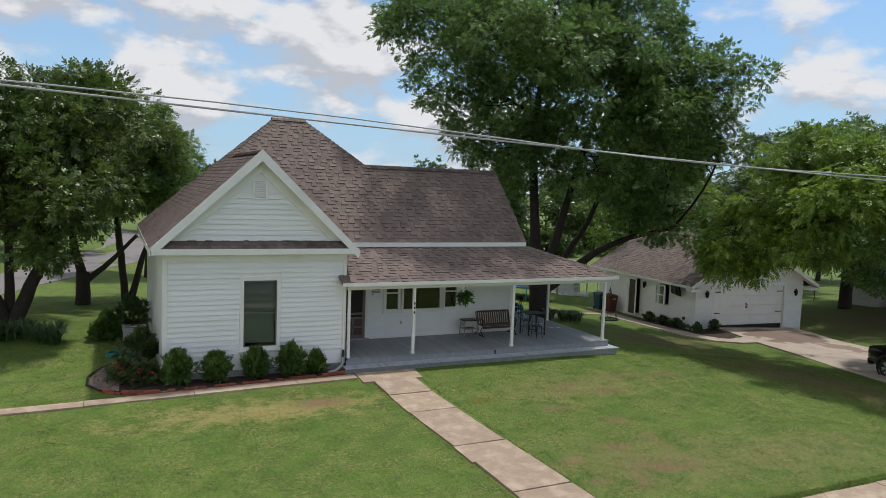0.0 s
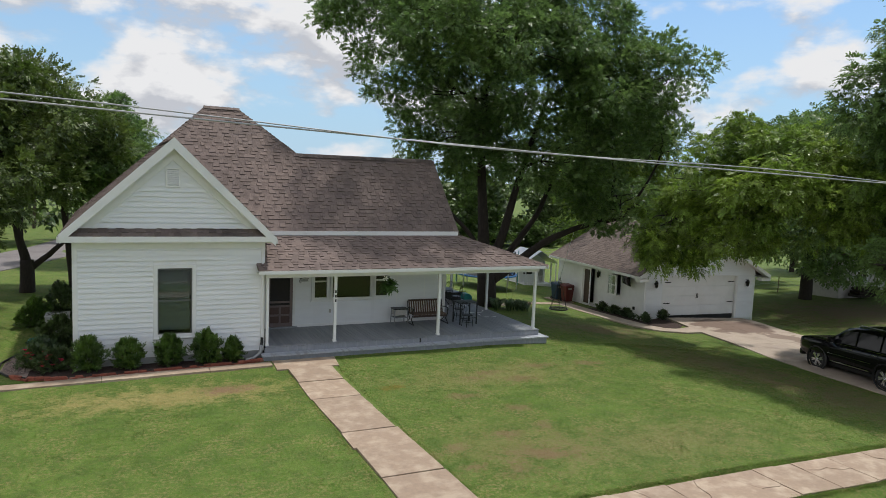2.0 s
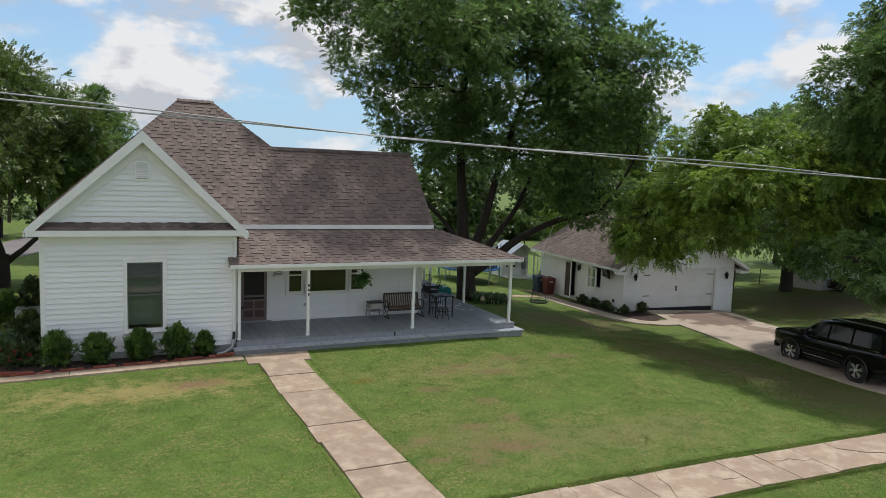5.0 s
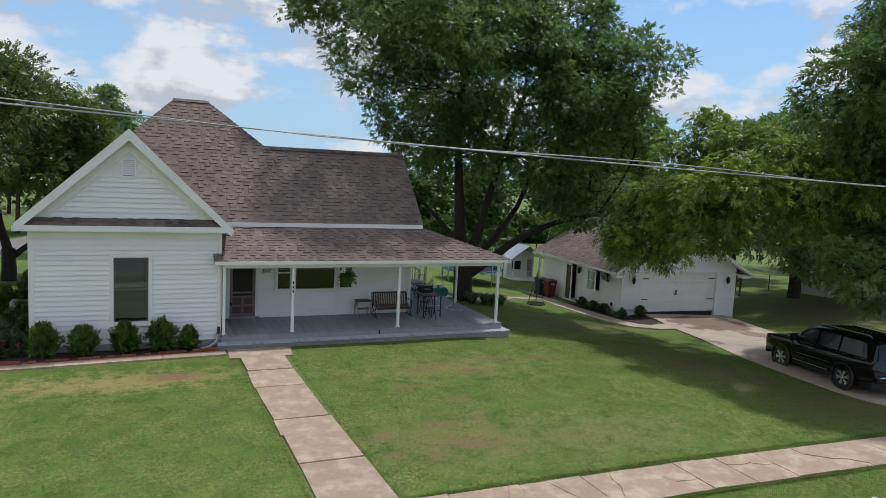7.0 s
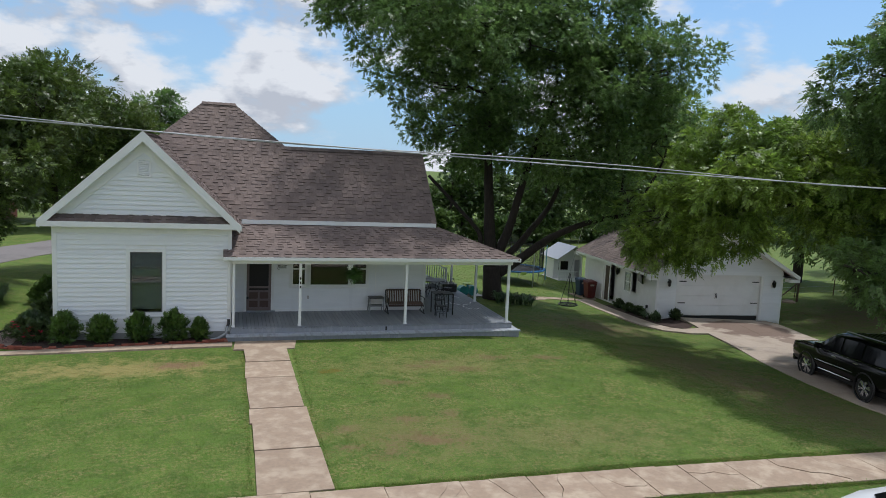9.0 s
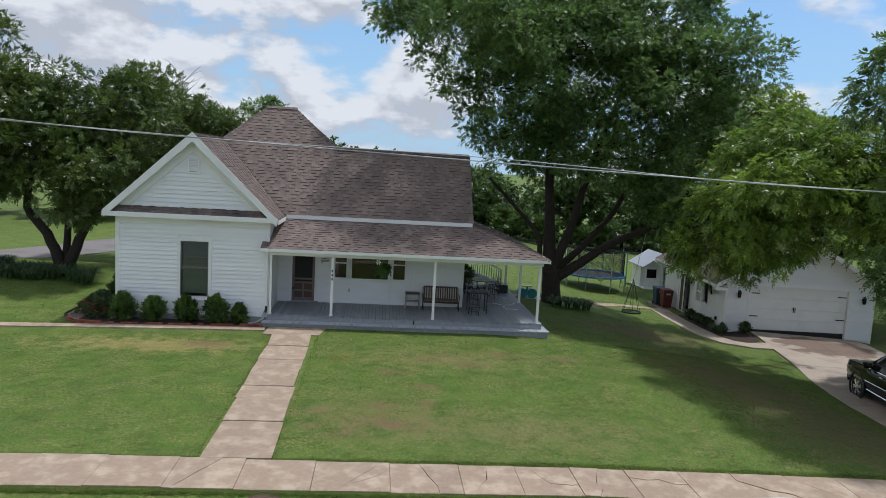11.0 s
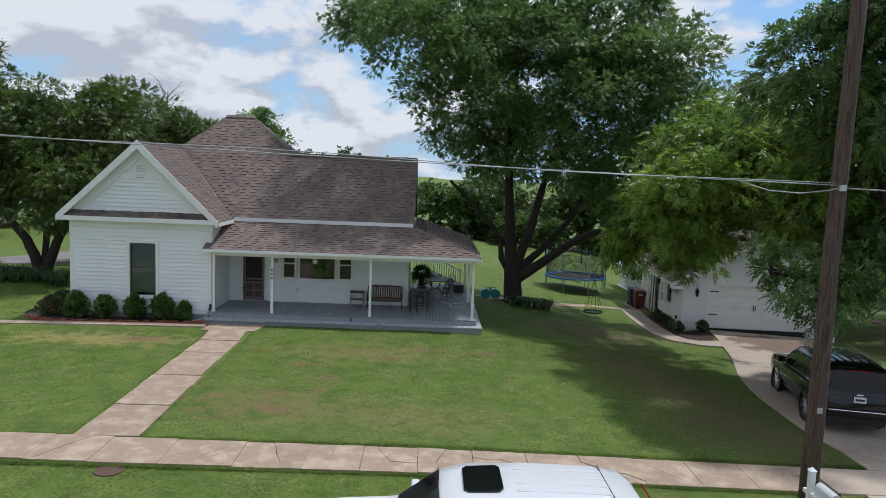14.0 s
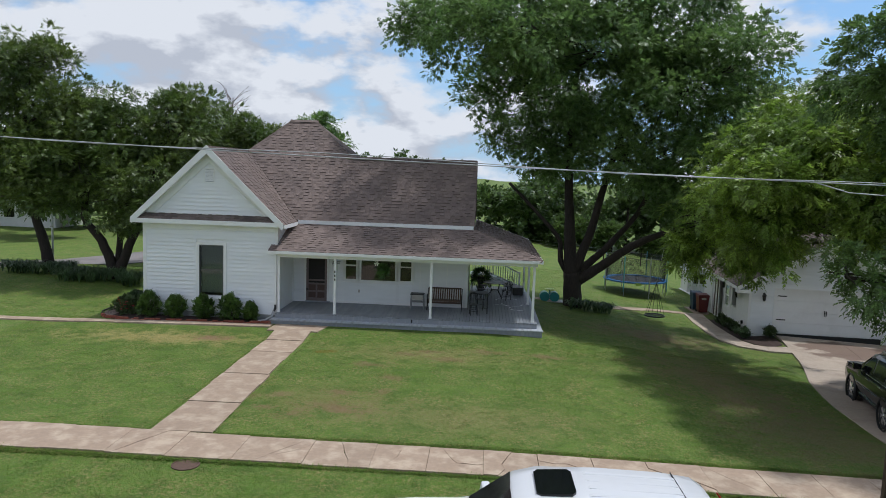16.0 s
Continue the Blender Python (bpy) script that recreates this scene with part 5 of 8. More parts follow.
wire("overhead_cable", 0.0, 0.0, 0.0105)
wire("overhead_cable", 0.03, 0.02, 0.0085, wave=0.045, label="thin second cable wound along the first")
alone("overhead_cable", Mesh().tube([(23.35 + 3.5 * i, 8.6 - 0.35 * i, 6.46 - 0.09 * i + 0.012 * i * i) for i in range(14)], 0.014, 6), WIRE, "pale cable running on past the pole", "cable", "overhead cables", smooth=True)
alone("drip_loop", Mesh().tube([(21.2, wire_y(21.2), wire_z(21.2) + 0.01), (21.9, 8.6, 6.36), (22.5, 8.56, 6.33), (23.0, 8.52, 6.40), (23.25, 8.5, 6.46)], 0.011, 5), WIRE, "slack cable loop beside the pole", "cable", smooth=True)

mb = thing("mailbox", (22.72, 7.60, -0.15), "white mailbox on a white square post", "mailbox")
part("post", Mesh().box(22.665, 7.545, -0.3, 22.775, 7.655, 1.10), WHITE, mb, bevel=0.008)
part("post_cap", Mesh().add([(22.65, 7.53, 1.10), (22.79, 7.53, 1.10), (22.79, 7.67, 1.10), (22.65, 7.67, 1.10), (22.72, 7.60, 1.17)], ((3, 2, 1, 0), (0, 1, 4), (1, 2, 4), (2, 3, 4), (3, 0, 4))), WHITE, mb)
part("arm", Mesh().box(22.68, 6.96, 0.60, 22.76, 7.80, 0.68), WHITE, mb)
m = Mesh()
arc = [(-0.10, 0.0), (-0.10, 0.12), (-0.085, 0.17), (-0.05, 0.205), (0, 0.22), (0.05, 0.205), (0.085, 0.17), (0.10, 0.12), (0.10, 0.0)]
m.prism([(22.84 + a, 7.50, 0.69 + b) for a, b in arc], (0, -0.55, 0))
part("box", m, CARWHITE, mb, "white rounded mailbox")
part("flag", Mesh().box(22.945, 7.02, 0.80, 22.955, 7.10, 0.90), BLACK, mb, "small dark flag")
part("bracket", Mesh().box(22.776, 7.0, 0.66, 22.90, 7.4, 0.688), WHITE, mb)

m = Mesh().lathe((8.75, 9.15, -0.02), [(0.30, 0.0), (0.30, 0.035), (0.27, 0.04), (0.27, 0.03), (0.02, 0.032)], 24)
alone("manhole_cover", m, RUST, "round brown iron cover set in the verge grass", "manhole cover")


# ---- porch furniture ----
def glider_bench(x, y, z):
    b = thing("porch_bench", (x, y, z), "slatted wooden glider bench with black scrolled iron ends", "bench")
    w = 0.72
    for i in range(15):
        xx = x - w + 0.03 + i * (2 * w - 0.06) / 14
        part("back_slat", Mesh().hexa([(xx - 0.028, y + 0.20, z + 0.42), (xx + 0.028, y + 0.20, z + 0.42), (xx + 0.028, y + 0.22, z + 0.42), (xx - 0.028, y + 0.22, z + 0.42), (xx - 0.028, y + 0.33, z + 0.86), (xx + 0.028, y + 0.33, z + 0.86), (xx + 0.028, y + 0.35, z + 0.86), (xx - 0.028, y + 0.35, z + 0.86)]), SLATWOOD, b)
    part("top_rail", Mesh().box(x - w, y + 0.32, z + 0.86, x + w, y + 0.37, z + 0.92), DARKWOOD, b)
    for i in range(5):
        yy = y - 0.24 + i * 0.10
        part("seat_slat", Mesh().box(x - w, yy, z + 0.39, x + w, yy + 0.075, z + 0.42), SLATWOOD, b)
    part("apron", Mesh().box(x - w, y - 0.26, z + 0.30, x + w, y - 0.235, z + 0.385), DARKWOOD, b)
    for sx in (-1, 1):
        xx = x + sx * (w + 0.03)
        part("iron_end", Mesh().tube([(xx, y + 0.36, z + 0.88), (xx, y + 0.22, z + 0.42), (xx, y + 0.05, z + 0.20), (xx, y + 0.30, z + 0.05), (xx, y + 0.36, z + 0.012)], 0.018, 6), BLACK, b)
        part("iron_leg", Mesh().tube([(xx, y - 0.26, z + 0.60), (xx, y - 0.28, z + 0.40), (xx, y - 0.12, z + 0.20), (xx, y - 0.30, z + 0.06), (xx, y - 0.36, z + 0.012)], 0.018, 6), BLACK, b)
        part("armrest", Mesh().tube([(xx, y + 0.25, z + 0.62), (xx, y - 0.1, z + 0.66), (xx, y - 0.30, z + 0.64), (xx, y - 0.32, z + 0.56)], 0.02, 6), BLACK, b)
        part("runner", Mesh().beam((xx, y - 0.36, z + 0.02), (xx, y + 0.38, z + 0.02), 0.04, 0.03), BLACK, b)


glider_bench(13.45, 25.45, DECKZ)


def side_table(x, y, z):
    t = thing("side_table", (x, y, z), "small grey weathered table with a dark top", "table")
    part("tabletop", Mesh().box(x - 0.30, y - 0.22, z + 0.62, x + 0.30, y + 0.22, z + 0.66), BLACK, t, bevel=0.01)
    part("shelf", Mesh().box(x - 0.26, y - 0.18, z + 0.28, x + 0.26, y + 0.18, z + 0.31), GREYMETAL, t)
    part("bin", Mesh().box(x - 0.24, y - 0.16, z + 0.40, x + 0.24, y + 0.16, z + 0.60), SIGNGREY, t, "pale grey tray")
    for sx in (-1, 1):
        for sy in (-1, 1):
            part("leg", Mesh().beam((x + sx * 0.26, y + sy * 0.18, z + 0.61), (x + sx * 0.29, y + sy * 0.21, z + 0.003), 0.035, 0.035), GREYMETAL, t)


side_table(12.25, 25.5, DECKZ)


def bistro_chair(name="bar_chair"):
    c = thing(name, (0, 0, 0), "black wire metal patio chair", "chair", "black patio chairs")
    part("seat", Mesh().lathe((0, 0, 0.45), [(0.20, 0), (0.215, 0.012), (0.20, 0.025)], 16), BLACK, c)
    for i in range(4):
        a = math.pi / 4 + i * math.pi / 2
        part("leg", Mesh().tube([(0.17 * math.cos(a), 0.17 * math.sin(a), 0.45), (0.23 * math.cos(a), 0.23 * math.sin(a), 0.003)], 0.013, 5), BLACK, c)
    part("back_frame", Mesh().tube([(-0.18, 0.12, 0.46), (-0.20, 0.20, 0.75), (-0.12, 0.23, 0.92), (0, 0.235, 0.95), (0.12, 0.23, 0.92), (0.20, 0.20, 0.75), (0.18, 0.12, 0.46)], 0.013, 5), BLACK, c)
    for k in (-0.09, 0, 0.09):
        part("back_bar", Mesh().tube([(k, 0.17, 0.47), (k, 0.225, 0.93)], 0.008, 4), BLACK, c)
    part("stretcher", Mesh().ring((0, 0, 0.20), 0.20, 0.008, 16, 4), BLACK, c)
    return c


def round_table(x, y, z, r, h, label):
    t = thing("patio_table", (x, y, z), label, "table")
    part("tabletop", Mesh().lathe((x, y, z + h - 0.03), [(r - 0.02, 0), (r, 0.01), (r, 0.025), (r - 0.01, 0.03)], 24), BLACK, t)
    for i in range(4):
        a = math.pi / 4 + i * math.pi / 2
        part("leg", Mesh().tube([(x + 0.6 * r * math.cos(a), y + 0.6 * r * math.sin(a), z + h - 0.03), (x + 0.35 * r * math.cos(a), y + 0.35 * r * math.sin(a), z + h * 0.45), (x + 0.8 * r * math.cos(a), y + 0.8 * r * math.sin(a), z + 0.003)], 0.016, 5), BLACK, t)
    part("stretcher", Mesh().ring((x, y, z + h * 0.45), 0.35 * r, 0.01, 14, 4), BLACK, t)


# tall grill-side table and planter at the corner of the house
bt = thing("bar_table", (14.95, 25.1, DECKZ), "black square metal bar table", "table")
part("tabletop", Mesh().box(14.55, 24.75, DECKZ + 0.86, 15.35, 25.45, DECKZ + 0.89), BLACK, bt)
for px_, py_ in ((14.58, 24.78), (15.32, 24.78), (14.58, 25.42), (15.32, 25.42)):
    part("leg", Mesh().box(px_ - 0.02, py_ - 0.02, DECKZ + 0.003, px_ + 0.02, py_ + 0.02, DECKZ + 0.86), BLACK, bt)
part("foot_rail", Mesh().box(14.60, 24.77, DECKZ + 0.25, 15.30, 24.79, DECKZ + 0.27), BLACK, bt)
chair = bistro_chair()
chair.matrix_basis = pose(15.0, 25.75, DECKZ, 0, 0, 170)
copy_thing(chair, pose(14.75, 24.45, DECKZ, 0, 0, 10))
round_table(15.7, 29.2, DECKZ, 0.60, 0.74, "round black mesh patio table on the side porch")
for k in range(4):
    a = 40 + 90 * k
    copy_thing(chair, pose(15.7 + 0.85 * math.cos(radians(a)), 29.2 + 0.85 * math.sin(radians(a)), DECKZ, 0, 0, a - 90))
m = Mesh().box(16.75, 30.6, DECKZ + 0.003, 17.15, 31.0, DECKZ + 0.36)
db = thing("deck_box", (16.9, 30.3, DECKZ), "black storage box on the deck", "box")
part("body", Mesh().box(16.62, 29.9, DECKZ + 0.003, 17.12, 30.7, DECKZ + 0.33), BLACK, db, bevel=0.02)
part("lid", Mesh().box(16.60, 29.88, DECKZ + 0.333, 17.14, 30.72, DECKZ + 0.39), BLACK, db, bevel=0.015)

# rail and steps at the back of the side porch
st = thing("back_stairs", (15.6, 32.0, DECKZ), "white painted wooden steps with a baluster rail", "stairs")
part("landing", Mesh().box(14.45, 31.5, 1.22, 15.5, 32.45, 1.28), WHITE, st)
for i in range(4):
    part("tread", Mesh().box(15.5 + i * 0.30, 31.5, 1.10 - i * 0.17, 15.84 + i * 0.30, 32.45, 1.14 - i * 0.17), DECK, st)
for yy in (31.48, 32.47):
    part("stringer", Mesh().beam((15.45, yy, 1.15), (16.95, yy, 0.55), 0.04, 0.22), WHITE, st)
part("top_rail", Mesh().beam((14.5, 31.46, 2.12), (15.55, 31.46, 2.12), 0.06, 0.06), WHITE, st)
part("hand_rail", Mesh().beam((15.55, 31.46, 2.12), (17.0, 31.46, 1.40), 0.06, 0.07), WHITE, st)
part("newel", Mesh().box(16.96, 31.42, 0.505, 17.05, 31.51, 1.48), WHITE, st)
for i in range(9):
    xx = 14.58 + i * 0.125
    part("baluster", Mesh().box(xx - 0.018, 31.44, 1.29, xx + 0.018, 31.476, 2.09), WHITE, st)
for i in range(11):
    xx = 15.66 + i * 0.122
    zz = 2.07 - (xx - 15.55) * 0.497
    part("baluster", Mesh().box(xx - 0.018, 31.44, zz - 0.78, xx + 0.018, 31.476, zz), WHITE, st)
for xx in (14.5, 15.45):
    part("leg", Mesh().box(xx, 31.5, DECKZ + 0.004, xx + 0.08, 31.58, 1.22), WHITE, st)

# wall fittings behind the porch
wm = thing("wall_plaque", (8.52, PW - 0.02, 2.25), "small dark hanging plaque on an iron scroll", "plaque")
part("bracket", Mesh().tube([(8.36, PW - 0.03, 2.36), (8.52, PW - 0.04, 2.38), (8.70, PW - 0.03, 2.36)], 0.012, 5), BLACK, wm)
part("plate", Mesh().box(8.38, PW - 0.035, 2.24, 8.68, PW - 0.015, 2.33), GREYMETAL, wm)
part("scroll", Mesh().tube([(8.38, PW - 0.03, 2.36), (8.34, PW - 0.03, 2.25), (8.38, PW - 0.03, 2.18), (8.42, PW - 0.03, 2.22)], 0.009, 5), BLACK, wm)
alone("wall_outlet", Mesh().box(9.52, PW - 0.022, 1.00, 9.60, PW - 0.004, 1.13), SIGNGREY, "small grey covered wall outlet", "outlet")
ds = thing("downspout", (6.50, 23.42, 0.2), "dark downspout elbow at the house corner", "downspout")
part("elbow", Mesh().tube([(6.50, 23.44, 0.78), (6.50, 23.43, 0.62), (6.46, 23.36, 0.52)], [0.045, 0.05, 0.05], 8), BLACK, ds)
part("pipe", Mesh().tube([(6.46, 23.36, 0.53), (6.40, 23.22, 0.30), (6.15, 23.10, 0.17), (5.9, 23.05, 0.14)], 0.05, 8), GREYMETAL, ds)
part("upper_pipe", Mesh().box(6.465, 23.44, 0.78, 6.535, 23.485, 3.75), WHITE, ds)


# ---- trees and plants ----
def quads_mesh(name, pts, material):
    """Mesh of loose quads from an array of shape (n, 4, 3)."""
    n = len(pts)
    me = bpy.data.meshes.new(name)
    me.vertices.add(4 * n)
    me.vertices.foreach_set("co", np.ascontiguousarray(pts, dtype=np.float32).reshape(-1))
    me.loops.add(4 * n)
    me.loops.foreach_set("vertex_index", np.arange(4 * n, dtype=np.int32))
    me.polygons.add(n)
    me.polygons.foreach_set("loop_start", np.arange(0, 4 * n, 4, dtype=np.int32))
    me.materials.append(material)
    me.update(calc_edges=True)
    me.validate()
    return me


def unit(a):
    return a / np.maximum(np.linalg.norm(a, axis=-1, keepdims=True), 1e-6)


def sprays(g, o, d, leaflets, length, width, spacing, droop, facing=None):
    """Compound leaves: leaflets in pairs along short stalks that start at o and run along d; facing is the way the blades turn."""
    n = len(o)
    if facing is None:
        facing = np.tile(np.array([0, 0, 1.0]), (n, 1)) + g.normal(0, 0.5, (n, 3))
    d = unit(d)
    nrm = unit(facing)
    side = unit(np.cross(d, nrm))
    nrm = np.cross(side, d)
    out = []
    for j in range(leaflets):
        sgn = 0.0 if j == leaflets - 1 else 1.0 if j % 2 == 0 else -1.0
        p = o + d * (spacing * (j // 2 + 1))
        p = p - np.array([0, 0, 1.0]) * droop * (j // 2) ** 1.5 * 0.02
        ld = unit(d * (0.65 if sgn else 1.0) + side * sgn * 0.85 + g.normal(0, 0.16, (n, 3)) - np.array([0, 0, droop * 0.35]))
        le = length * g.uniform(0.7, 1.25, (n, 1))
        wv = unit(np.cross(ld, nrm + g.normal(0, 0.14, (n, 3)))) * width * 0.5 * g.uniform(0.8, 1.2, (n, 1))
        mid = p + ld * le * 0.45 + nrm * 0.015
        out.append(np.stack([p, mid + wv, p + ld * le, mid - wv], 1))
    return np.concatenate(out)


def crown_points(g, lobes, count, spread=0.55, hollow=0.35):
    """Clump centres in a union of uneven lobes, thickest towards the outside; returns points and outward ways."""
    vol = np.array([l[3] * l[4] * l[5] for l in lobes]) ** 0.66
    pick = g.choice(len(lobes), count, p=vol / vol.sum())
    d = unit(g.normal(0, 1, (count, 3)))
    L = np.array(lobes)[pick]
    rough = np.array([0.92 + 0.38 * noise.noise((v[0] * 2.1 + 7 * k, v[1] * 2.1, v[2] * 2.1)) for v, k in zip(d, pick)])
    r = (hollow + (1 - hollow) * g.random(count) ** 0.55) * rough
    return L[:, :3] + d * L[:, 3:6] * r[:, None], d


def crown(name, lobes, clumps, per, leaflets, length, width, material, parent, seed, clump_r=0.55, droop=0.5, spacing=0.07, hollow=0.5, bough=2.0):
    """Lobes carry boughs, boughs carry clumps, clumps carry leaf sprays that turn to the sky, with gaps between the boughs."""
    g = np.random.default_rng(seed)
    nb = max(2 * len(lobes), clumps // 9)
    bc, bd = crown_points(g, lobes, nb, hollow=hollow)
    br = clump_r * bough * g.uniform(0.55, 1.3, nb)
    bi = g.integers(0, nb, clumps)
    out = unit(g.normal(0, 1, (clumps, 3)) + bd[bi] * 0.5 + np.array([0, 0, 0.3]))
    c = bc[bi] + out * br[bi][:, None] * np.array([1.0, 1.0, 0.62]) * g.uniform(0.5, 1.0, (clumps, 1))
    rad = clump_r * g.uniform(0.45, 1.0, clumps)
    idx = np.repeat(np.arange(clumps), per)
    n = len(idx)
    od = unit(g.normal(0, 1, (n, 3)) + out[idx] * 0.5)
    off = od * (g.random((n, 1)) ** 0.45) * rad[idx][:, None] * np.array([1.05, 1.05, 0.75])
    way = od + out[idx] * 0.4 + g.normal(0, 0.35, (n, 3)) - np.array([0, 0, droop * 0.5])
    tilt = g.normal(0, 0.25, (clumps, 3))
    facing = np.array([0, 0, 0.7]) + od * 0.4 + out[idx] * 0.4 + tilt[idx] + g.normal(0, 0.2, (n, 3))
    pts = sprays(g, c[idx] + off, way, leaflets, length, width, spacing, droop, facing)
    return part("crown", quads_mesh("crown", pts, material), material, parent, smooth=False)


def limb_path(a, b, seed, sag=0.0, bend=0.12, n=7):
    r = random.Random(seed)
    a, b = Vector(a), Vector(b)
    k = (b - a).length
    w1 = Vector((r.uniform(-1, 1), r.uniform(-1, 1), r.uniform(-0.6, 0.6))) * bend * k
    w2 = Vector((r.uniform(-1, 1), r.uniform(-1, 1), r.uniform(-0.6, 0.6))) * bend * k * 0.5
    out = []
    for i in range(n + 1):
        t = i / n
        out.append(a.lerp(b, t) + w1 * math.sin(math.pi * t) + w2 * math.sin(2 * math.pi * t) + Vector((0, 0, -sag * k * math.sin(math.pi * t))))
    return out


def wood(m, limbs, lobes, seed, twigs=7, r_lobe=0.10):
    """Trunk and limbs (point lists with end radii), then branches out to every lobe and twigs inside it."""
    r = random.Random(seed)
    ends = []
    for path, r0, r1 in limbs:
        p = [Vector(q) for q in path]
        fine = []
        for i in range(len(p) - 1):
            a, b = p[max(i - 1, 0)], p[min(i + 2, len(p) - 1)]
            for k in range(5):
                t = k / 5
                h = p[i].lerp(p[i + 1], t) + ((p[i] - a) * 0.5 * t * (1 - t) ** 2 - (b - p[i + 1]) * 0.5 * (1 - t) * t ** 2) * 0.6
                fine.append(h + Vector((r.uniform(-1, 1), r.uniform(-1, 1), 0)) * 0.02)
        fine.append(p[-1])
        nn = len(fine)
        m.tube(fine, [r0 + (r1 - r0) * (i / (nn - 1)) ** 0.8 for i in range(nn)], 10)
        ends += [(q, r0 + (r1 - r0) * (i / (nn - 1)) ** 0.8) for i, q in enumerate(fine) if i > nn * 0.45]
    for i, l in enumerate(lobes):
        c = Vector(l[:3])
        q, rr = min(ends, key=lambda e: (e[0] - c).length + (1.5 if e[0].z > c.z else 0))
        tip = c + Vector((0, 0, l[5] * 0.3))
        path = limb_path(q, tip, seed * 31 + i)
        m.tube(path, [min(rr * 0.8, r_lobe) * (1 - 0.65 * k / 7) for k in range(8)], 7)
        for k in range(twigs):
            a = path[r.randint(3, 7)]
            d = Vector((r.gauss(0, 1), r.gauss(0, 1), r.gauss(0.15, 0.7))).normalized()
            e = c + Vector((d.x * l[3], d.y * l[4], d.z * l[5])) * r.uniform(0.6, 0.92)
            tw = limb_path(a, e, seed * 77 + i * 19 + k, bend=0.15, n=5)
            m.tube(tw, [0.035 * (1 - 0.8 * j / 5) for j in range(6)], 5)


def tree(name, base, limbs, lobes, clumps, per, leaflets, length, width, leafmat, label, category="tree", seed=1, group="", **kw):
    t = thing(name, base, label, category, group)
    m = Mesh()
    wood(m, limbs, lobes, seed)
    part("trunk", m, BARK, t, smooth=True)
    crown("crown", lobes, clumps, per, leaflets, length, width, leafmat, t, seed, **kw)
    return t


def gpt(x, y, dz=0.0):
    return (x, y, ground_z(x, y) + dz)


# the big pecan between house and garage
bx, by = 19.95, 32.4
BIG_TOP = [(19.6, 32.0, 15.3, 4.6, 4.6, 2.7), (15.6, 31.6, 13.6, 4.0, 4.0, 2.7), (22.9, 31.0, 14.0, 4.0, 4.2, 3.0), (25.4, 29.0, 12.0, 2.6, 3.0, 2.6), (19.5, 28.4, 11.6, 4.0, 2.8, 3.0), (19.3, 35.4, 12.0, 5.0, 3.6, 4.0),
           (11.9, 31.4, 13.9, 1.4, 1.8, 1.2), (25.3, 26.2, 10.9, 1.9, 2.0, 1.6), (14.2, 28.0, 13.0, 2.2, 2.3, 1.5), (16.8, 27.0, 12.6, 2.2, 2.0, 1.5)]
BIG_LOW = [(16.2, 33.0, 10.6, 2.0, 3.0, 2.2), (24.0, 28.2, 10.2, 3.4, 2.8, 2.6), (17.6, 32.0, 8.2, 2.5, 3.2, 1.5), (22.4, 30.0, 7.6, 3.4, 3.0, 1.6), (26.0, 29.4, 8.6, 2.3, 2.8, 2.0),
           (25.6, 29.4, 5.4, 1.7, 1.7, 1.2), (27.6, 30.0, 5.0, 1.5, 1.7, 1.0), (20.2, 34.6, 8.2, 3.8, 2.6, 1.8), (24.6, 33.4, 7.2, 3.0, 2.6, 1.5), (25.3, 26.0, 8.4, 1.6, 1.8, 1.2)]
bz = ground_z(bx, by)
tree("pecan_tree", (bx, by, bz),
     [([(bx, by, bz - 0.3), (bx - 0.05, by, bz + 0.7), (bx - 0.15, by, bz + 1.8)], 0.56, 0.46),
      ([(bx - 0.15, by, bz + 1.6), (bx - 0.3, by + 0.1, bz + 3.2), (bx - 0.45, by + 0.2, bz + 5.5), (bx - 0.6, by + 0.4, bz + 9.0), (bx - 0.3, by + 0.3, bz + 13)], 0.42, 0.12),
      ([(bx, by, bz + 1.9), (bx + 0.75, by - 0.2, bz + 4.2), (bx + 1.5, by - 0.5, bz + 7.5), (bx + 2.6, by - 0.8, bz + 11)], 0.30, 0.10),
      ([(bx - 0.15, by, bz + 1.5), (bx - 0.75, by + 0.1, bz + 2.4), (bx - 0.85, by + 0.2, bz + 3.5), (bx - 1.8, by + 0.5, bz + 4.6), (bx - 3.6, by + 0.8, bz + 6.4)], 0.19, 0.08),
      ([(bx + 0.2, by, bz + 1.4), (bx + 1.3, by - 0.3, bz + 2.2), (bx + 2.8, by - 0.7, bz + 3.4), (bx + 4.6, by - 1.3, bz + 4.3), (bx + 6.5, by - 2.4, bz + 4.9)], 0.32, 0.10),
      ([(bx + 0.25, by, bz + 1.9), (bx + 1.6, by + 0.3, bz + 3.1), (bx + 3.2, by + 0.5, bz + 5.0), (bx + 4.2, by + 0.5, bz + 7.2)], 0.24, 0.09)],
     BIG_TOP + BIG_LOW,
     4700, 14, 7, 0.115, 0.072, LEAF_PECAN, "tall spreading pecan tree with dark forked trunk", seed=11, clump_r=0.58, droop=0.2, spacing=0.05)

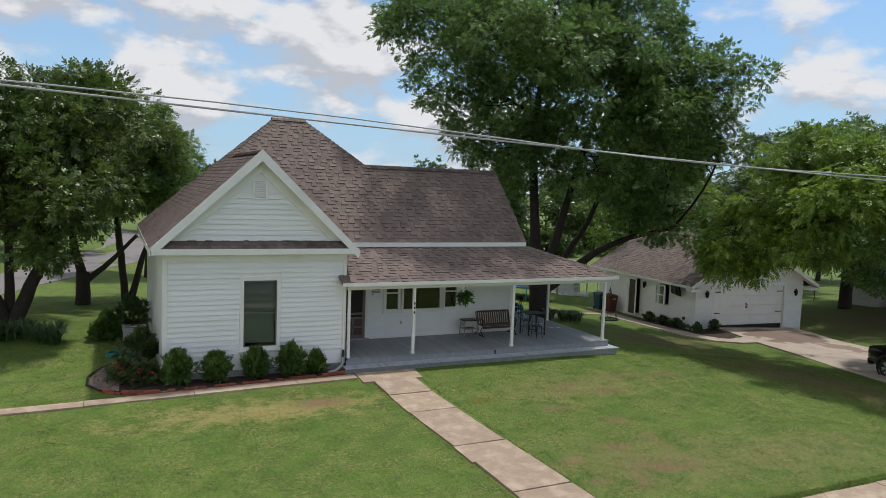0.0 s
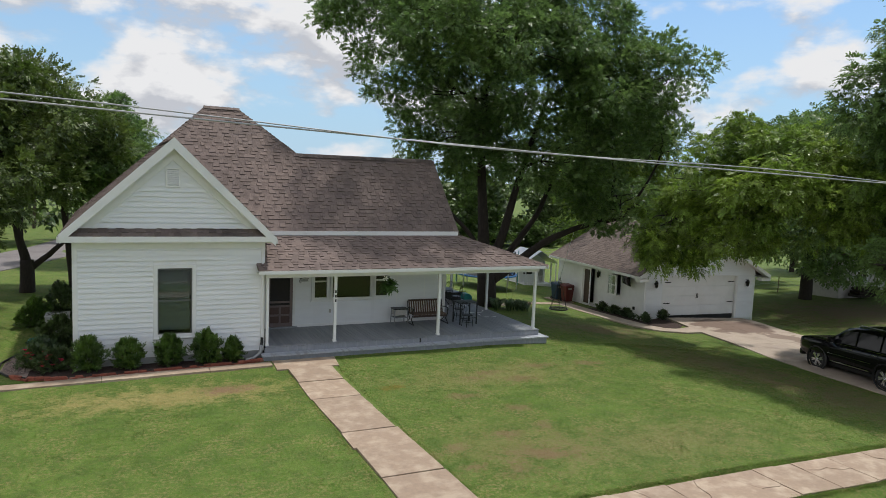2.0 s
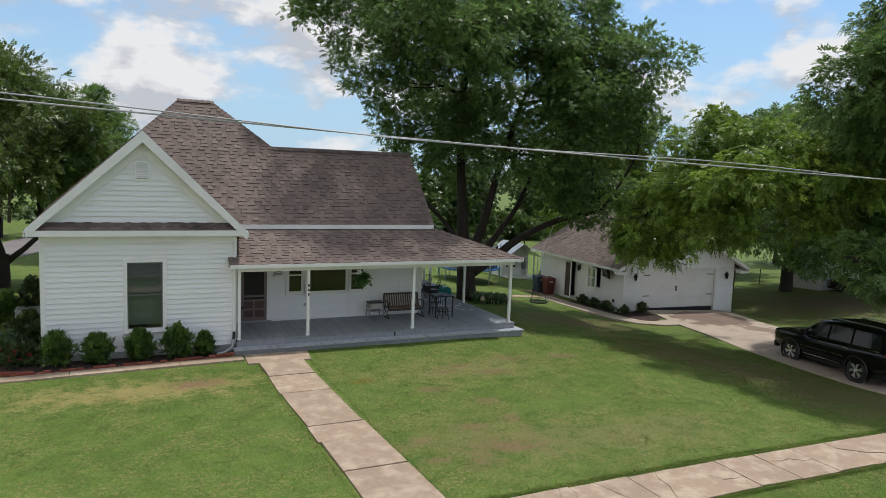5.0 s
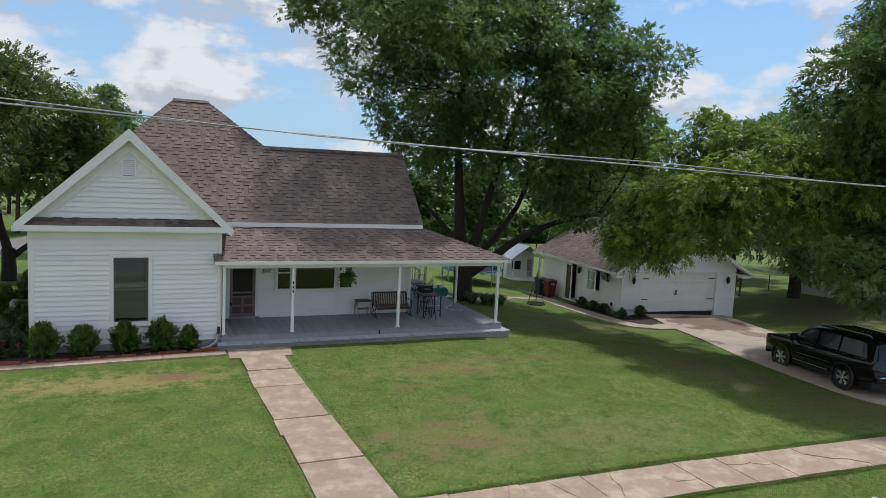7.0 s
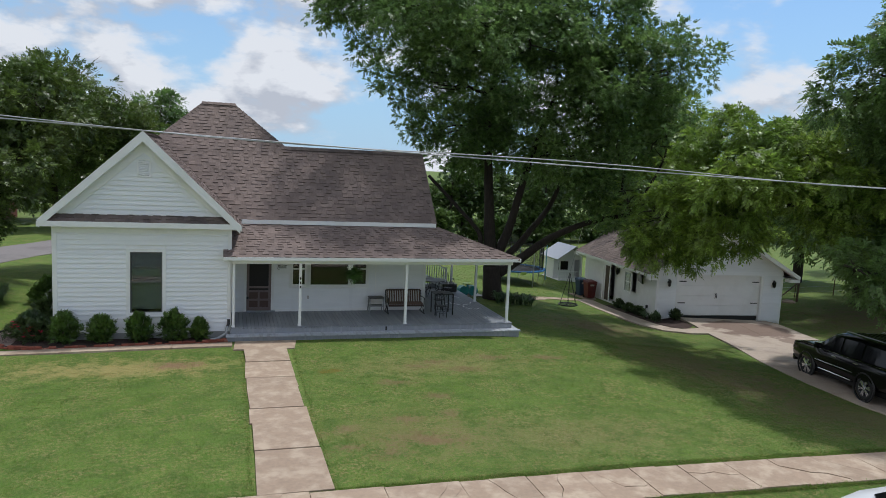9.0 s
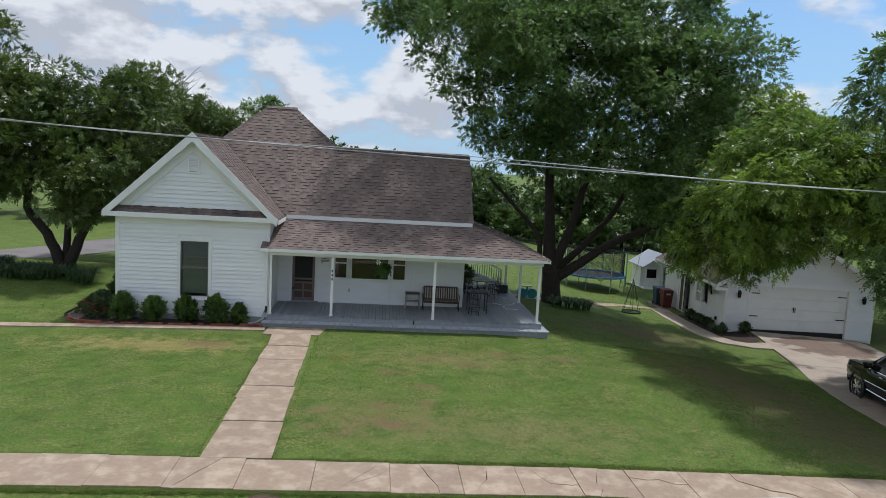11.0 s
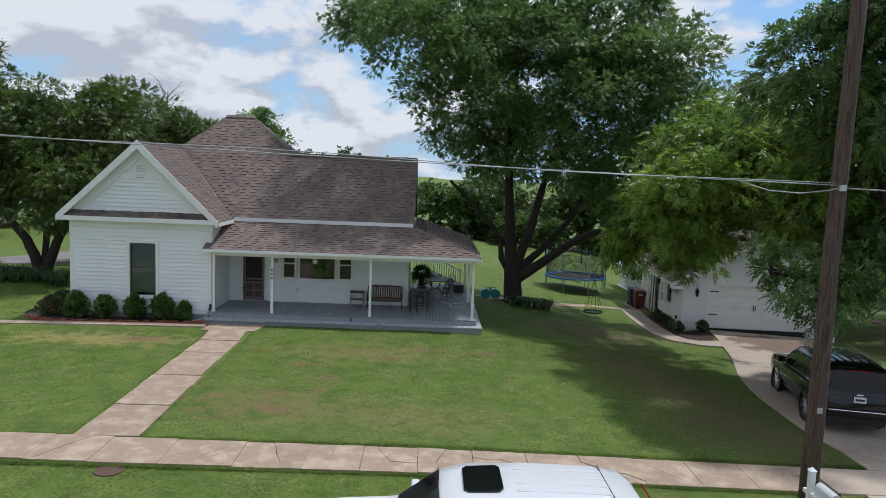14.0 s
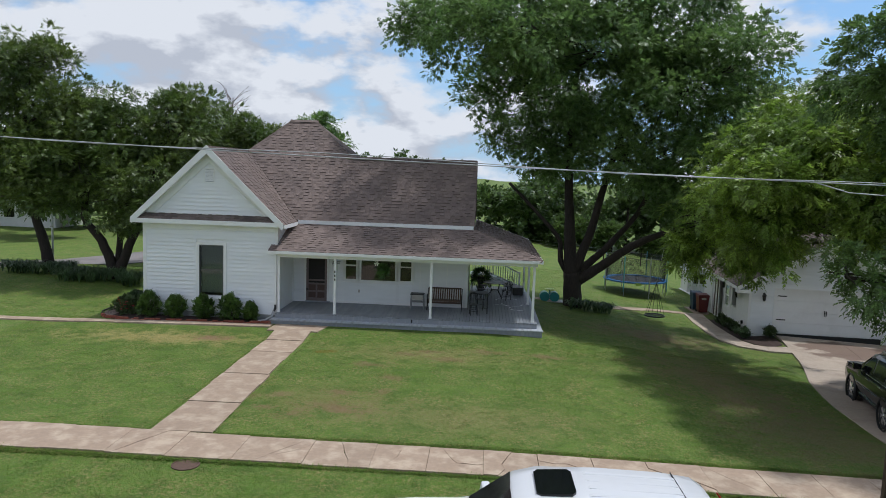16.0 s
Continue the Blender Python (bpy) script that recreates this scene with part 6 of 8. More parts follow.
# the tall pecan by the drive; its trunk stands outside the view
rx, ry = 34.2, 15.4
rz = ground_z(rx, ry)
tree("pecan_tree", (rx, ry, rz),
     [([(rx, ry, rz - 0.3), (rx, ry, rz + 2.5)], 0.5, 0.42),
      ([(rx, ry, rz + 2.3), (rx - 0.8, ry, rz + 6.0), (rx - 3.0, ry - 0.3, rz + 10), (rx - 4.6, ry - 0.4, rz + 12.5)], 0.26, 0.06),
      ([(rx, ry, rz + 2.4), (rx - 2.0, ry - 0.2, rz + 4.0), (rx - 4.6, ry - 0.4, rz + 5.0), (rx - 7.0, ry - 0.7, rz + 4.5), (rx - 9.2, ry - 0.8, rz + 4.7)], 0.19, 0.05),
      ([(rx, ry, rz + 2.3), (rx + 1.0, ry + 0.2, rz + 6.5), (rx + 1.5, ry + 0.5, rz + 13)], 0.32, 0.1)],
     [(27.2, 15.0, 10.2, 2.0, 2.0, 1.7), (26.1, 15.6, 9.7, 1.3, 1.3, 1.4), (28.6, 14.4, 12.4, 2.0, 2.0, 1.8), (30.6, 14.2, 10.4, 2.0, 2.0, 1.6), (28.0, 15.6, 8.1, 1.7, 1.8, 1.2), (31.0, 15.6, 7.8, 2.0, 2.0, 1.3), (30.2, 15.8, 12.8, 2.3, 2.5, 2.5), (32.2, 16.6, 12.4, 3.0, 3.0, 3.0), (29.8, 14.8, 8.8, 1.6, 1.8, 1.2), (33.0, 16.0, 9.2, 2.4, 2.4, 1.8), (36.5, 16.0, 10.0, 3.2, 3.2, 3.0), (34.0, 16.8, 16.2, 3.2, 3.2, 2.4),
      (26.4, 14.6, 3.7, 0.9, 0.9, 0.6), (25.0, 14.6, 4.0, 0.8, 0.8, 0.5), (28.0, 15.0, 4.4, 1.2, 1.1, 0.6), (30.0, 15.4, 5.0, 1.4, 1.3, 0.7)],
     3200, 13, 9, 0.13, 0.062, LEAF_PECAN, "tall pecan tree rising beside the drive", seed=23, clump_r=0.50, droop=0.5, spacing=0.05)

# the bright-leaved pecan whose low boughs hang over the drive
qx, qy = 39.6, 19.6
OVER_HIGH = [(23.4, 23.2, 5.0, 1.2, 1.4, 0.8), (24.6, 22.3, 6.5, 1.5, 1.6, 1.1), (24.3, 19.0, 6.2, 1.4, 1.6, 1.0), (25.5, 21.0, 7.7, 1.7, 1.8, 1.2), (27.0, 19.2, 7.5, 1.9, 1.9, 1.2), (27.6, 17.4, 6.4, 1.9, 1.9, 1.2), (27.2, 21.6, 6.4, 1.6, 1.6, 1.1),
             (29.4, 19.0, 6.6, 2.0, 2.0, 1.2), (31.0, 17.2, 6.2, 2.0, 2.0, 1.2), (32.8, 19.6, 6.8, 2.2, 2.2, 1.3), (35.6, 18.6, 7.8, 2.4, 2.4, 1.5), (38.5, 19.5, 8.2, 2.6, 2.6, 1.7), (25.0, 20.6, 4.9, 1.3, 1.4, 0.8), (28.6, 18.4, 5.2, 1.7, 1.7, 0.9)]
OVER_LOW = [(24.0, 23.8, 3.5, 0.9, 0.9, 0.7), (23.4, 24.0, 4.2, 0.8, 0.8, 0.6), (25.6, 23.7, 4.0, 1.0, 1.0, 0.6), (26.3, 25.0, 3.6, 0.9, 0.9, 0.6), (27.4, 26.2, 3.5, 0.8, 0.8, 0.5), (28.6, 23.6, 4.5, 1.0, 1.0, 0.5),
            (30.6, 18.0, 5.0, 1.4, 1.3, 0.7), (33.0, 18.8, 4.6, 1.5, 1.5, 0.8), (35.6, 19.6, 4.8, 1.6, 1.6, 0.9), (32.4, 16.4, 5.2, 1.6, 1.5, 0.9)]
qz = ground_z(qx, qy)
tree("pecan_tree", (qx, qy, qz),
     [([(qx, qy, qz - 0.3), (qx, qy, qz + 2.6)], 0.36, 0.31),
      ([(qx, qy, qz + 2.3), (qx - 3.0, qy - 0.3, qz + 4.8), (qx - 7.0, qy - 0.2, qz + 6.4), (qx - 11.0, qy + 0.4, qz + 7.4), (qx - 14.5, qy + 1.6, qz + 7.6)], 0.20, 0.05),
      ([(qx - 9.0, qy + 0.1, qz + 6.8), (qx - 11.5, qy + 1.8, qz + 6.2), (qx - 14.0, qy + 3.4, qz + 5.4), (qx - 15.6, qy + 4.0, qz + 5.0)], 0.10, 0.03),
      ([(qx, qy, qz + 2.3), (qx + 1.0, qy + 0.2, qz + 5.5), (qx + 2.5, qy + 0.5, qz + 9)], 0.32, 0.1)],
     OVER_HIGH + OVER_LOW,
     3000, 13, 9, 0.14, 0.060, LEAF_BRIGHT, "leafy pecan tree with bright green boughs over the drive", seed=29, clump_r=0.52, droop=0.6, spacing=0.05)

# dark pecans behind the drive and along the neighbour's yard
for i, (x, y, h, w, sd) in enumerate(((46.1, 33.8, 13.0, 10.0, 31), (55.0, 30.0, 13.0, 9.0, 32), (36.3, 44.5, 14.4, 6.0, 33), (52.5, 46.0, 13.2, 6.5, 34))):
    z = ground_z(x, y)
    r = random.Random(sd)
    lobes = [(x + r.uniform(-0.5, 0.5) * w, y + r.uniform(-0.45, 0.45) * w, z + h * (0.38 + 0.5 * k / 6) + r.uniform(-0.5, 0.5), w * r.uniform(0.38, 0.6), w * r.uniform(0.38, 0.55), h * r.uniform(0.13, 0.2)) for k in range(7)]
    if i == 0:
        lobes += [(x - 4.0, y - 3.0, z + 5.6, 3.0, 3.0, 1.6), (x + 3.0, y - 3.5, z + 5.6, 3.2, 3.0, 1.6), (x + 5.0, y + 1.0, z + 6.0, 3.0, 3.0, 1.8), (x - 1.0, y - 5.5, z + 6.2, 3.0, 2.6, 1.6), (x + 6.0, y - 5.0, z + 6.4, 3.0, 2.6, 1.6)]
    tree("pecan_tree", (x, y, z), [([(x, y, z - 0.3), (x + 0.05, y, z + 2.0), (x - 0.1, y, z + h * 0.35)], 0.45, 0.36), ([(x - 0.1, y, z + h * 0.3), (x - 0.2 * w, y, z + h * 0.55), (x - 0.3 * w, y, z + h * 0.75)], 0.3, 0.1), ([(x - 0.1, y, z + h * 0.3), (x + 0.15 * w, y, z + h * 0.55), (x + 0.2 * w, y, z + h * 0.8)], 0.28, 0.1)],
         lobes, 1700 if i == 0 else 900, 12, 7, 0.25, 0.10, (LEAF_PECAN, LEAF_OAK, LEAF_BRIGHT, LEAF_FAR)[i], ("large shade tree in a bare yard", "shade tree beside the neighbouring house", "light green tree behind the garage", "tall tree beyond the garage")[i], seed=sd, clump_r=0.9)

# trees along the side road
L_TREES = ((-3.9, 30.3, [([(-3.9, 30.3, 0.2), (-3.9, 30.3, 1.0)], 0.52, 0.42), ([(-4.0, 30.3, 0.8), (-4.6, 30.2, 2.4), (-5.4, 30.0, 3.6), (-5.2, 30.2, 6.0)], 0.30, 0.12), ([(-3.75, 30.3, 0.8), (-3.2, 30.3, 2.2), (-2.4, 30.4, 4.0), (-1.8, 30.5, 6.2)], 0.30, 0.12), ([(-3.9, 30.4, 0.9), (-3.9, 30.8, 3.2), (-4.0, 31.0, 6.0)], 0.20, 0.1)],
            [(-5.6, 29.8, 6.0, 2.4, 2.4, 1.7), (-2.6, 29.6, 5.7, 2.2, 2.4, 1.8), (-3.8, 30.8, 8.2, 2.6, 2.6, 1.7), (-1.3, 30.8, 8.2, 1.9, 2.2, 1.7), (-5.6, 31.2, 8.6, 2.2, 2.2, 1.6), (-3.0, 28.6, 4.4, 1.6, 1.5, 1.0), (-7.2, 29.4, 4.8, 1.6, 1.8, 1.3), (-1.3, 33.6, 8.9, 1.9, 2.0, 1.4)], LEAF_OAK, "dark leafy yard tree with a forked trunk", 51),
           (-8.2, 31.5, [([(-8.2, 31.5, 0.2), (-8.5, 31.5, 2.0), (-9.0, 31.4, 4.0), (-9.2, 31.4, 8.0)], 0.36, 0.14)],
            [(-9.5, 31.0, 7.0, 2.4, 2.4, 2.0), (-7.6, 31.6, 9.0, 2.2, 2.4, 1.9), (-10.0, 31.6, 10.4, 2.6, 2.6, 2.2), (-11.5, 31.0, 7.6, 2.2, 2.2, 1.8), (-8.6, 32.2, 11.8, 2.0, 2.0, 1.6), (-9.6, 30.4, 5.0, 2.0, 1.8, 1.2)], LEAF_OAK, "tall yard tree with a leaning trunk", 52),
           (-1.8, 38.8, [([(-1.8, 38.8, -0.2), (-1.8, 38.8, 1.6)], 0.36, 0.30), ([(-1.8, 38.8, 1.4), (-2.2, 38.8, 3.2), (-2.4, 38.8, 6.0)], 0.24, 0.1), ([(-1.75, 38.8, 1.1), (-0.6, 38.7, 2.1), (0.6, 38.7, 3.4)], 0.17, 0.08)],
            [(-2.6, 38.6, 7.0, 2.6, 2.6, 2.0), (-0.4, 38.6, 6.0, 2.2, 2.2, 1.8), (-2.6, 39.0, 8.9, 2.2, 2.2, 1.5), (0.9, 38.8, 7.6, 1.9, 2.0, 1.5), (-3.6, 38.0, 5.0, 1.8, 1.8, 1.3)], LEAF_OAK, "dark yard tree with a low side limb", 53),
           (0.1, 40.6, [([(0.1, 40.6, -0.2), (-0.1, 40.6, 2.2), (-0.3, 40.6, 4.0)], 0.20, 0.15), ([(0.35, 40.6, -0.2), (0.9, 40.6, 2.0), (1.6, 40.7, 4.2)], 0.20, 0.1)],
            [(0.2, 40.4, 6.2, 2.0, 2.0, 1.6), (2.0, 40.6, 6.0, 1.8, 1.8, 1.4), (0.0, 41.0, 7.8, 1.8, 1.8, 1.3)], LEAF_PECAN, "slender twin-trunk tree beside the road", 54),
           (1.6, 50.0, [([(1.6, 50.0, -0.5), (1.7, 50.0, 5.0), (1.9, 50.4, 9.0)], 0.28, 0.07), ([(1.7, 50.0, 4.6), (3.2, 50.5, 7.7)], 0.14, 0.05)],
            [(1.4, 50.0, 6.0, 2.4, 2.4, 1.9), (2.6, 50.4, 6.0, 1.6, 1.8, 1.3), (1.9, 50.6, 9.3, 1.3, 1.4, 1.2), (3.3, 50.6, 7.8, 1.1, 1.2, 1.0)], LEAF_PECAN, "round tree beyond the house roof", 55))
for x, y, limbs, lobes, lm, lab, sd in L_TREES:
    tree("yard_tree", gpt(x, y), limbs, lobes, 170 * len(lobes), 12, 7, 0.13, 0.075, lm, lab, seed=sd, clump_r=0.5, droop=0.25, group="trees along the side road")

# bare dead twigs above the far crown
m = Mesh()
r = random.Random(5)
m.tube([(-1.6, 40.2, 3.0), (-1.4, 40.2, 8.6), (-1.3, 40.3, 10.8)], [0.08, 0.05, 0.03], 6)
for k in range(16):
    a = Vector((-1.4, 40.25, 9.2 + k * 0.1))
    b = a + Vector((r.uniform(-1.2, 1.2), r.uniform(-0.4, 0.4), r.uniform(0.5, 1.6)))
    m.tube(limb_path(a, b, k, n=4), [0.025, 0.02, 0.016, 0.012, 0.006], 4)
alone("dead_tree", m, DEADTWIG, "bare grey dead treetop with thin twigs", "tree")


def far_woods(name, spots, seed, label, leaf=LEAF_FAR, size=0.55, per=26):
    """A far belt of woodland: many crowns of loose leaves on thin trunks, one uncountable mass."""
    g = np.random.default_rng(seed)
    out = []
    m = Mesh()
    for x, y, h, w in spots:
        z = ground_z(x, y)
        lobes = [(x + g.uniform(-0.5, 0.5) * w, y + g.uniform(-0.4, 0.4) * w, z + h * g.uniform(0.3, 0.86), w * g.uniform(0.3, 0.5), w * g.uniform(0.3, 0.5), h * g.uniform(0.12, 0.2)) for _ in range(6)]
        c, d = crown_points(g, lobes, 90, hollow=0.4)
        idx = np.repeat(np.arange(90), per)
        off = g.normal(0, 0.5, (len(idx), 3)) * w * 0.12
        out.append(sprays(g, c[idx] + off, d[idx] + g.normal(0, 0.5, (len(idx), 3)), 2, size, size * 0.55, 0.2, 0.3))
        m.tube([(x, y, z - 0.4), (x + 0.2, y, z + h * 0.6)], [0.035 * w, 0.015 * w], 6)
    ob = alone(name, quads_mesh(name, np.concatenate(out), leaf), leaf, label, "woods", kind="stuff")
    alone("tree_trunks", m, BARK, "trunks in the far belt of trees", "woods", kind="stuff")
    return ob


g0 = random.Random(91)
far_woods("far_woods", [(x + g0.uniform(-2, 2), y + g0.uniform(-4, 4), h * g0.uniform(0.8, 1.15), w) for x, y, h, w in
                        [(-6 + 5.5 * i, 84 + (i % 3) * 4, 8.2 if i < 4 else 6.4, 6.0) for i in range(6)] + [(17 + 4.5 * i, 76 + (i % 3) * 4 + i * 0.8, 6.3 if i < 3 else 9.0 + (i % 4), 6.5) for i in range(18)] + [(18 + 3.2 * i, 73 + (i % 2) * 2 + i * 0.7, 3.2, 3.6) for i in range(20)]], 71, "belt of green trees beyond the back field")
far_woods("far_woods", [(x, y, h, w) for x, y, h, w in [(-34 + 5 * i + g0.uniform(-1, 1), 62 + (i % 2) * 6, 9.0 + (i % 3) * 1.5, 6.0) for i in range(7)] + [(-48, 44, 12, 8), (-40, 50, 11, 7), (-22, 52, 10, 6)]], 72, "trees across the side road")
far_woods("far_woods", [(66 + 6 * i + g0.uniform(-1, 1), 52 - 3 * i + g0.uniform(-2, 2), 13, 8) for i in range(6)], 73, "trees behind the neighbouring yards")

# ---- planting ----
def hanging_basket(x, y, ztop, zpot):
    h = thing("hanging_basket", (x, y, zpot), "hanging basket of green trailing plant with a white pinwheel", "plant")
    part("pot", Mesh().lathe((x, y, zpot), [(0.07, 0), (0.13, 0.08), (0.15, 0.17), (0.14, 0.18)], 14), POT, h)
    for a in (0, 2.1, 4.2):
        part("chain", Mesh().tube([(x + 0.14 * math.cos(a), y + 0.14 * math.sin(a), zpot + 0.18), (x, y, ztop)], 0.005, 4), BLACK, h)
    g = np.random.default_rng(12)
    n = 150
    d = unit(g.normal(0, 1, (n, 3)) + np.array([0, 0, 0.25]))
    o = np.array([x, y, zpot + 0.24]) + d * np.array([0.16, 0.16, 0.14]) * g.random((n, 1))
    part("foliage", quads_mesh("foliage", sprays(g, o, d - np.array([0, 0, 0.3]), 5, 0.13, 0.045, 0.05, 1.0), LEAF_FERN), LEAF_FERN, h)
    for k in range(6):
        a = k * math.pi / 3
        part("petal", Mesh().add([(x - 0.22, y - 0.25, zpot + 0.50), (x - 0.22 + 0.09 * math.cos(a - 0.25), y - 0.26, zpot + 0.50 + 0.09 * math.sin(a - 0.25)), (x - 0.22 + 0.11 * math.cos(a), y - 0.25, zpot + 0.50 + 0.11 * math.sin(a)), (x - 0.22 + 0.09 * math.cos(a + 0.25), y - 0.24, zpot + 0.50 + 0.09 * math.sin(a + 0.25))], ((0, 1, 2, 3),)), WHITEPETAL, h)


hanging_basket(10.97, 23.40, 2.80, 2.22)


def shrub(x, y, z, h, w, seed, label="clipped green boxwood shrub in the mulch bed", mat_=None, n=520, group="foundation shrubs", name="shrub", leaf=0.075):
    """A rounded leafy shrub: short stems and a dense coat of small leaves with an uneven outline and a few stray shoots."""
    h, w = h * 0.92, w * 0.86
    s = thing(name, (x, y, z), label, "shrub", group)
    r = random.Random(seed)
    m = Mesh()
    for k in range(7):
        a = r.uniform(0, 6.28)
        m.tube([(x, y, z - 0.03), (x + 0.3 * w * math.cos(a) * 0.5, y + 0.3 * w * math.sin(a) * 0.5, z + h * 0.35), (x + 0.36 * w * math.cos(a), y + 0.36 * w * math.sin(a), z + h * r.uniform(0.6, 0.85))], [0.018, 0.012, 0.006], 5)
    part("stem_cluster", m, BARK, s, kind="stuff")
    g = np.random.default_rng(seed)
    c = []
    while len(c) < n:
        t = g.random()
        rad = w * 0.54 * max(0.12, 1 - abs(2 * t - 0.92) ** 2.6) ** 0.5 * (0.80 + 0.20 * min(1, t * 6))
        a = g.random() * 6.283
        rr = rad * (0.55 + 0.45 * g.random() ** 0.4) * (0.84 + 0.75 * noise.noise((math.cos(a) * 2.1 + seed, math.sin(a) * 2.1, t * 3.4)))
        c.append((x + rr * math.cos(a), y + rr * math.sin(a), z + 0.04 + t * h * (0.97 + 0.32 * noise.noise((math.cos(a) * 1.6, math.sin(a) * 1.6 + seed, 2)))))
    c = np.array(c)
    for k in range(5):   # stray shoots above the outline
        a, q = r.uniform(0, 6.28), r.uniform(0, 0.25) * w
        stray = np.array([[x + q * math.cos(a), y + q * math.sin(a), z + h * (0.92 + 0.045 * j)] for j in range(r.randint(2, 5))])
        c = np.concatenate([c, stray])
    d = c - np.array([x, y, z + h * 0.3])
    part("foliage", quads_mesh("foliage", sprays(g, c, d + g.normal(0, 0.25, d.shape) + np.array([0, 0, 0.35]), 7, leaf, leaf * 0.55, 0.035, 0.1, d * 0.6 + np.array([0, 0, 0.5]) + g.normal(0, 0.4, d.shape)), mat_ or LEAF_SHRUB), mat_ or LEAF_SHRUB, s)
    return s


for i, (x, h, w) in enumerate(((1.26, 0.98, 0.90), (2.38, 0.84, 0.80), (3.58, 0.92, 0.86), (4.70, 0.98, 0.86), (5.52, 0.62, 0.54))):
    shrub(x, 23.12 if i < 4 else 23.2, ground_z(x, 23.2) + 0.04, h, w, 100 + i)

# bushes round the cooling unit at the corner
shrub(0.30, 25.9, ground_z(0.3, 25.9), 1.15, 1.1, 121, "loose dark green bush beside the cooling unit", LEAF_ROSE, 700, "corner bushes", leaf=0.09)
shrub(0.15, 30.6, ground_z(0.1, 30.6), 1.5, 1.3, 122, "dark green bush against the side wall", LEAF_ROSE, 700, "corner bushes", leaf=0.1)
shrub(-0.7, 29.6, ground_z(-0.7, 29.6), 1.0, 1.1, 123, "loose green bush beside the cooling unit", LEAF_SHRUB, 600, "corner bushes", leaf=0.09)
shrub(-0.05, 24.7, ground_z(0, 24.7), 0.7, 0.9, 124, "low grey-green bush in the corner bed", LEAF_LILY, 420, "corner bushes", leaf=0.08)


def rose_bush(x, y, seed):
    z = ground_z(x, y)
    s = shrub(x, y, z, 0.62, 1.15, seed, "low rose bush with red blooms", LEAF_ROSE, 420, "rose bushes", "rose_bush", 0.07)
    r = random.Random(seed)
    for k in range(9):
        a, t = r.uniform(3.3, 6.1), r.uniform(0.35, 0.95)
        cx, cy, cz = x + 0.5 * math.cos(a) * (1 - 0.4 * t), y + 0.5 * math.sin(a) * (1 - 0.4 * t), z + 0.62 * t
        m = Mesh()
        for j in range(7):
            b = j * 0.9
            d = Vector((math.cos(b), math.sin(b), 0.5))
            m.add([(cx, cy, cz), tuple(Vector((cx, cy, cz)) + d * 0.05 + Vector((0.02, 0, 0.02))), tuple(Vector((cx, cy, cz)) + d * 0.075), tuple(Vector((cx, cy, cz)) + d * 0.05 - Vector((0.02, 0, -0.02)))], ((0, 1, 2, 3),))
        part("bloom", m, ROSE, s, "red rose bloom")


rose_bush(0.35, 23.5, 131)
rose_bush(-0.15, 24.0, 132)


def strap_plants(name, spots, seed, label, h=0.5):
    """Clumps of long arching leaves, one bed of them."""
    g = np.random.default_rng(seed)
    out = []
    for x, y in spots:
        z = ground_z(x, y)
        for k in range(26):
            a = g.random() * 6.283
            w = np.array([math.cos(a), math.sin(a), 0])
            s = np.array([-math.sin(a), math.cos(a), 0]) * 0.016
            L = h * g.uniform(0.7, 1.25)
            p = [np.array([x, y, z - 0.01]) + w * L * f[0] + np.array([0, 0, L * f[1]]) for f in ((0.0, 0), (0.18, 0.62), (0.48, 0.92), (0.85, 0.72))]
            for (q0, q1), (k0, k1) in zip(zip(p, p[1:]), ((0.8, 1.2), (1.2, 0.9), (0.9, 0.15))):
                out.append(np.stack([q0 - s * k0, q0 + s * k0, q1 + s * k1, q1 - s * k1]))
    return alone(name, quads_mesh(name, np.array(out), LEAF_LILY), LEAF_LILY, label, "plants", kind="stuff")


r = random.Random(8)
strap_plants("lily_bed", [(-4.2 + r.uniform(-1.9, 2.0), 29.3 + r.uniform(-0.7, 0.5)) for _ in range(70)], 201, "bed of arching strap-leaved lilies under the forked tree", 0.6)
strap_plants("lily_bed", [(-8.4 + r.uniform(-2.0, 1.9), 30.7 + r.uniform(-0.6, 0.5)) for _ in range(60)], 202, "bed of strap-leaved lilies round the leaning tree", 0.6)
strap_plants("lily_bed", [(20.4 + r.uniform(-1.0, 1.4), 31.3 + r.uniform(-0.5, 0.5)) for _ in range(30)], 203, "pale strap-leaved lilies at the foot of the pecan", 0.5)
strap_plants("border_plants", [(27.68 + 0.03 * k + r.uniform(-0.15, 0.15), 29.5 + 0.27 * k) for k in range(17)], 204, "row of dark strap-leaved border plants along the garage", 0.34)
shrub(28.95, 29.0, ground_z(28.95, 29.0), 0.45, 0.5, 141, "small tufted green shrub by the garage door", LEAF_ROSE, 170, "garage shrubs", leaf=0.08)
shrub(27.75, 29.0, ground_z(27.75, 29.0), 0.40, 0.5, 142, "small tufted green shrub at the garage corner", LEAF_LILY, 150, "garage shrubs", leaf=0.08)
for i, yy in enumerate((30.6, 31.8, 33.0)):
    shrub(27.75 + (yy - 30) * 0.07, yy, ground_z(27.75, yy), 0.42, 0.6, 143 + i, "low dark green shrub beside the garage wall", LEAF_ROSE, 170, "garage shrubs", leaf=0.08)
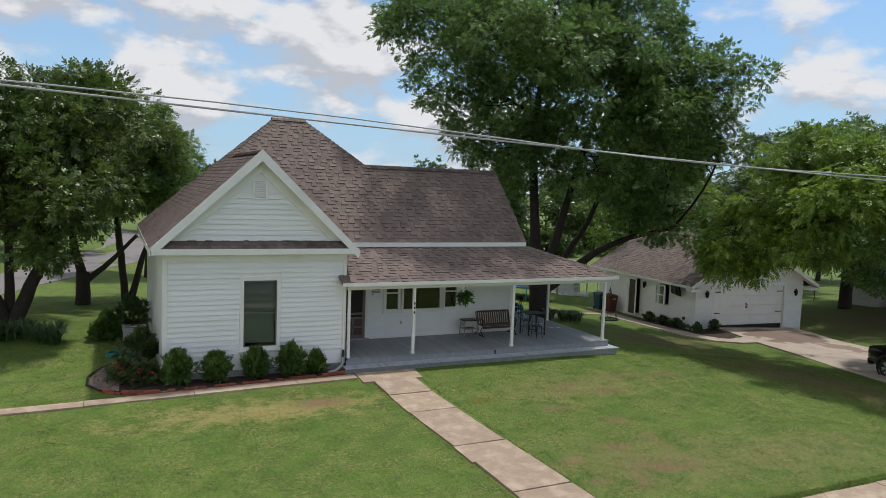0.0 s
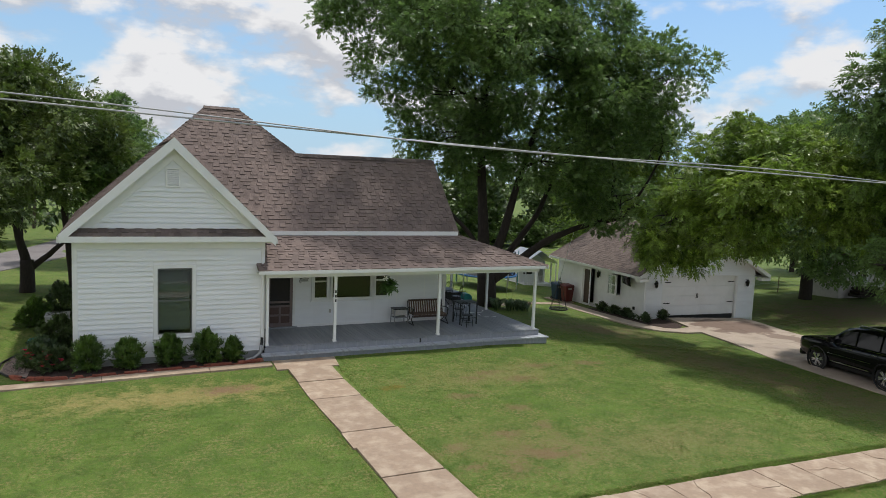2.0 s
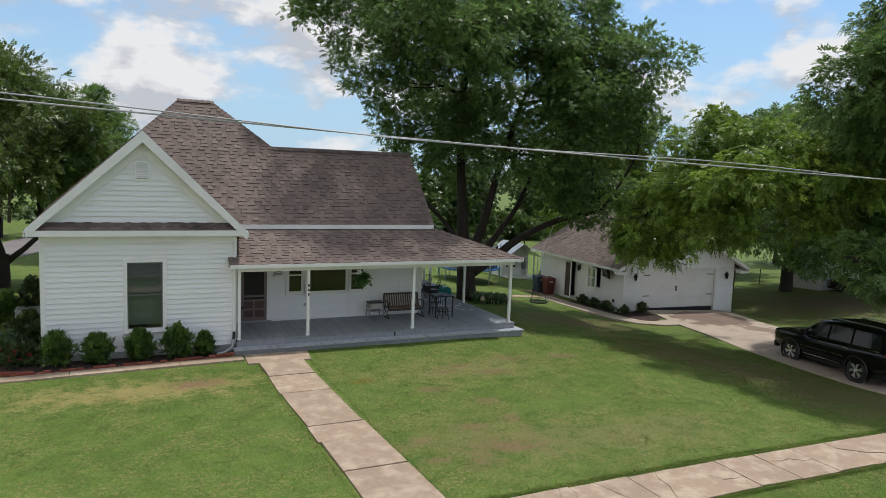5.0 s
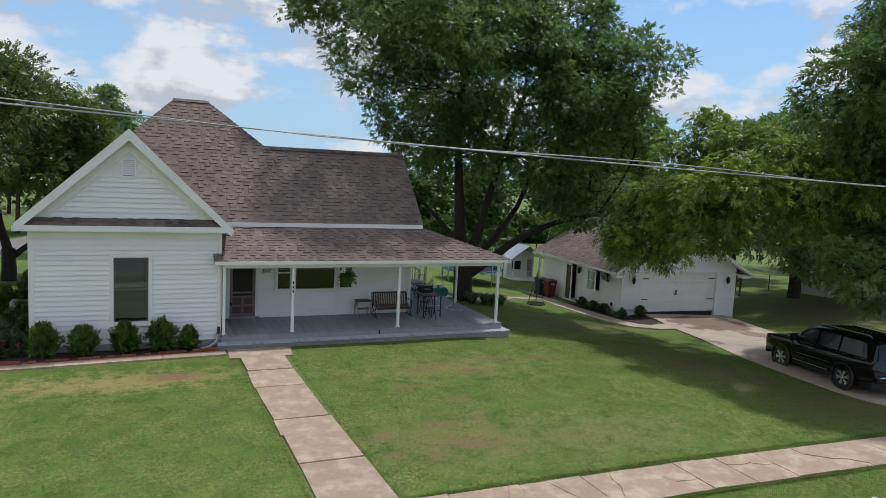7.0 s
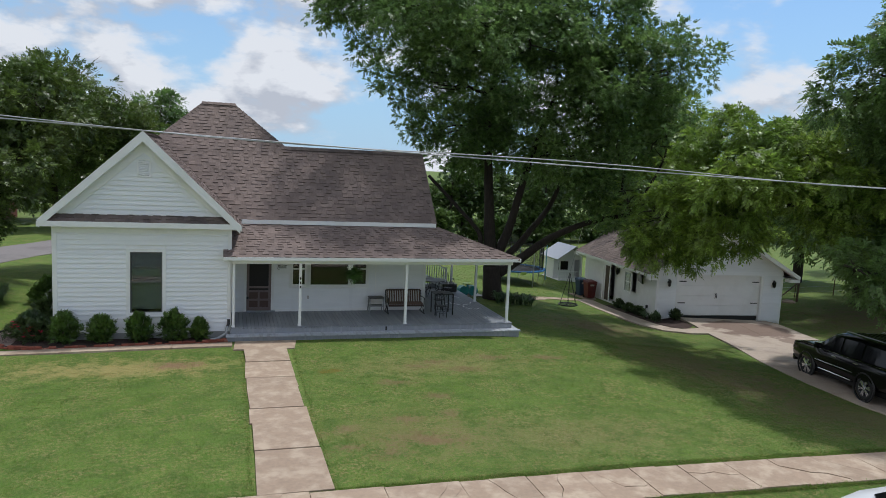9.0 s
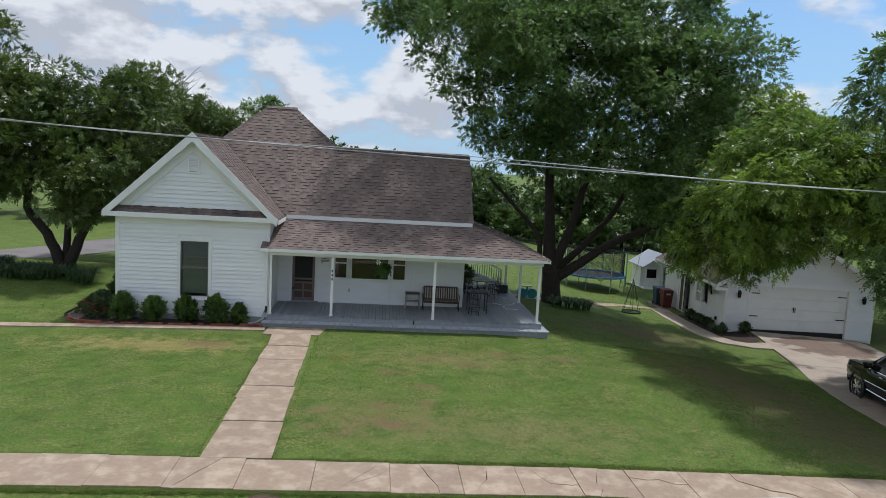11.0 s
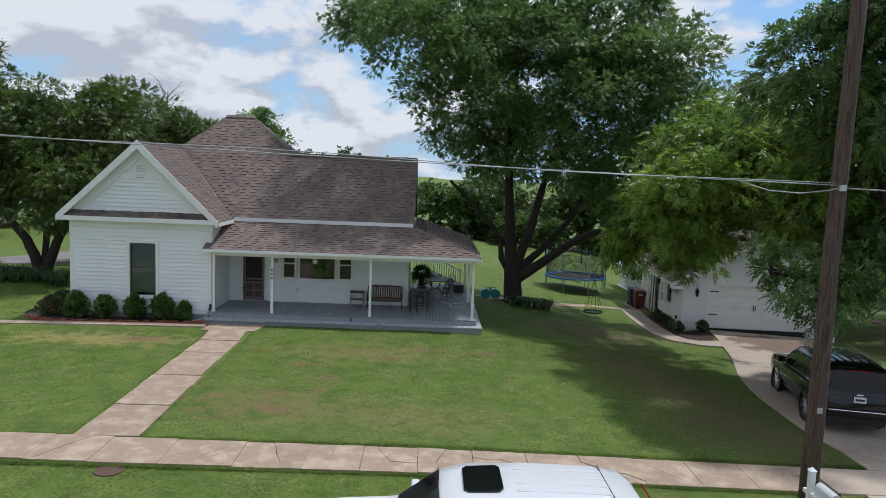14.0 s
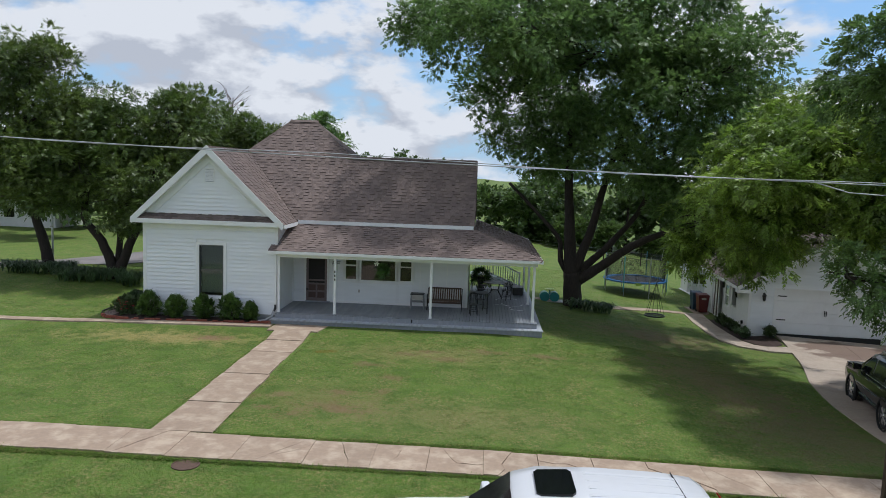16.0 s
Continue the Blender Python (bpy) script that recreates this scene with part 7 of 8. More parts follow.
# fern pot on the side porch
fp = thing("potted_fern", (15.0, 30.6, DECKZ), "large potted green fern on a stand", "plant")
part("pot", Mesh().lathe((15.0, 30.6, DECKZ + 0.5), [(0.14, 0), (0.2, 0.2), (0.22, 0.26)], 14), POT, fp)
part("stand", Mesh().lathe((15.0, 30.6, DECKZ + 0.003), [(0.16, 0), (0.12, 0.25), (0.15, 0.495)], 10), BLACK, fp)
g = np.random.default_rng(5)
d = unit(g.normal(0, 1, (160, 3)) + np.array([0, 0, 0.3]))
part("fronds", quads_mesh("fronds", sprays(g, np.array([15.0, 30.6, DECKZ + 0.85]) + d * 0.2, d, 9, 0.14, 0.05, 0.07, 1.2), LEAF_FERN), LEAF_FERN, fp)
hanging = (16.6, 31.9)

# ---- corner of the house: cooling unit ----
ac = thing("cooling_unit", (0.20, 27.6, 0.0), "grey metal air-conditioning unit beside the wall", "air conditioner")
z = ground_z(0.2, 27.6)
part("pad", Mesh().box(-0.25, 27.15, z - 0.1, 0.62, 28.05, z + 0.06), CONC, ac)
part("cabinet", Mesh().box(-0.18, 27.22, z + 0.062, 0.55, 27.98, z + 0.92), GREYMETAL, ac, bevel=0.02)
part("top_plate", Mesh().box(-0.20, 27.20, z + 0.922, 0.57, 28.0, z + 0.97), GREYMETAL, ac, bevel=0.015)
for i in range(9):
    zz = z + 0.14 + i * 0.085
    part("louvre", Mesh().box(-0.15, 27.205, zz, 0.52, 27.218, zz + 0.05), SASH, ac)
part("fan_grille", Mesh().ring((0.185, 27.6, z + 0.975), 0.30, 0.012, 24, 5).ring((0.185, 27.6, z + 0.975), 0.18, 0.012, 20, 5), BLACK, ac)
hose = thing("garden_hose", (-0.45, 27.2, 0.0), "coiled teal garden hose on the ground", "hose")
z = ground_z(-0.4, 27.2)
for i in range(4):
    part("coil", Mesh().ring((-0.45, 27.25, z + 0.03 + 0.035 * i), 0.28 - 0.02 * i, 0.017, 24, 6), TEAL, hose)

# ---- back yard ----
def trampoline(x, y):
    z = ground_z(x, y)
    t = thing("trampoline", (x, y, z), "round trampoline with blue pad and black safety net", "trampoline")
    R, H, T = 2.05, 0.95, 2.65
    part("frame", Mesh().ring((x, y, z + H - 0.04), R, 0.03, 40, 6), STEEL, t)
    part("mat", Mesh().lathe((x, y, z + H - 0.05), [(1.75, 0), (1.75, 0.02)], 36), NETTING, t)
    m = Mesh()
    n = 40
    for i in range(n):
        a = 2 * math.pi * i / n
        for rr, zz in ((1.72, -0.02), (1.74, 0.03), (2.08, 0.03), (2.10, -0.03)):
            m.v.append((x + rr * math.cos(a), y + rr * math.sin(a), z + H + zz))
    for i in range(n):
        for j in range(3):
            a, b = i * 4 + j, ((i + 1) % n) * 4 + j
            m.f.append((a, a + 1, b + 1, b))
    part("pad", m, TRAMPBLUE, t, "blue edge pad")
    for i in range(8):
        a = 2 * math.pi * (i + 0.3) / 8
        cx, cy = x + R * math.cos(a), y + R * math.sin(a)
        part("leg", Mesh().tube([(cx, cy, z + H - 0.05), (cx, cy, z - 0.02)], 0.028, 6), STEEL, t)
        part("net_pole", Mesh().tube([(cx * 1.0 + 0.06 * math.cos(a), cy + 0.06 * math.sin(a), z + 0.3), (cx + 0.06 * math.cos(a), cy + 0.06 * math.sin(a), z + T)], 0.033, 6), TURQ if i % 2 else STEEL, t, "foam-covered net pole")
    strands = Mesh()
    for k in range(34):
        zz = z + H + 0.05 + k * (T - H - 0.2) / 33
        strands.ring((x, y, zz), 1.92, 0.0065, 44, 3)
    for i in range(170):
        a = 2 * math.pi * i / 170
        strands.tube([(x + 1.92 * math.cos(a), y + 1.92 * math.sin(a), z + H), (x + 1.92 * math.cos(a), y + 1.92 * math.sin(a), z + T - 0.14)], 0.0065, 3, False)
    part("net", strands, NETTING, t, "black safety netting", kind="stuff")
    part("net_hem", Mesh().ring((x, y, z + T - 0.15), 1.93, 0.015, 40, 4), BLACK, t)
    part("step_pad", Mesh().box(x - 0.4, y - 2.14, z + H - 0.16, x - 0.05, y - 2.08, z + H + 0.0), LIME, t, "bright green flap")


trampoline(25.3, 42.4)

sw = thing("saucer_swing", (24.15, 31.9, ground_z(24.15, 31.9)), "round black saucer swing on ropes from a limb", "swing")
zr = ground_z(24.15, 31.9) + 0.28
part("hoop", Mesh().ring((24.15, 31.9, zr), 0.5, 0.035, 32, 8), BLACK, sw)
m = Mesh()
for k in range(-4, 5):
    c = k * 0.11
    e = math.sqrt(0.25 - c * c)
    m.tube([(24.15 - e, 31.9 + c, zr), (24.15 + e, 31.9 + c, zr)], 0.008, 4).tube([(24.15 + c, 31.9 - e, zr), (24.15 + c, 31.9 + e, zr)], 0.008, 4)
part("web", m, BLACK, sw, kind="stuff")
for k in range(6):
    a = k * math.pi / 3
    part("rope", Mesh().tube([(24.15 + 0.5 * math.cos(a), 31.9 + 0.5 * math.sin(a), zr), (24.15, 31.9, zr + 1.75)], 0.011, 4), BLACK, sw)
part("hanger", Mesh().tube([(24.15, 31.9, zr + 1.75), (24.3, 31.1, 3.7)], 0.012, 4), STEEL, sw)


def wheelie_bin(x, y, mat_, label):
    z = ground_z(x, y) + 0.06
    b = thing("wheelie_bin", (x, y, z - 0.02), label, "bin", "wheeled bins")
    m = Mesh().hexa([(x - 0.24, y - 0.26, z + 0.05), (x + 0.24, y - 0.26, z + 0.05), (x + 0.24, y + 0.24, z + 0.05), (x - 0.24, y + 0.24, z + 0.05), (x - 0.31, y - 0.34, z + 1.0), (x + 0.31, y - 0.34, z + 1.0), (x + 0.31, y + 0.32, z + 1.0), (x - 0.31, y + 0.32, z + 1.0)])
    part("body", m, mat_, b, bevel=0.02)
    part("lid", Mesh().hexa([(x - 0.33, y - 0.36, z + 1.004), (x + 0.33, y - 0.36, z + 1.004), (x + 0.33, y + 0.36, z + 1.004), (x - 0.33, y + 0.36, z + 1.004), (x - 0.28, y - 0.30, z + 1.09), (x + 0.28, y - 0.30, z + 1.09), (x + 0.30, y + 0.34, z + 1.12), (x - 0.30, y + 0.34, z + 1.12)]), mat_, b, bevel=0.015)
    part("handle", Mesh().tube([(x - 0.28, y + 0.40, z + 0.98), (x + 0.28, y + 0.40, z + 0.98)], 0.02, 6), mat_, b)
    for sx in (-1, 1):
        part("wheel", Mesh().ring((x + sx * 0.24, y + 0.26, z + 0.10), 0.08, 0.035, 16, 6, (1, 0, 0)), RUBBER, b)
    part("mark", Mesh().box(x - 0.14, y - 0.345, z + 0.80, x + 0.12, y - 0.328, z + 0.90), SIGNGREY, b, "pale printed bar")


part_pad = Mesh().box(27.55, 36.2, ground_z(27.9, 37) - 0.15, 28.6, 38.6, ground_z(27.9, 37) + 0.04)
alone("bin_pad", part_pad, CONC, "pale concrete pad under the bins", "pavement", kind="structure")
wheelie_bin(28.05, 36.75, BINRED, "maroon wheeled bin against the garage wall")
wheelie_bin(28.0, 37.75, BINBLUE, "blue wheeled bin against the garage wall")

toy = thing("toy_rocker", (18.75, 33.1, ground_z(18.7, 33.1)), "teal and lime plastic picnic toy on the grass", "toy")
z = ground_z(18.7, 33.1)
for sx in (-0.26, 0.26):
    part("drum", Mesh().tube([(18.75 + sx, 32.85, z + 0.27), (18.75 + sx, 33.35, z + 0.27)], 0.26, 18), TEAL, toy, "teal drum end")
part("tray", Mesh().box(18.50, 32.95, z + 0.60, 19.0, 33.3, z + 0.66), LIME, toy, "lime tray", bevel=0.02)
part("stem", Mesh().box(18.72, 33.05, z + 0.40, 18.80, 33.2, z + 0.60), TEAL, toy)
part("mat", Mesh().box(18.3, 32.7, z + 0.0, 19.5, 33.5, z + 0.025), SIGNGREY, toy)

ph = thing("playhouse", (30.3, 43.6, ground_z(30.3, 43.6)), "white wooden playhouse with railed porch and metal roof", "playhouse")
z = ground_z(30.3, 43.6)
part("floor", Mesh().box(29.1, 42.2, z - 0.1, 31.6, 45.0, z + 0.14), WHITE, ph)
m = Mesh()
wall_with_holes(m, "y", 43.2, 29.2, 31.5, z + 0.142, z + 1.75, [(30.9, 31.35, z + 0.142, z + 1.5), (29.6, 30.4, z + 0.75, z + 1.4)], 0.08)
m.prism([(29.2, 43.2, z + 1.75), (31.5, 43.2, z + 1.75), (30.35, 43.2, z + 2.5)], (0, 0.08, 0))
part("front_wall", m, WHITE, ph)
for x0_ in (29.2, 31.42):
    part("side_wall", Mesh().box(x0_, 43.282, z + 0.142, x0_ + 0.08, 44.9, z + 1.75), WHITE, ph)
part("back_wall", Mesh().box(29.28, 44.82, z + 0.142, 31.42, 44.9, z + 1.75), DARKROOM, ph)
for sx in (-1, 1):
    part("roof_sheet", Mesh().hexa([(30.35, 42.0, z + 2.62), (30.35 + sx * 1.45, 42.0, z + 1.66), (30.35 + sx * 1.45, 45.1, z + 1.66), (30.35, 45.1, z + 2.62), (30.35, 42.0, z + 2.66), (30.35 + sx * 1.47, 42.0, z + 1.70), (30.35 + sx * 1.47, 45.1, z + 1.70), (30.35, 45.1, z + 2.66)]), STEEL, ph, "bright metal roof sheet")
    part("porch_post", Mesh().box(30.35 + sx * 1.1 - 0.04, 42.26, z + 0.142, 30.35 + sx * 1.1 + 0.04, 42.34, z + 1.78), WHITE, ph)
for i in range(8):
    part("baluster", Mesh().box(29.32 + i * 0.17, 42.28, z + 0.144, 29.37 + i * 0.17, 42.32, z + 0.70), WHITE, ph)
part("rail", Mesh().box(29.2, 42.26, z + 0.70, 30.75, 42.34, z + 0.76), WHITE, ph)

PH_MOVE = (0.4, 2.1)
ph.location.x += PH_MOVE[0]
ph.location.y += PH_MOVE[1]
ph.location.z += ground_z(30.7, 45.7) - z

# wall screen by the garage corner
tv = thing("outdoor_screen", (27.6, 30.5, 0.9), "black flat outdoor screen on a swing bracket", "screen")
part("panel", Mesh().hexa([(27.62, 29.95, 0.78), (27.70, 29.93, 0.78), (28.00, 31.05, 0.80), (27.92, 31.07, 0.80), (27.52, 29.97, 1.32), (27.60, 29.95, 1.32), (27.92, 31.05, 1.34), (27.84, 31.07, 1.34)]), CARBLACK, tv, bevel=0.01)
part("bracket", Mesh().beam((28.04, 30.6, 1.02), (27.78, 30.5, 1.05), 0.05, 0.05), BLACK, tv)
with_garage(tv)
with_garage(alone("wall_valve", Mesh().box(GL - 0.09, 29.95, -0.52, GL - 0.004, 30.05, -0.36), BLACK, "small black wall tap box", "tap"))

# ---- fences and far things ----
def wire_fence(pts, n_wires, h, label, mat_=RUST, r=0.04):
    f = thing("wire_fence", (*pts[0], ground_z(*pts[0])), label, "fence")
    for a, b in zip(pts, pts[1:]):
        k = max(1, int(math.dist(a, b) / 3.4))
        for i in range(k):
            x, y = a[0] + (b[0] - a[0]) * i / k, a[1] + (b[1] - a[1]) * i / k
            z = ground_z(x, y)
            part("post", Mesh().tube([(x, y, z - 0.2), (x + 0.02, y, z + h + 0.1)], r, 6), mat_, f)
        for j in range(n_wires):
            zz = h * (j + 1) / n_wires
            part("strand", Mesh().tube([(a[0] + (b[0] - a[0]) * i / 6, a[1] + (b[1] - a[1]) * i / 6, ground_z(a[0] + (b[0] - a[0]) * i / 6, a[1] + (b[1] - a[1]) * i / 6) + zz) for i in range(7)], 0.008, 4), STEEL, f)


wire_fence([(12.0, 62.0), (38.0, 66.0), (62.0, 68.0)], 4, 1.2, "rusty posts and wire along the back field", BARK, 0.07)
wire_fence([(37.0, 36.0), (44.0, 37.0), (56.0, 39.0)], 3, 1.1, "low wire fence between the yards", RUST, 0.035)
fg = thing("fence_brace", (42.5, 35.2, ground_z(42.5, 35.2)), "weathered timber corner post with a slanting brace", "fence post")
z = ground_z(42.5, 35.2)
part("post", Mesh().tube([(42.5, 35.2, z - 0.3), (42.55, 35.2, z + 1.7)], 0.07, 8), POLEWOOD, fg)
part("brace", Mesh().beam((40.9, 35.2, z + 0.15), (42.45, 35.2, z + 1.25), 0.06, 0.06), POLEWOOD, fg)
part("stone", Mesh().lathe((41.6, 34.9, z - 0.02), [(0.4, 0), (0.45, 0.1), (0.25, 0.2)], 9), GRAVEL, fg)

nh = thing("neighbour_house", (57.0, 38.0, -1.5), "white neighbouring house half hidden by trees", "house")
z = ground_z(53, 35)
m = Mesh()
wall_with_holes(m, "y", 34.6, 52.2, 64.0, z - 0.3, z + 2.9, [(54.0, 55.1, z + 1.1, z + 2.4), (57.8, 58.7, z + 0.1, z + 2.2)], 0.15)
part("front_wall", m, SHADED_WHITE, nh)
part("side_wall", Mesh().box(52.2, 34.752, z - 0.3, 52.35, 37.0, z + 2.9), SHADED_WHITE, nh)
part("back_wall", Mesh().box(52.2, 37.002, z - 0.3, 64.0, 37.15, z + 2.9).box(63.85, 34.752, z - 0.3, 64.0, 37.0, z + 2.9), SHADED_WHITE, nh)
part("roof", Mesh().prism([(51.6, 33.9, z + 2.85), (51.6, 37.8, z + 2.85), (51.6, 35.85, z + 4.2)], (13.0, 0, 0)), SHINGLE_G, nh, "dark shingle roof")
w = part("window", frame_boxes(Mesh(), 53.9, 55.2, z + 1.0, z + 2.5, 34.54, 34.598, 0.1).box(54.52, 34.56, z + 1.1, 54.58, 34.59, z + 2.4).box(54.0, 34.56, z + 1.72, 55.1, 34.59, z + 1.78), WHITE, nh, "white small-paned window")
part("pane", Mesh().box(54.0, 34.66, z + 1.1, 55.1, 34.664, z + 2.4), CARGLASS, w)
part("door", Mesh().box(57.8, 34.66, z + 0.1, 58.7, 34.70, z + 2.2), DARKWOOD, nh)
part("porch_rail", Mesh().beam((58.5, 33.4, z + 1.2), (61.5, 32.4, z + 0.3), 0.08, 0.25), WHITE, nh)
wp = thing("log_pile", (54.2, 34.0, z), "dark heap of stacked firewood against the wall", "log pile")
r = random.Random(4)
for i in range(26):
    row = i // 9
    x = 52.9 + (i % 9) * 0.26 + row * 0.13
    part("log", Mesh().tube([(x, 33.5, z + 0.14 + row * 0.23), (x + r.uniform(-0.05, 0.05), 34.3, z + 0.14 + row * 0.23)], r.uniform(0.10, 0.13), 7), BARK, wp)
for ob_ in (nh, wp):
    ob_.location.x -= 3.2
    ob_.location.y -= 1.2
    ob_.location.z += 0.25
# small pole across the side lawn
sp_ = thing("steel_pole", gpt(-8.6, 32.4), "thin grey steel pole beside the tree", "pole")
z = ground_z(-8.6, 32.4)
part("shaft", Mesh().tube([(-8.6, 32.4, z - 0.1), (-8.6, 32.4, z + 5.2)], 0.06, 8), STEEL, sp_)
part("sign", Mesh().box(-8.68, 32.32, z + 2.3, -8.52, 32.335, z + 2.36), SIGNGREY, sp_)
# houses over the side road
for x, y, w_, lab, mt in ((-30.0, 60.0, 9.0, "low pale house across the side road", WHITE), (-16.0, 66.0, 7.0, "small reddish shed across the side road", BINRED)):
    z = ground_z(x, y)
    hh = thing("far_house", (x, y, z), lab, "house", "houses across the road")
    part("walls", Mesh().box(x - w_ / 2, y, z - 0.2, x + w_ / 2, y + 6, z + 2.6), mt, hh)
    part("roof", Mesh().prism([(x - w_ / 2 - 0.4, y - 0.5, z + 2.6), (x - w_ / 2 - 0.4, y + 6.5, z + 2.6), (x - w_ / 2 - 0.4, y + 3, z + 4.3)], (w_ + 0.8, 0, 0)), SHINGLE_G, hh)
    for k in range(3):
        xx = x - w_ / 2 + w_ * (k + 0.5) / 3
        part("window", Mesh().box(xx - 0.5, y - 0.03, z + 0.9, xx + 0.5, y - 0.004, z + 2.0), CARGLASS, hh)

# ---- beds, paving and other pieces ----
def slab_poly(m, poly, lift, thick=0.12, inset=0.0):
    """A slab over a ground polygon with its top a little above the ground."""
    c = Vector((sum(p[0] for p in poly) / len(poly), sum(p[1] for p in poly) / len(poly)))
    pts = [Vector(p).lerp(c, inset / max(0.1, (Vector(p) - c).length)) for p in poly]
    n = len(pts)
    top = [(p.x, p.y, ground_z(p.x, p.y) + lift) for p in pts]
    edge = [(p.x + (p.x - c.x) * 0.004, p.y + (p.y - c.y) * 0.004, z - 0.012) for p, (_, _, z) in zip(pts, top)]
    bot = [(p.x, p.y, z - thick) for p, (_, _, z) in zip(pts, top)]
    m.add(top + edge + bot, [tuple(range(n))] + [(i, n + i, n + (i + 1) % n, (i + 1) % n) for i in range(n)] + [(n + i, 2 * n + i, 2 * n + (i + 1) % n, n + (i + 1) % n) for i in range(n)])
    return m


def paving(name, label, polys, material, lift=0.03, tilt=0.008, gap=0.012, category="pavement"):
    """Slabs that are parts of one path."""
    p0 = polys[0][0]
    root = thing(name, (*p0, ground_z(*p0)), label, category, kind="structure")
    r = random.Random(len(polys))
    for poly in polys:
        part("slab", slab_poly(Mesh(), poly, lift + r.uniform(-tilt, tilt), inset=gap), material, root)
    return root


def shatter(poly, r, k):
    """Cracks: the piece is cut k times by slanting lines."""
    pieces = [poly]
    for _ in range(k):
        pieces.sort(key=lambda q: -abs(sum(a[0] * b[1] - b[0] * a[1] for a, b in zip(q, q[1:] + q[:1]))))
        q = pieces.pop(0)
        c = Vector((sum(p[0] for p in q) / len(q) + r.uniform(-0.25, 0.25), sum(p[1] for p in q) / len(q) + r.uniform(-0.2, 0.2)))
        an = r.uniform(0, math.pi)
        nrm = Vector((math.cos(an), math.sin(an)))
        side = [(Vector(p) - c).dot(nrm) for p in q]
        n = len(q)
        cut = [i for i in range(n) if side[i] * side[(i + 1) % n] < 0]
        if len(cut) != 2:
            pieces.append(q)
            continue
        i, j = cut
        ends = [Vector(q[e]).lerp(Vector(q[(e + 1) % n]), side[e] / (side[e] - side[(e + 1) % n])) for e in cut]
        along = [ends[0].lerp(ends[1], f + r.uniform(-0.08, 0.08)) + nrm * r.uniform(-0.09, 0.09) for f in (0.25, 0.5, 0.75)]
        crack = [tuple(p) for p in [ends[0]] + along + [ends[1]]]
        pieces += [q[i + 1:j + 1] + crack[::-1], q[j + 1:] + q[:i + 1] + crack]
    return pieces


r = random.Random(17)
# sidewalk
def near_edge(x):
    return np.interp(x, [4.0, 13.0], [9.56, 9.42])


def far_edge(x):
    return np.interp(x, [4.0, 13.0], [11.04, 10.80])


polys, x = [], -40.0
while x < 24.2:
    k = r.choice((1.4, 1.5, 1.5, 1.6)) if x < 12 else 1.25
    brk = r.choice((0, 0, 0, 1)) if x < 9 else r.choice((0, 1, 1, 2, 3)) if x < 21.5 else r.choice((0, 1, 1))
    w0, w1 = near_edge(x) + r.uniform(-0.02, 0.02), far_edge(x) + r.uniform(-0.015, 0.015)
    polys += shatter([(x, w0), (min(x + k, 24.3), w0), (min(x + k, 24.3), w1), (x, w1)], r, brk)
    x += k
paving("sidewalk", "tan concrete sidewalk slabs, cracked and stained", polys, CONC, 0.035, 0.010, 0.010)
polys, x = [], 24.4
while x < 70:
    polys.append([(x, 9.42), (x + 1.7, 9.42), (x + 1.7, 10.80), (x, 10.80)])
    x += 1.7
paving("sidewalk", "grey concrete sidewalk slabs across the drive", polys, CONC_D, 0.032, 0.004, 0.008)
# front walk
polys, y = [], 10.99
xl = lambda y: 7.12 - 0.012 * (y - 11)
for k in (2.2, 1.75, 1.05, 1.75, 1.0, 1.7, 1.68):
    yy = min(y + k, 21.68)
    polys.append([(xl(y) + r.uniform(-0.04, 0.04), y), (xl(y) + 1.47 + r.uniform(-0.05, 0.04), y + 0.02), (xl(yy) + 1.47 + r.uniform(-0.05, 0.04), yy), (xl(yy) + r.uniform(-0.04, 0.04), yy)])
    y = yy
polys.append([(6.66, 21.72), (8.70, 21.74), (8.86, 22.86), (6.72, 22.86)])
paving("front_walk", "tan concrete front walk in uneven slabs", polys, CONC, 0.04, 0.012, 0.012)
# narrow strip before the bed
polys, x = [], -40.0
while x < 6.6:
    k = r.uniform(2.2, 3.2)
    a, b = x, min(6.64, x + k)
    fy = lambda q: float(np.interp(q, [-40, 1.3, 3.8, 6.6], [21.75, 21.85, 22.02, 22.2]))
    polys.append([(a, fy(a)), (b, fy(b)), (b, fy(b) + 0.5), (a, fy(a) + 0.5)])
    x += k
paving("garden_path", "narrow pale concrete strip in front of the bed", polys, CONC, 0.055, 0.006, 0.01)
# drive
L, R = [], []
for i in range(17):
    k = 6 * i / 16
    j = min(int(k), 5)
    L.append(tuple(Vector(DRIVE_L[j]).lerp(Vector(DRIVE_L[j + 1]), k - j)))
    R.append(tuple(Vector(DRIVE_R[j]).lerp(Vector(DRIVE_R[j + 1]), k - j)))
polys = []
for i in range(len(L) - 1):
    a = [Vector(L[i]).lerp(Vector(R[i]), t) for t in (0, 0.5, 1)]
    b = [Vector(L[i + 1]).lerp(Vector(R[i + 1]), t) for t in (0, 0.5, 1)]
    for j in (0, 1):
        polys.append([tuple(b[j]), tuple(b[j + 1]), tuple(a[j + 1]), tuple(a[j])])
paving("drive", "stained concrete drive leading to the garage", polys, CONC_D, 0.03, 0.003, 0.006, "drive")
paving("drive_apron", "grey concrete apron between sidewalk and street", [[(24.5, 6.1), (28.0, 6.1), (27.9, 9.39), (25.0, 9.39)], [(28.0, 6.1), (32.0, 6.1), (31.4, 9.39), (27.9, 9.39)]], CONC_D, 0.03, 0.003, 0.006, "drive")
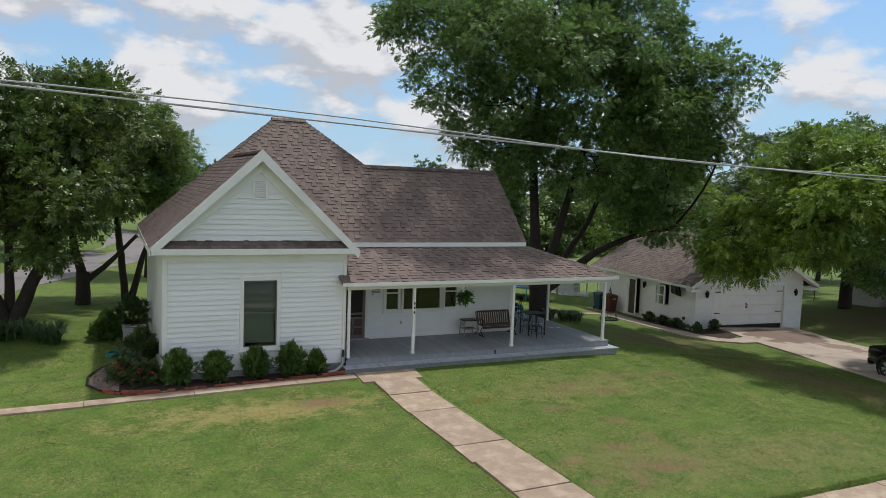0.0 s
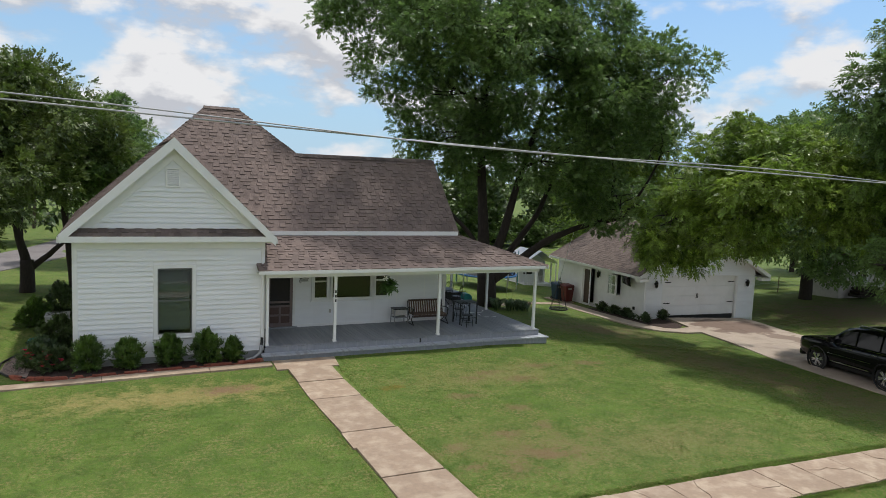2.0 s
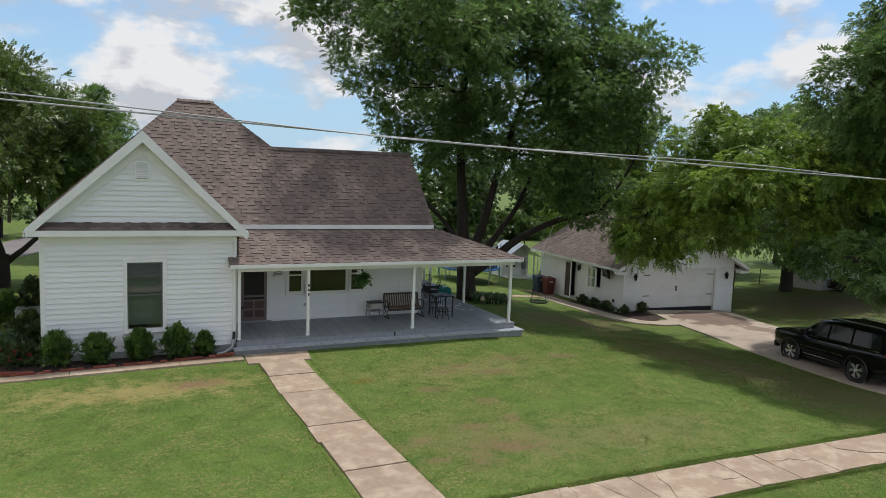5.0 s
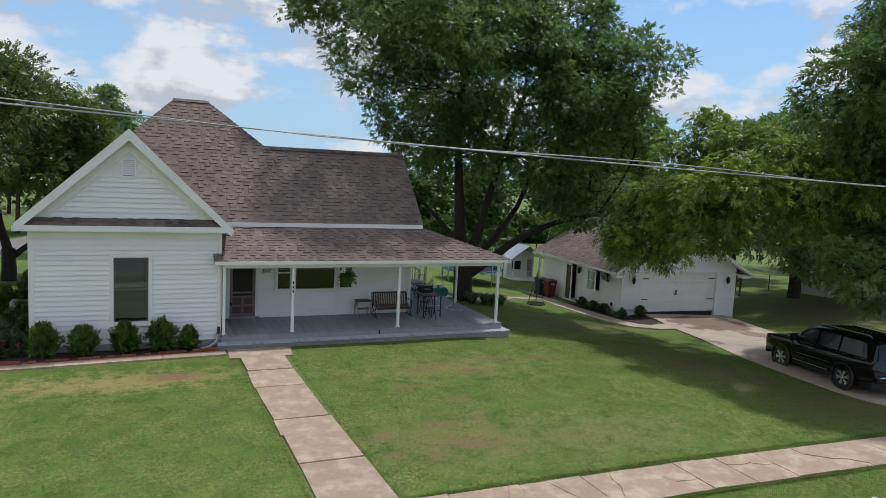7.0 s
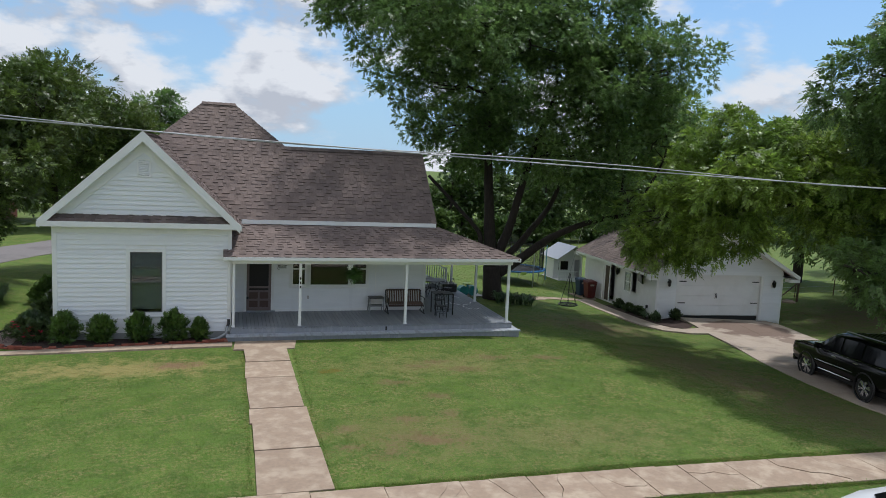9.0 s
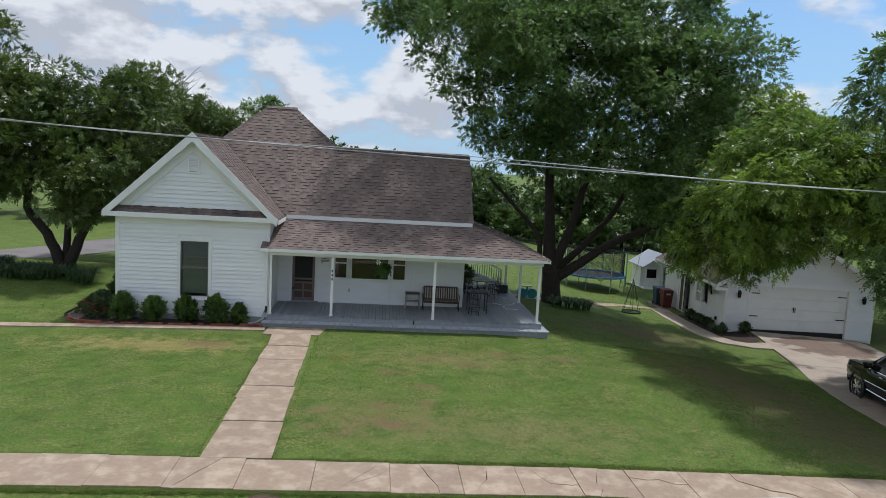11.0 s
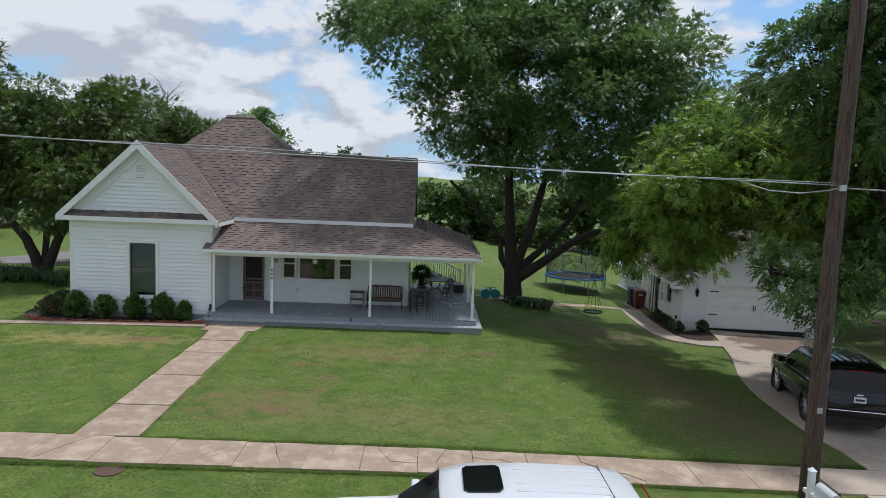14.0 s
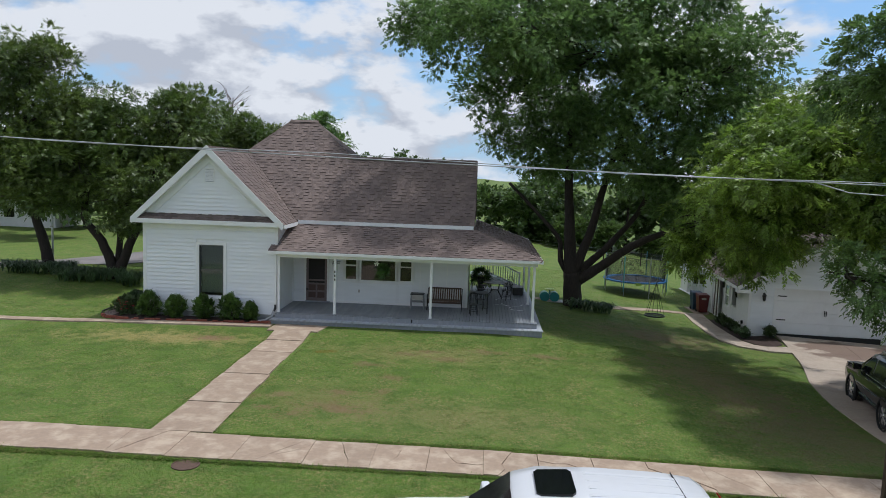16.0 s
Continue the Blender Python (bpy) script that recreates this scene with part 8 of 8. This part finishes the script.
# garage walk and its branch
def ribbon(line, width, k):
    out, pts = [], []
    line = [Vector(p) for p in line]
    for a, b in zip(line, line[1:]):
        n = max(1, round((b - a).length / k))
        pts += [a.lerp(b, i / n) for i in range(n)]
    pts.append(line[-1])
    rails = []
    for i, p in enumerate(pts):
        d = (pts[min(i + 1, len(pts) - 1)] - pts[max(i - 1, 0)]).normalized()
        s = Vector((-d.y, d.x)) * width / 2
        rails.append((p + s, p - s))
    for (a, b), (c, d) in zip(rails, rails[1:]):
        out.append([tuple(b), tuple(d), tuple(c), tuple(a)])
    return out


paving("garage_walk", "curved tan concrete walk beside the garage", ribbon([(29.0, 26.5), (27.9, 26.5), (27.1, 26.95), (26.75, 28.0), (26.75, 30.0), (26.9, 32.5), (27.2, 35.0), (27.4, 36.2)], 1.12, 1.2), CONC_D, 0.03, 0.005, 0.008)
paving("garage_walk", "narrow concrete path across the back lawn", ribbon([(26.8, 36.0), (24.7, 36.0), (23.0, 34.6), (21.3, 33.2), (18.0, 33.4)], 0.8, 1.3), CONC, 0.02, 0.004, 0.008)


def bed(name, outline, lift, material, label):
    """A low mound of mulch or gravel."""
    c = Vector((sum(p[0] for p in outline) / len(outline), sum(p[1] for p in outline) / len(outline)))
    m = Mesh()
    n = len(outline)
    rings = 6
    for k in range(rings + 1):
        f = 1 - k / rings
        for p in outline:
            q = c.lerp(Vector(p), f)
            m.v.append((q.x, q.y, ground_z(q.x, q.y) + 0.01 + lift * (1 - f ** 3) + 0.02 * noise.noise((q.x * 4, q.y * 4, 0)) * (1 - f ** 4)))
    for k in range(rings):
        for i in range(n):
            j = (i + 1) % n
            m.f.append((k * n + i, k * n + j, (k + 1) * n + j, (k + 1) * n + i))
    return alone(name, m, material, label, "bed", kind="structure", smooth=True)


front_edge = [(6.55, 23.12), (5.6, 22.86), (4.2, 22.72), (2.8, 22.60), (1.4, 22.50), (0.4, 22.52), (-0.35, 22.75), (-0.85, 23.25), (-1.2, 24.0), (-1.2, 24.9), (-0.85, 25.7), (-0.35, 26.4), (-0.2, 27.1)]
bed("mulch_bed", front_edge[:7] + [(-0.3, 24.5), (0.1, 26.0), (0.84, 26.4), (0.84, FW - 0.06), (3.5, FW - 0.06), (6.5, FW - 0.06)], 0.05, MULCH, "dark mulch bed along the house front")
bed("gravel_bed", [(-0.35, 22.85), (-0.82, 23.35), (-1.15, 24.1), (-1.15, 24.9), (-0.82, 25.65), (-0.3, 26.3), (0.0, 26.0), (-0.3, 24.5)], 0.03, GRAVEL, "pinkish gravel at the end of the bed")
bed("mulch_bed", [(28.05, 29.6), (27.9, 28.9), (27.4, 28.6), (27.32, 30.0), (27.48, 32.5), (27.7, 34.4), (28.4, 34.5)], 0.04, MULCH, "dark mulch strip beside the garage")
bed("mulch_bed", [(29.25, 29.5), (28.95, 27.5), (28.4, 27.15), (27.7, 27.45), (27.38, 28.3), (28.0, 29.6)], 0.03, MULCH, "dark mulch patch at the garage corner")
# loose gravel stones
m = Mesh()
for k in range(900):
    a, t = r.uniform(0, 6.28), r.random() ** 0.5
    x, y = -0.58 + 0.5 * t * math.cos(a), 24.6 + 1.25 * t * math.sin(a)
    z, s = ground_z(x, y) + 0.045, r.uniform(0.015, 0.035)
    m.add([(x - s, y, z), (x, y - s, z), (x + s, y, z), (x, y + s, z), (x, y, z + s), (x, y, z - s)], ((0, 1, 4), (1, 2, 4), (2, 3, 4), (3, 0, 4)))
alone("gravel_stones", m, GRAVEL, "loose pinkish gravel stones", "gravel", kind="stuff")
edging = thing("bed_edging", (-1.2, 24.5, 0.0), "thin black curved bed edging", "edging", kind="structure")
part("strip", Mesh().tube([(x, y, ground_z(x, y) + 0.05) for x, y in front_edge[6:]], 0.035, 5), BLACK, edging)


def joined_line(pts):
    """Points and headings every so often along a broken line."""
    d = [0.0]
    for a, b in zip(pts, pts[1:]):
        d.append(d[-1] + math.dist(a, b))

    def at(s):
        for i in range(len(pts) - 1):
            if d[i] <= s <= d[i + 1]:
                t = (s - d[i]) / (d[i + 1] - d[i])
                a, b = pts[i], pts[i + 1]
                return a[0] + (b[0] - a[0]) * t, a[1] + (b[1] - a[1]) * t, math.atan2(b[1] - a[1], b[0] - a[0])
        return *pts[-1], 0.0

    return at, d[-1]


brick_mesh = Mesh().add([(-0.10, -0.055, 0), (0.10, -0.055, 0), (0.10, 0.055, 0), (-0.10, 0.055, 0), (-0.10, -0.055, 0.052), (0.10, -0.055, 0.052), (0.10, 0.055, 0.052), (-0.10, 0.055, 0.052), (-0.094, -0.049, 0.058), (0.094, -0.049, 0.058), (0.094, 0.049, 0.058), (-0.094, 0.049, 0.058)],
    ((0, 3, 2, 1), (0, 1, 5, 4), (1, 2, 6, 5), (2, 3, 7, 6), (3, 0, 4, 7), (4, 5, 9, 8), (5, 6, 10, 9), (6, 7, 11, 10), (7, 4, 8, 11), (8, 9, 10, 11))).data("brick", BRICK)
brick_edge = thing("brick_edging", (3.0, 22.82, 0.05), "low edging of loose red bricks round the bed", "edging", kind="structure")
at, total = joined_line([(6.66, 23.14), (6.45, 23.0), (6.0, 22.88)] + [(x, y - 0.06) for x, y in front_edge[1:8]])
for layer in (0, 1):
    s = 0.05 + 0.1 * layer
    while s < total - 0.1:
        x, y, a = at(s)
        if layer == 0 or r.random() < 0.85:
            b = new("brick", brick_mesh)
            under(b, brick_edge)
            b.matrix_basis = pose(x + r.uniform(-0.01, 0.01), y + r.uniform(-0.015, 0.015), ground_z(x, y) - 0.005 + 0.058 * layer, r.uniform(-2, 2), r.uniform(-2, 2), math.degrees(a) + r.uniform(-5, 5))
        s += r.uniform(0.205, 0.222)


# clapboards
def board(x0, x1, z0, y, parent, h=0.162, t=0.042, a=None, b=None):
    """One lapped board on a wall facing -y; a and b, if given, are its top ends when they differ from its foot."""
    a = x0 if a is None else a
    b = x1 if b is None else b
    part("board", Mesh().hexa([(x0, y - t, z0), (x1, y - t, z0), (x1, y, z0), (x0, y, z0), (a, y - 0.004, z0 + h + 0.012), (b, y - 0.004, z0 + h + 0.012), (b, y, z0 + h + 0.012), (a, y, z0 + h + 0.012)]), SIDING, parent)


z = 0.34
while z < 3.78:
    h = min(0.162, 3.79 - z)
    spans = [(XL + 0.11, XR - 0.11)]
    if z + h > WIN[2] - 0.13 and z < WIN[3] + 0.12:
        spans = [(XL + 0.11, WIN[0] - 0.122), (WIN[1] + 0.122, XR - 0.11)]
    for p, q in spans:
        board(p, q, z, FW - 0.002, front_wall, h)
    z += 0.162
z = 4.46
while z < 6.75:
    def xs(zz):
        k = (zz + 0.50 - 4.2) / SL
        return GX0 + k + 0.02, GX1 - k * 0.985 - 0.02
    (p, q), (a, b) = xs(z), xs(z + 0.162)
    if q - p > 0.2:
        if b < a + 0.03:
            a = b = (p + q) / 2
        board(p, q, z, FW - 0.012, gable_wall, a=a, b=max(b, a + 0.01))
    z += 0.162
z = -1.0
while z < GTOP + 0.02:
    for p, q in ((GL + 0.10, GD[0] - 0.142), (GD[1] + 0.142, GR - 0.10)):
        board(p, q, z, GF - 0.003, garage_front, 0.19, 0.075)
    z += 0.19
while z < GAP[1] - 0.5:
    sl = (GAP[1] - 1.5) / (GAP[0] - 27.36)
    def gx(zz):
        k = (zz - 1.5 + 0.16) / sl
        return 27.36 + k, 36.28 - k
    (p, q), (a, b) = gx(z), gx(z + 0.19)
    p, q = max(p, GL), min(q, GR)
    a, b = max(a, GL), min(b, GR)
    if q - p > 0.3:
        board(p, q, z, GF - 0.003, garage_front, 0.19, 0.075, a, max(b, a + 0.02))
    z += 0.19
# vertical panel joints of the porch wall
for x in (12.3, 13.5):
    part("panel_joint", Mesh().box(x - 0.02, PW - 0.010, DECKZ + 0.1, x + 0.02, PW - 0.003, 2.9), WHITE, porch_wall)
part("baseboard", Mesh().box(DOOR[1] + 0.105, PW - 0.02, DECKZ + 0.004, XE - 0.11, PW - 0.003, DECKZ + 0.09), WHITE, porch_wall)

# deck boards, run from the wall to the edge
x = 6.60
k = 0
while x < 17.30:
    w_ = 0.138
    y1 = PW - 0.04 if x < XE + 0.02 else 32.5
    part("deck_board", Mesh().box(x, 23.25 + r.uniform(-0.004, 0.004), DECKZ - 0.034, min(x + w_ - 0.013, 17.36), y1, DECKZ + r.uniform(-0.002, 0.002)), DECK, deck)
    x += w_
# pale chalk drawing by the corner of the deck
for k, (cx, cy, a0, a1, rr) in enumerate(((16.3, 28.2, 0.2, 3.0, 0.55), (16.5, 27.6, 3.3, 6.0, 0.5), (15.9, 26.6, 0.5, 2.4, 0.4), (16.7, 26.4, 2.5, 5.6, 0.35))):
    m = Mesh()
    n = 12
    for i in range(n + 1):
        a = a0 + (a1 - a0) * i / n
        for q in (rr - 0.03, rr + 0.03):
            m.v.append((cx + q * math.cos(a), cy + q * 1.4 * math.sin(a), DECKZ + 0.0045))
    m.f += [(2 * i, 2 * i + 1, 2 * i + 3, 2 * i + 2) for i in range(n) if (i * 7 + k) % 4]
    alone("chalk_drawing", m, CHALK, "pale chalk scribble on the deck boards", "chalk drawing", kind="stuff")


# ---- grass ----
def paved(x, y):
    """Whether a place is covered by paving, beds or buildings, for arrays."""
    c = (y > near_edge(x) - 0.02) & (y < far_edge(x) + 0.03) | (y < 6.1)
    c |= (x > 7.04) & (x < 8.60) & (y > 11) & (y < 22.3)
    c |= (x > -40) & (x < 8.87) & (y > 21.74) & (y < 22.92) & ((x > 6.6) | (np.abs(y - 0.25 - np.interp(x, [-40, 1.3, 3.8, 6.6], [21.75, 21.85, 22.02, 22.2])) < 0.26))
    c |= (x > -1.15) & (x < 17.6) & (y > np.interp(x, [-1, 1.2, 3.5, 5.3, 6.6, 6.7], [22.6, 22.36, 22.55, 22.72, 22.95, 22.9])) & (y < 34.5) & ((x > 0.2) | (y < 26.5))
    lx = np.interp(y, [p[1] for p in reversed(L)], [p[0] for p in reversed(L)])
    rx_ = np.interp(y, [p[1] for p in reversed(R)], [p[0] for p in reversed(R)])
    c |= (x > lx - 0.02) & (x < rx_ + 0.02) & (y > 6)
    c |= (x > 26.35) & (x < 36.2) & (y > 26.2) & (y < 39.2)
    c |= (x > 17.6) & (x < 27) & (np.abs(y - np.interp(x, [18.0, 21.3, 23.0, 24.7, 26.8], [33.4, 33.2, 34.6, 36.0, 36.0])) < 0.42)
    return c


def grass(name, x0, x1, y0, y1, count, h, w, seed, label):
    g = np.random.default_rng(seed)
    x, y = g.uniform(x0, x1, count), g.uniform(y0, y1, count)
    keep = ~paved(x, y)
    x, y = x[keep], y[keep]
    n = len(x)
    i, j = np.floor(x).astype(int) + 30, np.floor(y).astype(int) + 14
    u, v = x - np.floor(x), y - np.floor(y)
    z = SHEET[j, i] * (1 - u) * (1 - v) + SHEET[j, i + 1] * u * (1 - v) + SHEET[j + 1, i] * (1 - u) * v + SHEET[j + 1, i + 1] * u * v
    clump = np.array([noise.noise((a * 1.3, b * 1.3, 5.0)) for a, b in zip(x, y)])
    hh = h * (1 + 0.25 * clump) * g.uniform(0.6, 1.4, n)
    out = []
    for k in range(3):
        a = g.uniform(0, 6.283, n)
        s = np.stack([-np.sin(a), np.cos(a), np.zeros(n)], 1) * (w * g.uniform(0.7, 1.3, n))[:, None]
        lean = np.stack([np.cos(a), np.sin(a), np.zeros(n)], 1) * (hh * g.uniform(0.8, 2.2, n))[:, None]
        o = np.stack([x + g.normal(0, 0.03, n), y + g.normal(0, 0.03, n), z - 0.003], 1)
        tip = o + lean + np.stack([np.zeros(n), np.zeros(n), hh], 1)
        out.append(np.stack([o - s, o + s, tip + s * 0.25, tip - s * 0.25], 1))
    return alone(name, quads_mesh(name, np.concatenate(out), BLADES), BLADES, label, "grass", kind="stuff")


grass("lawn_grass", -3, 27, 10.8, 23.0, 190000, 0.013, 0.0065, 301, "short green lawn grass before the house")
grass("verge_grass", 3, 27, 6.1, 9.6, 60000, 0.014, 0.0065, 302, "short green grass on the street verge")
grass("side_grass", -14, 1, 22, 40, 40000, 0.016, 0.009, 303, "short shaded grass beside the house")
grass("back_grass", 17.5, 40, 22.5, 50, 60000, 0.016, 0.009, 304, "short green grass of the back lawn")
grass("edge_grass", -3, 27, 10.8, 11.10, 9000, 0.03, 0.008, 305, "longer grass along the sidewalk edge")
grass("edge_grass", 0, 24, 9.30, 9.56, 8000, 0.045, 0.008, 306, "longer grass creeping over the sidewalk from the verge")
grass("edge_grass", 6.92, 7.02, 11.05, 21.7, 420, 0.022, 0.007, 307, "longer grass along the front walk")
grass("edge_grass", 8.56, 8.68, 11.05, 21.7, 420, 0.022, 0.007, 308, "longer grass along the front walk")
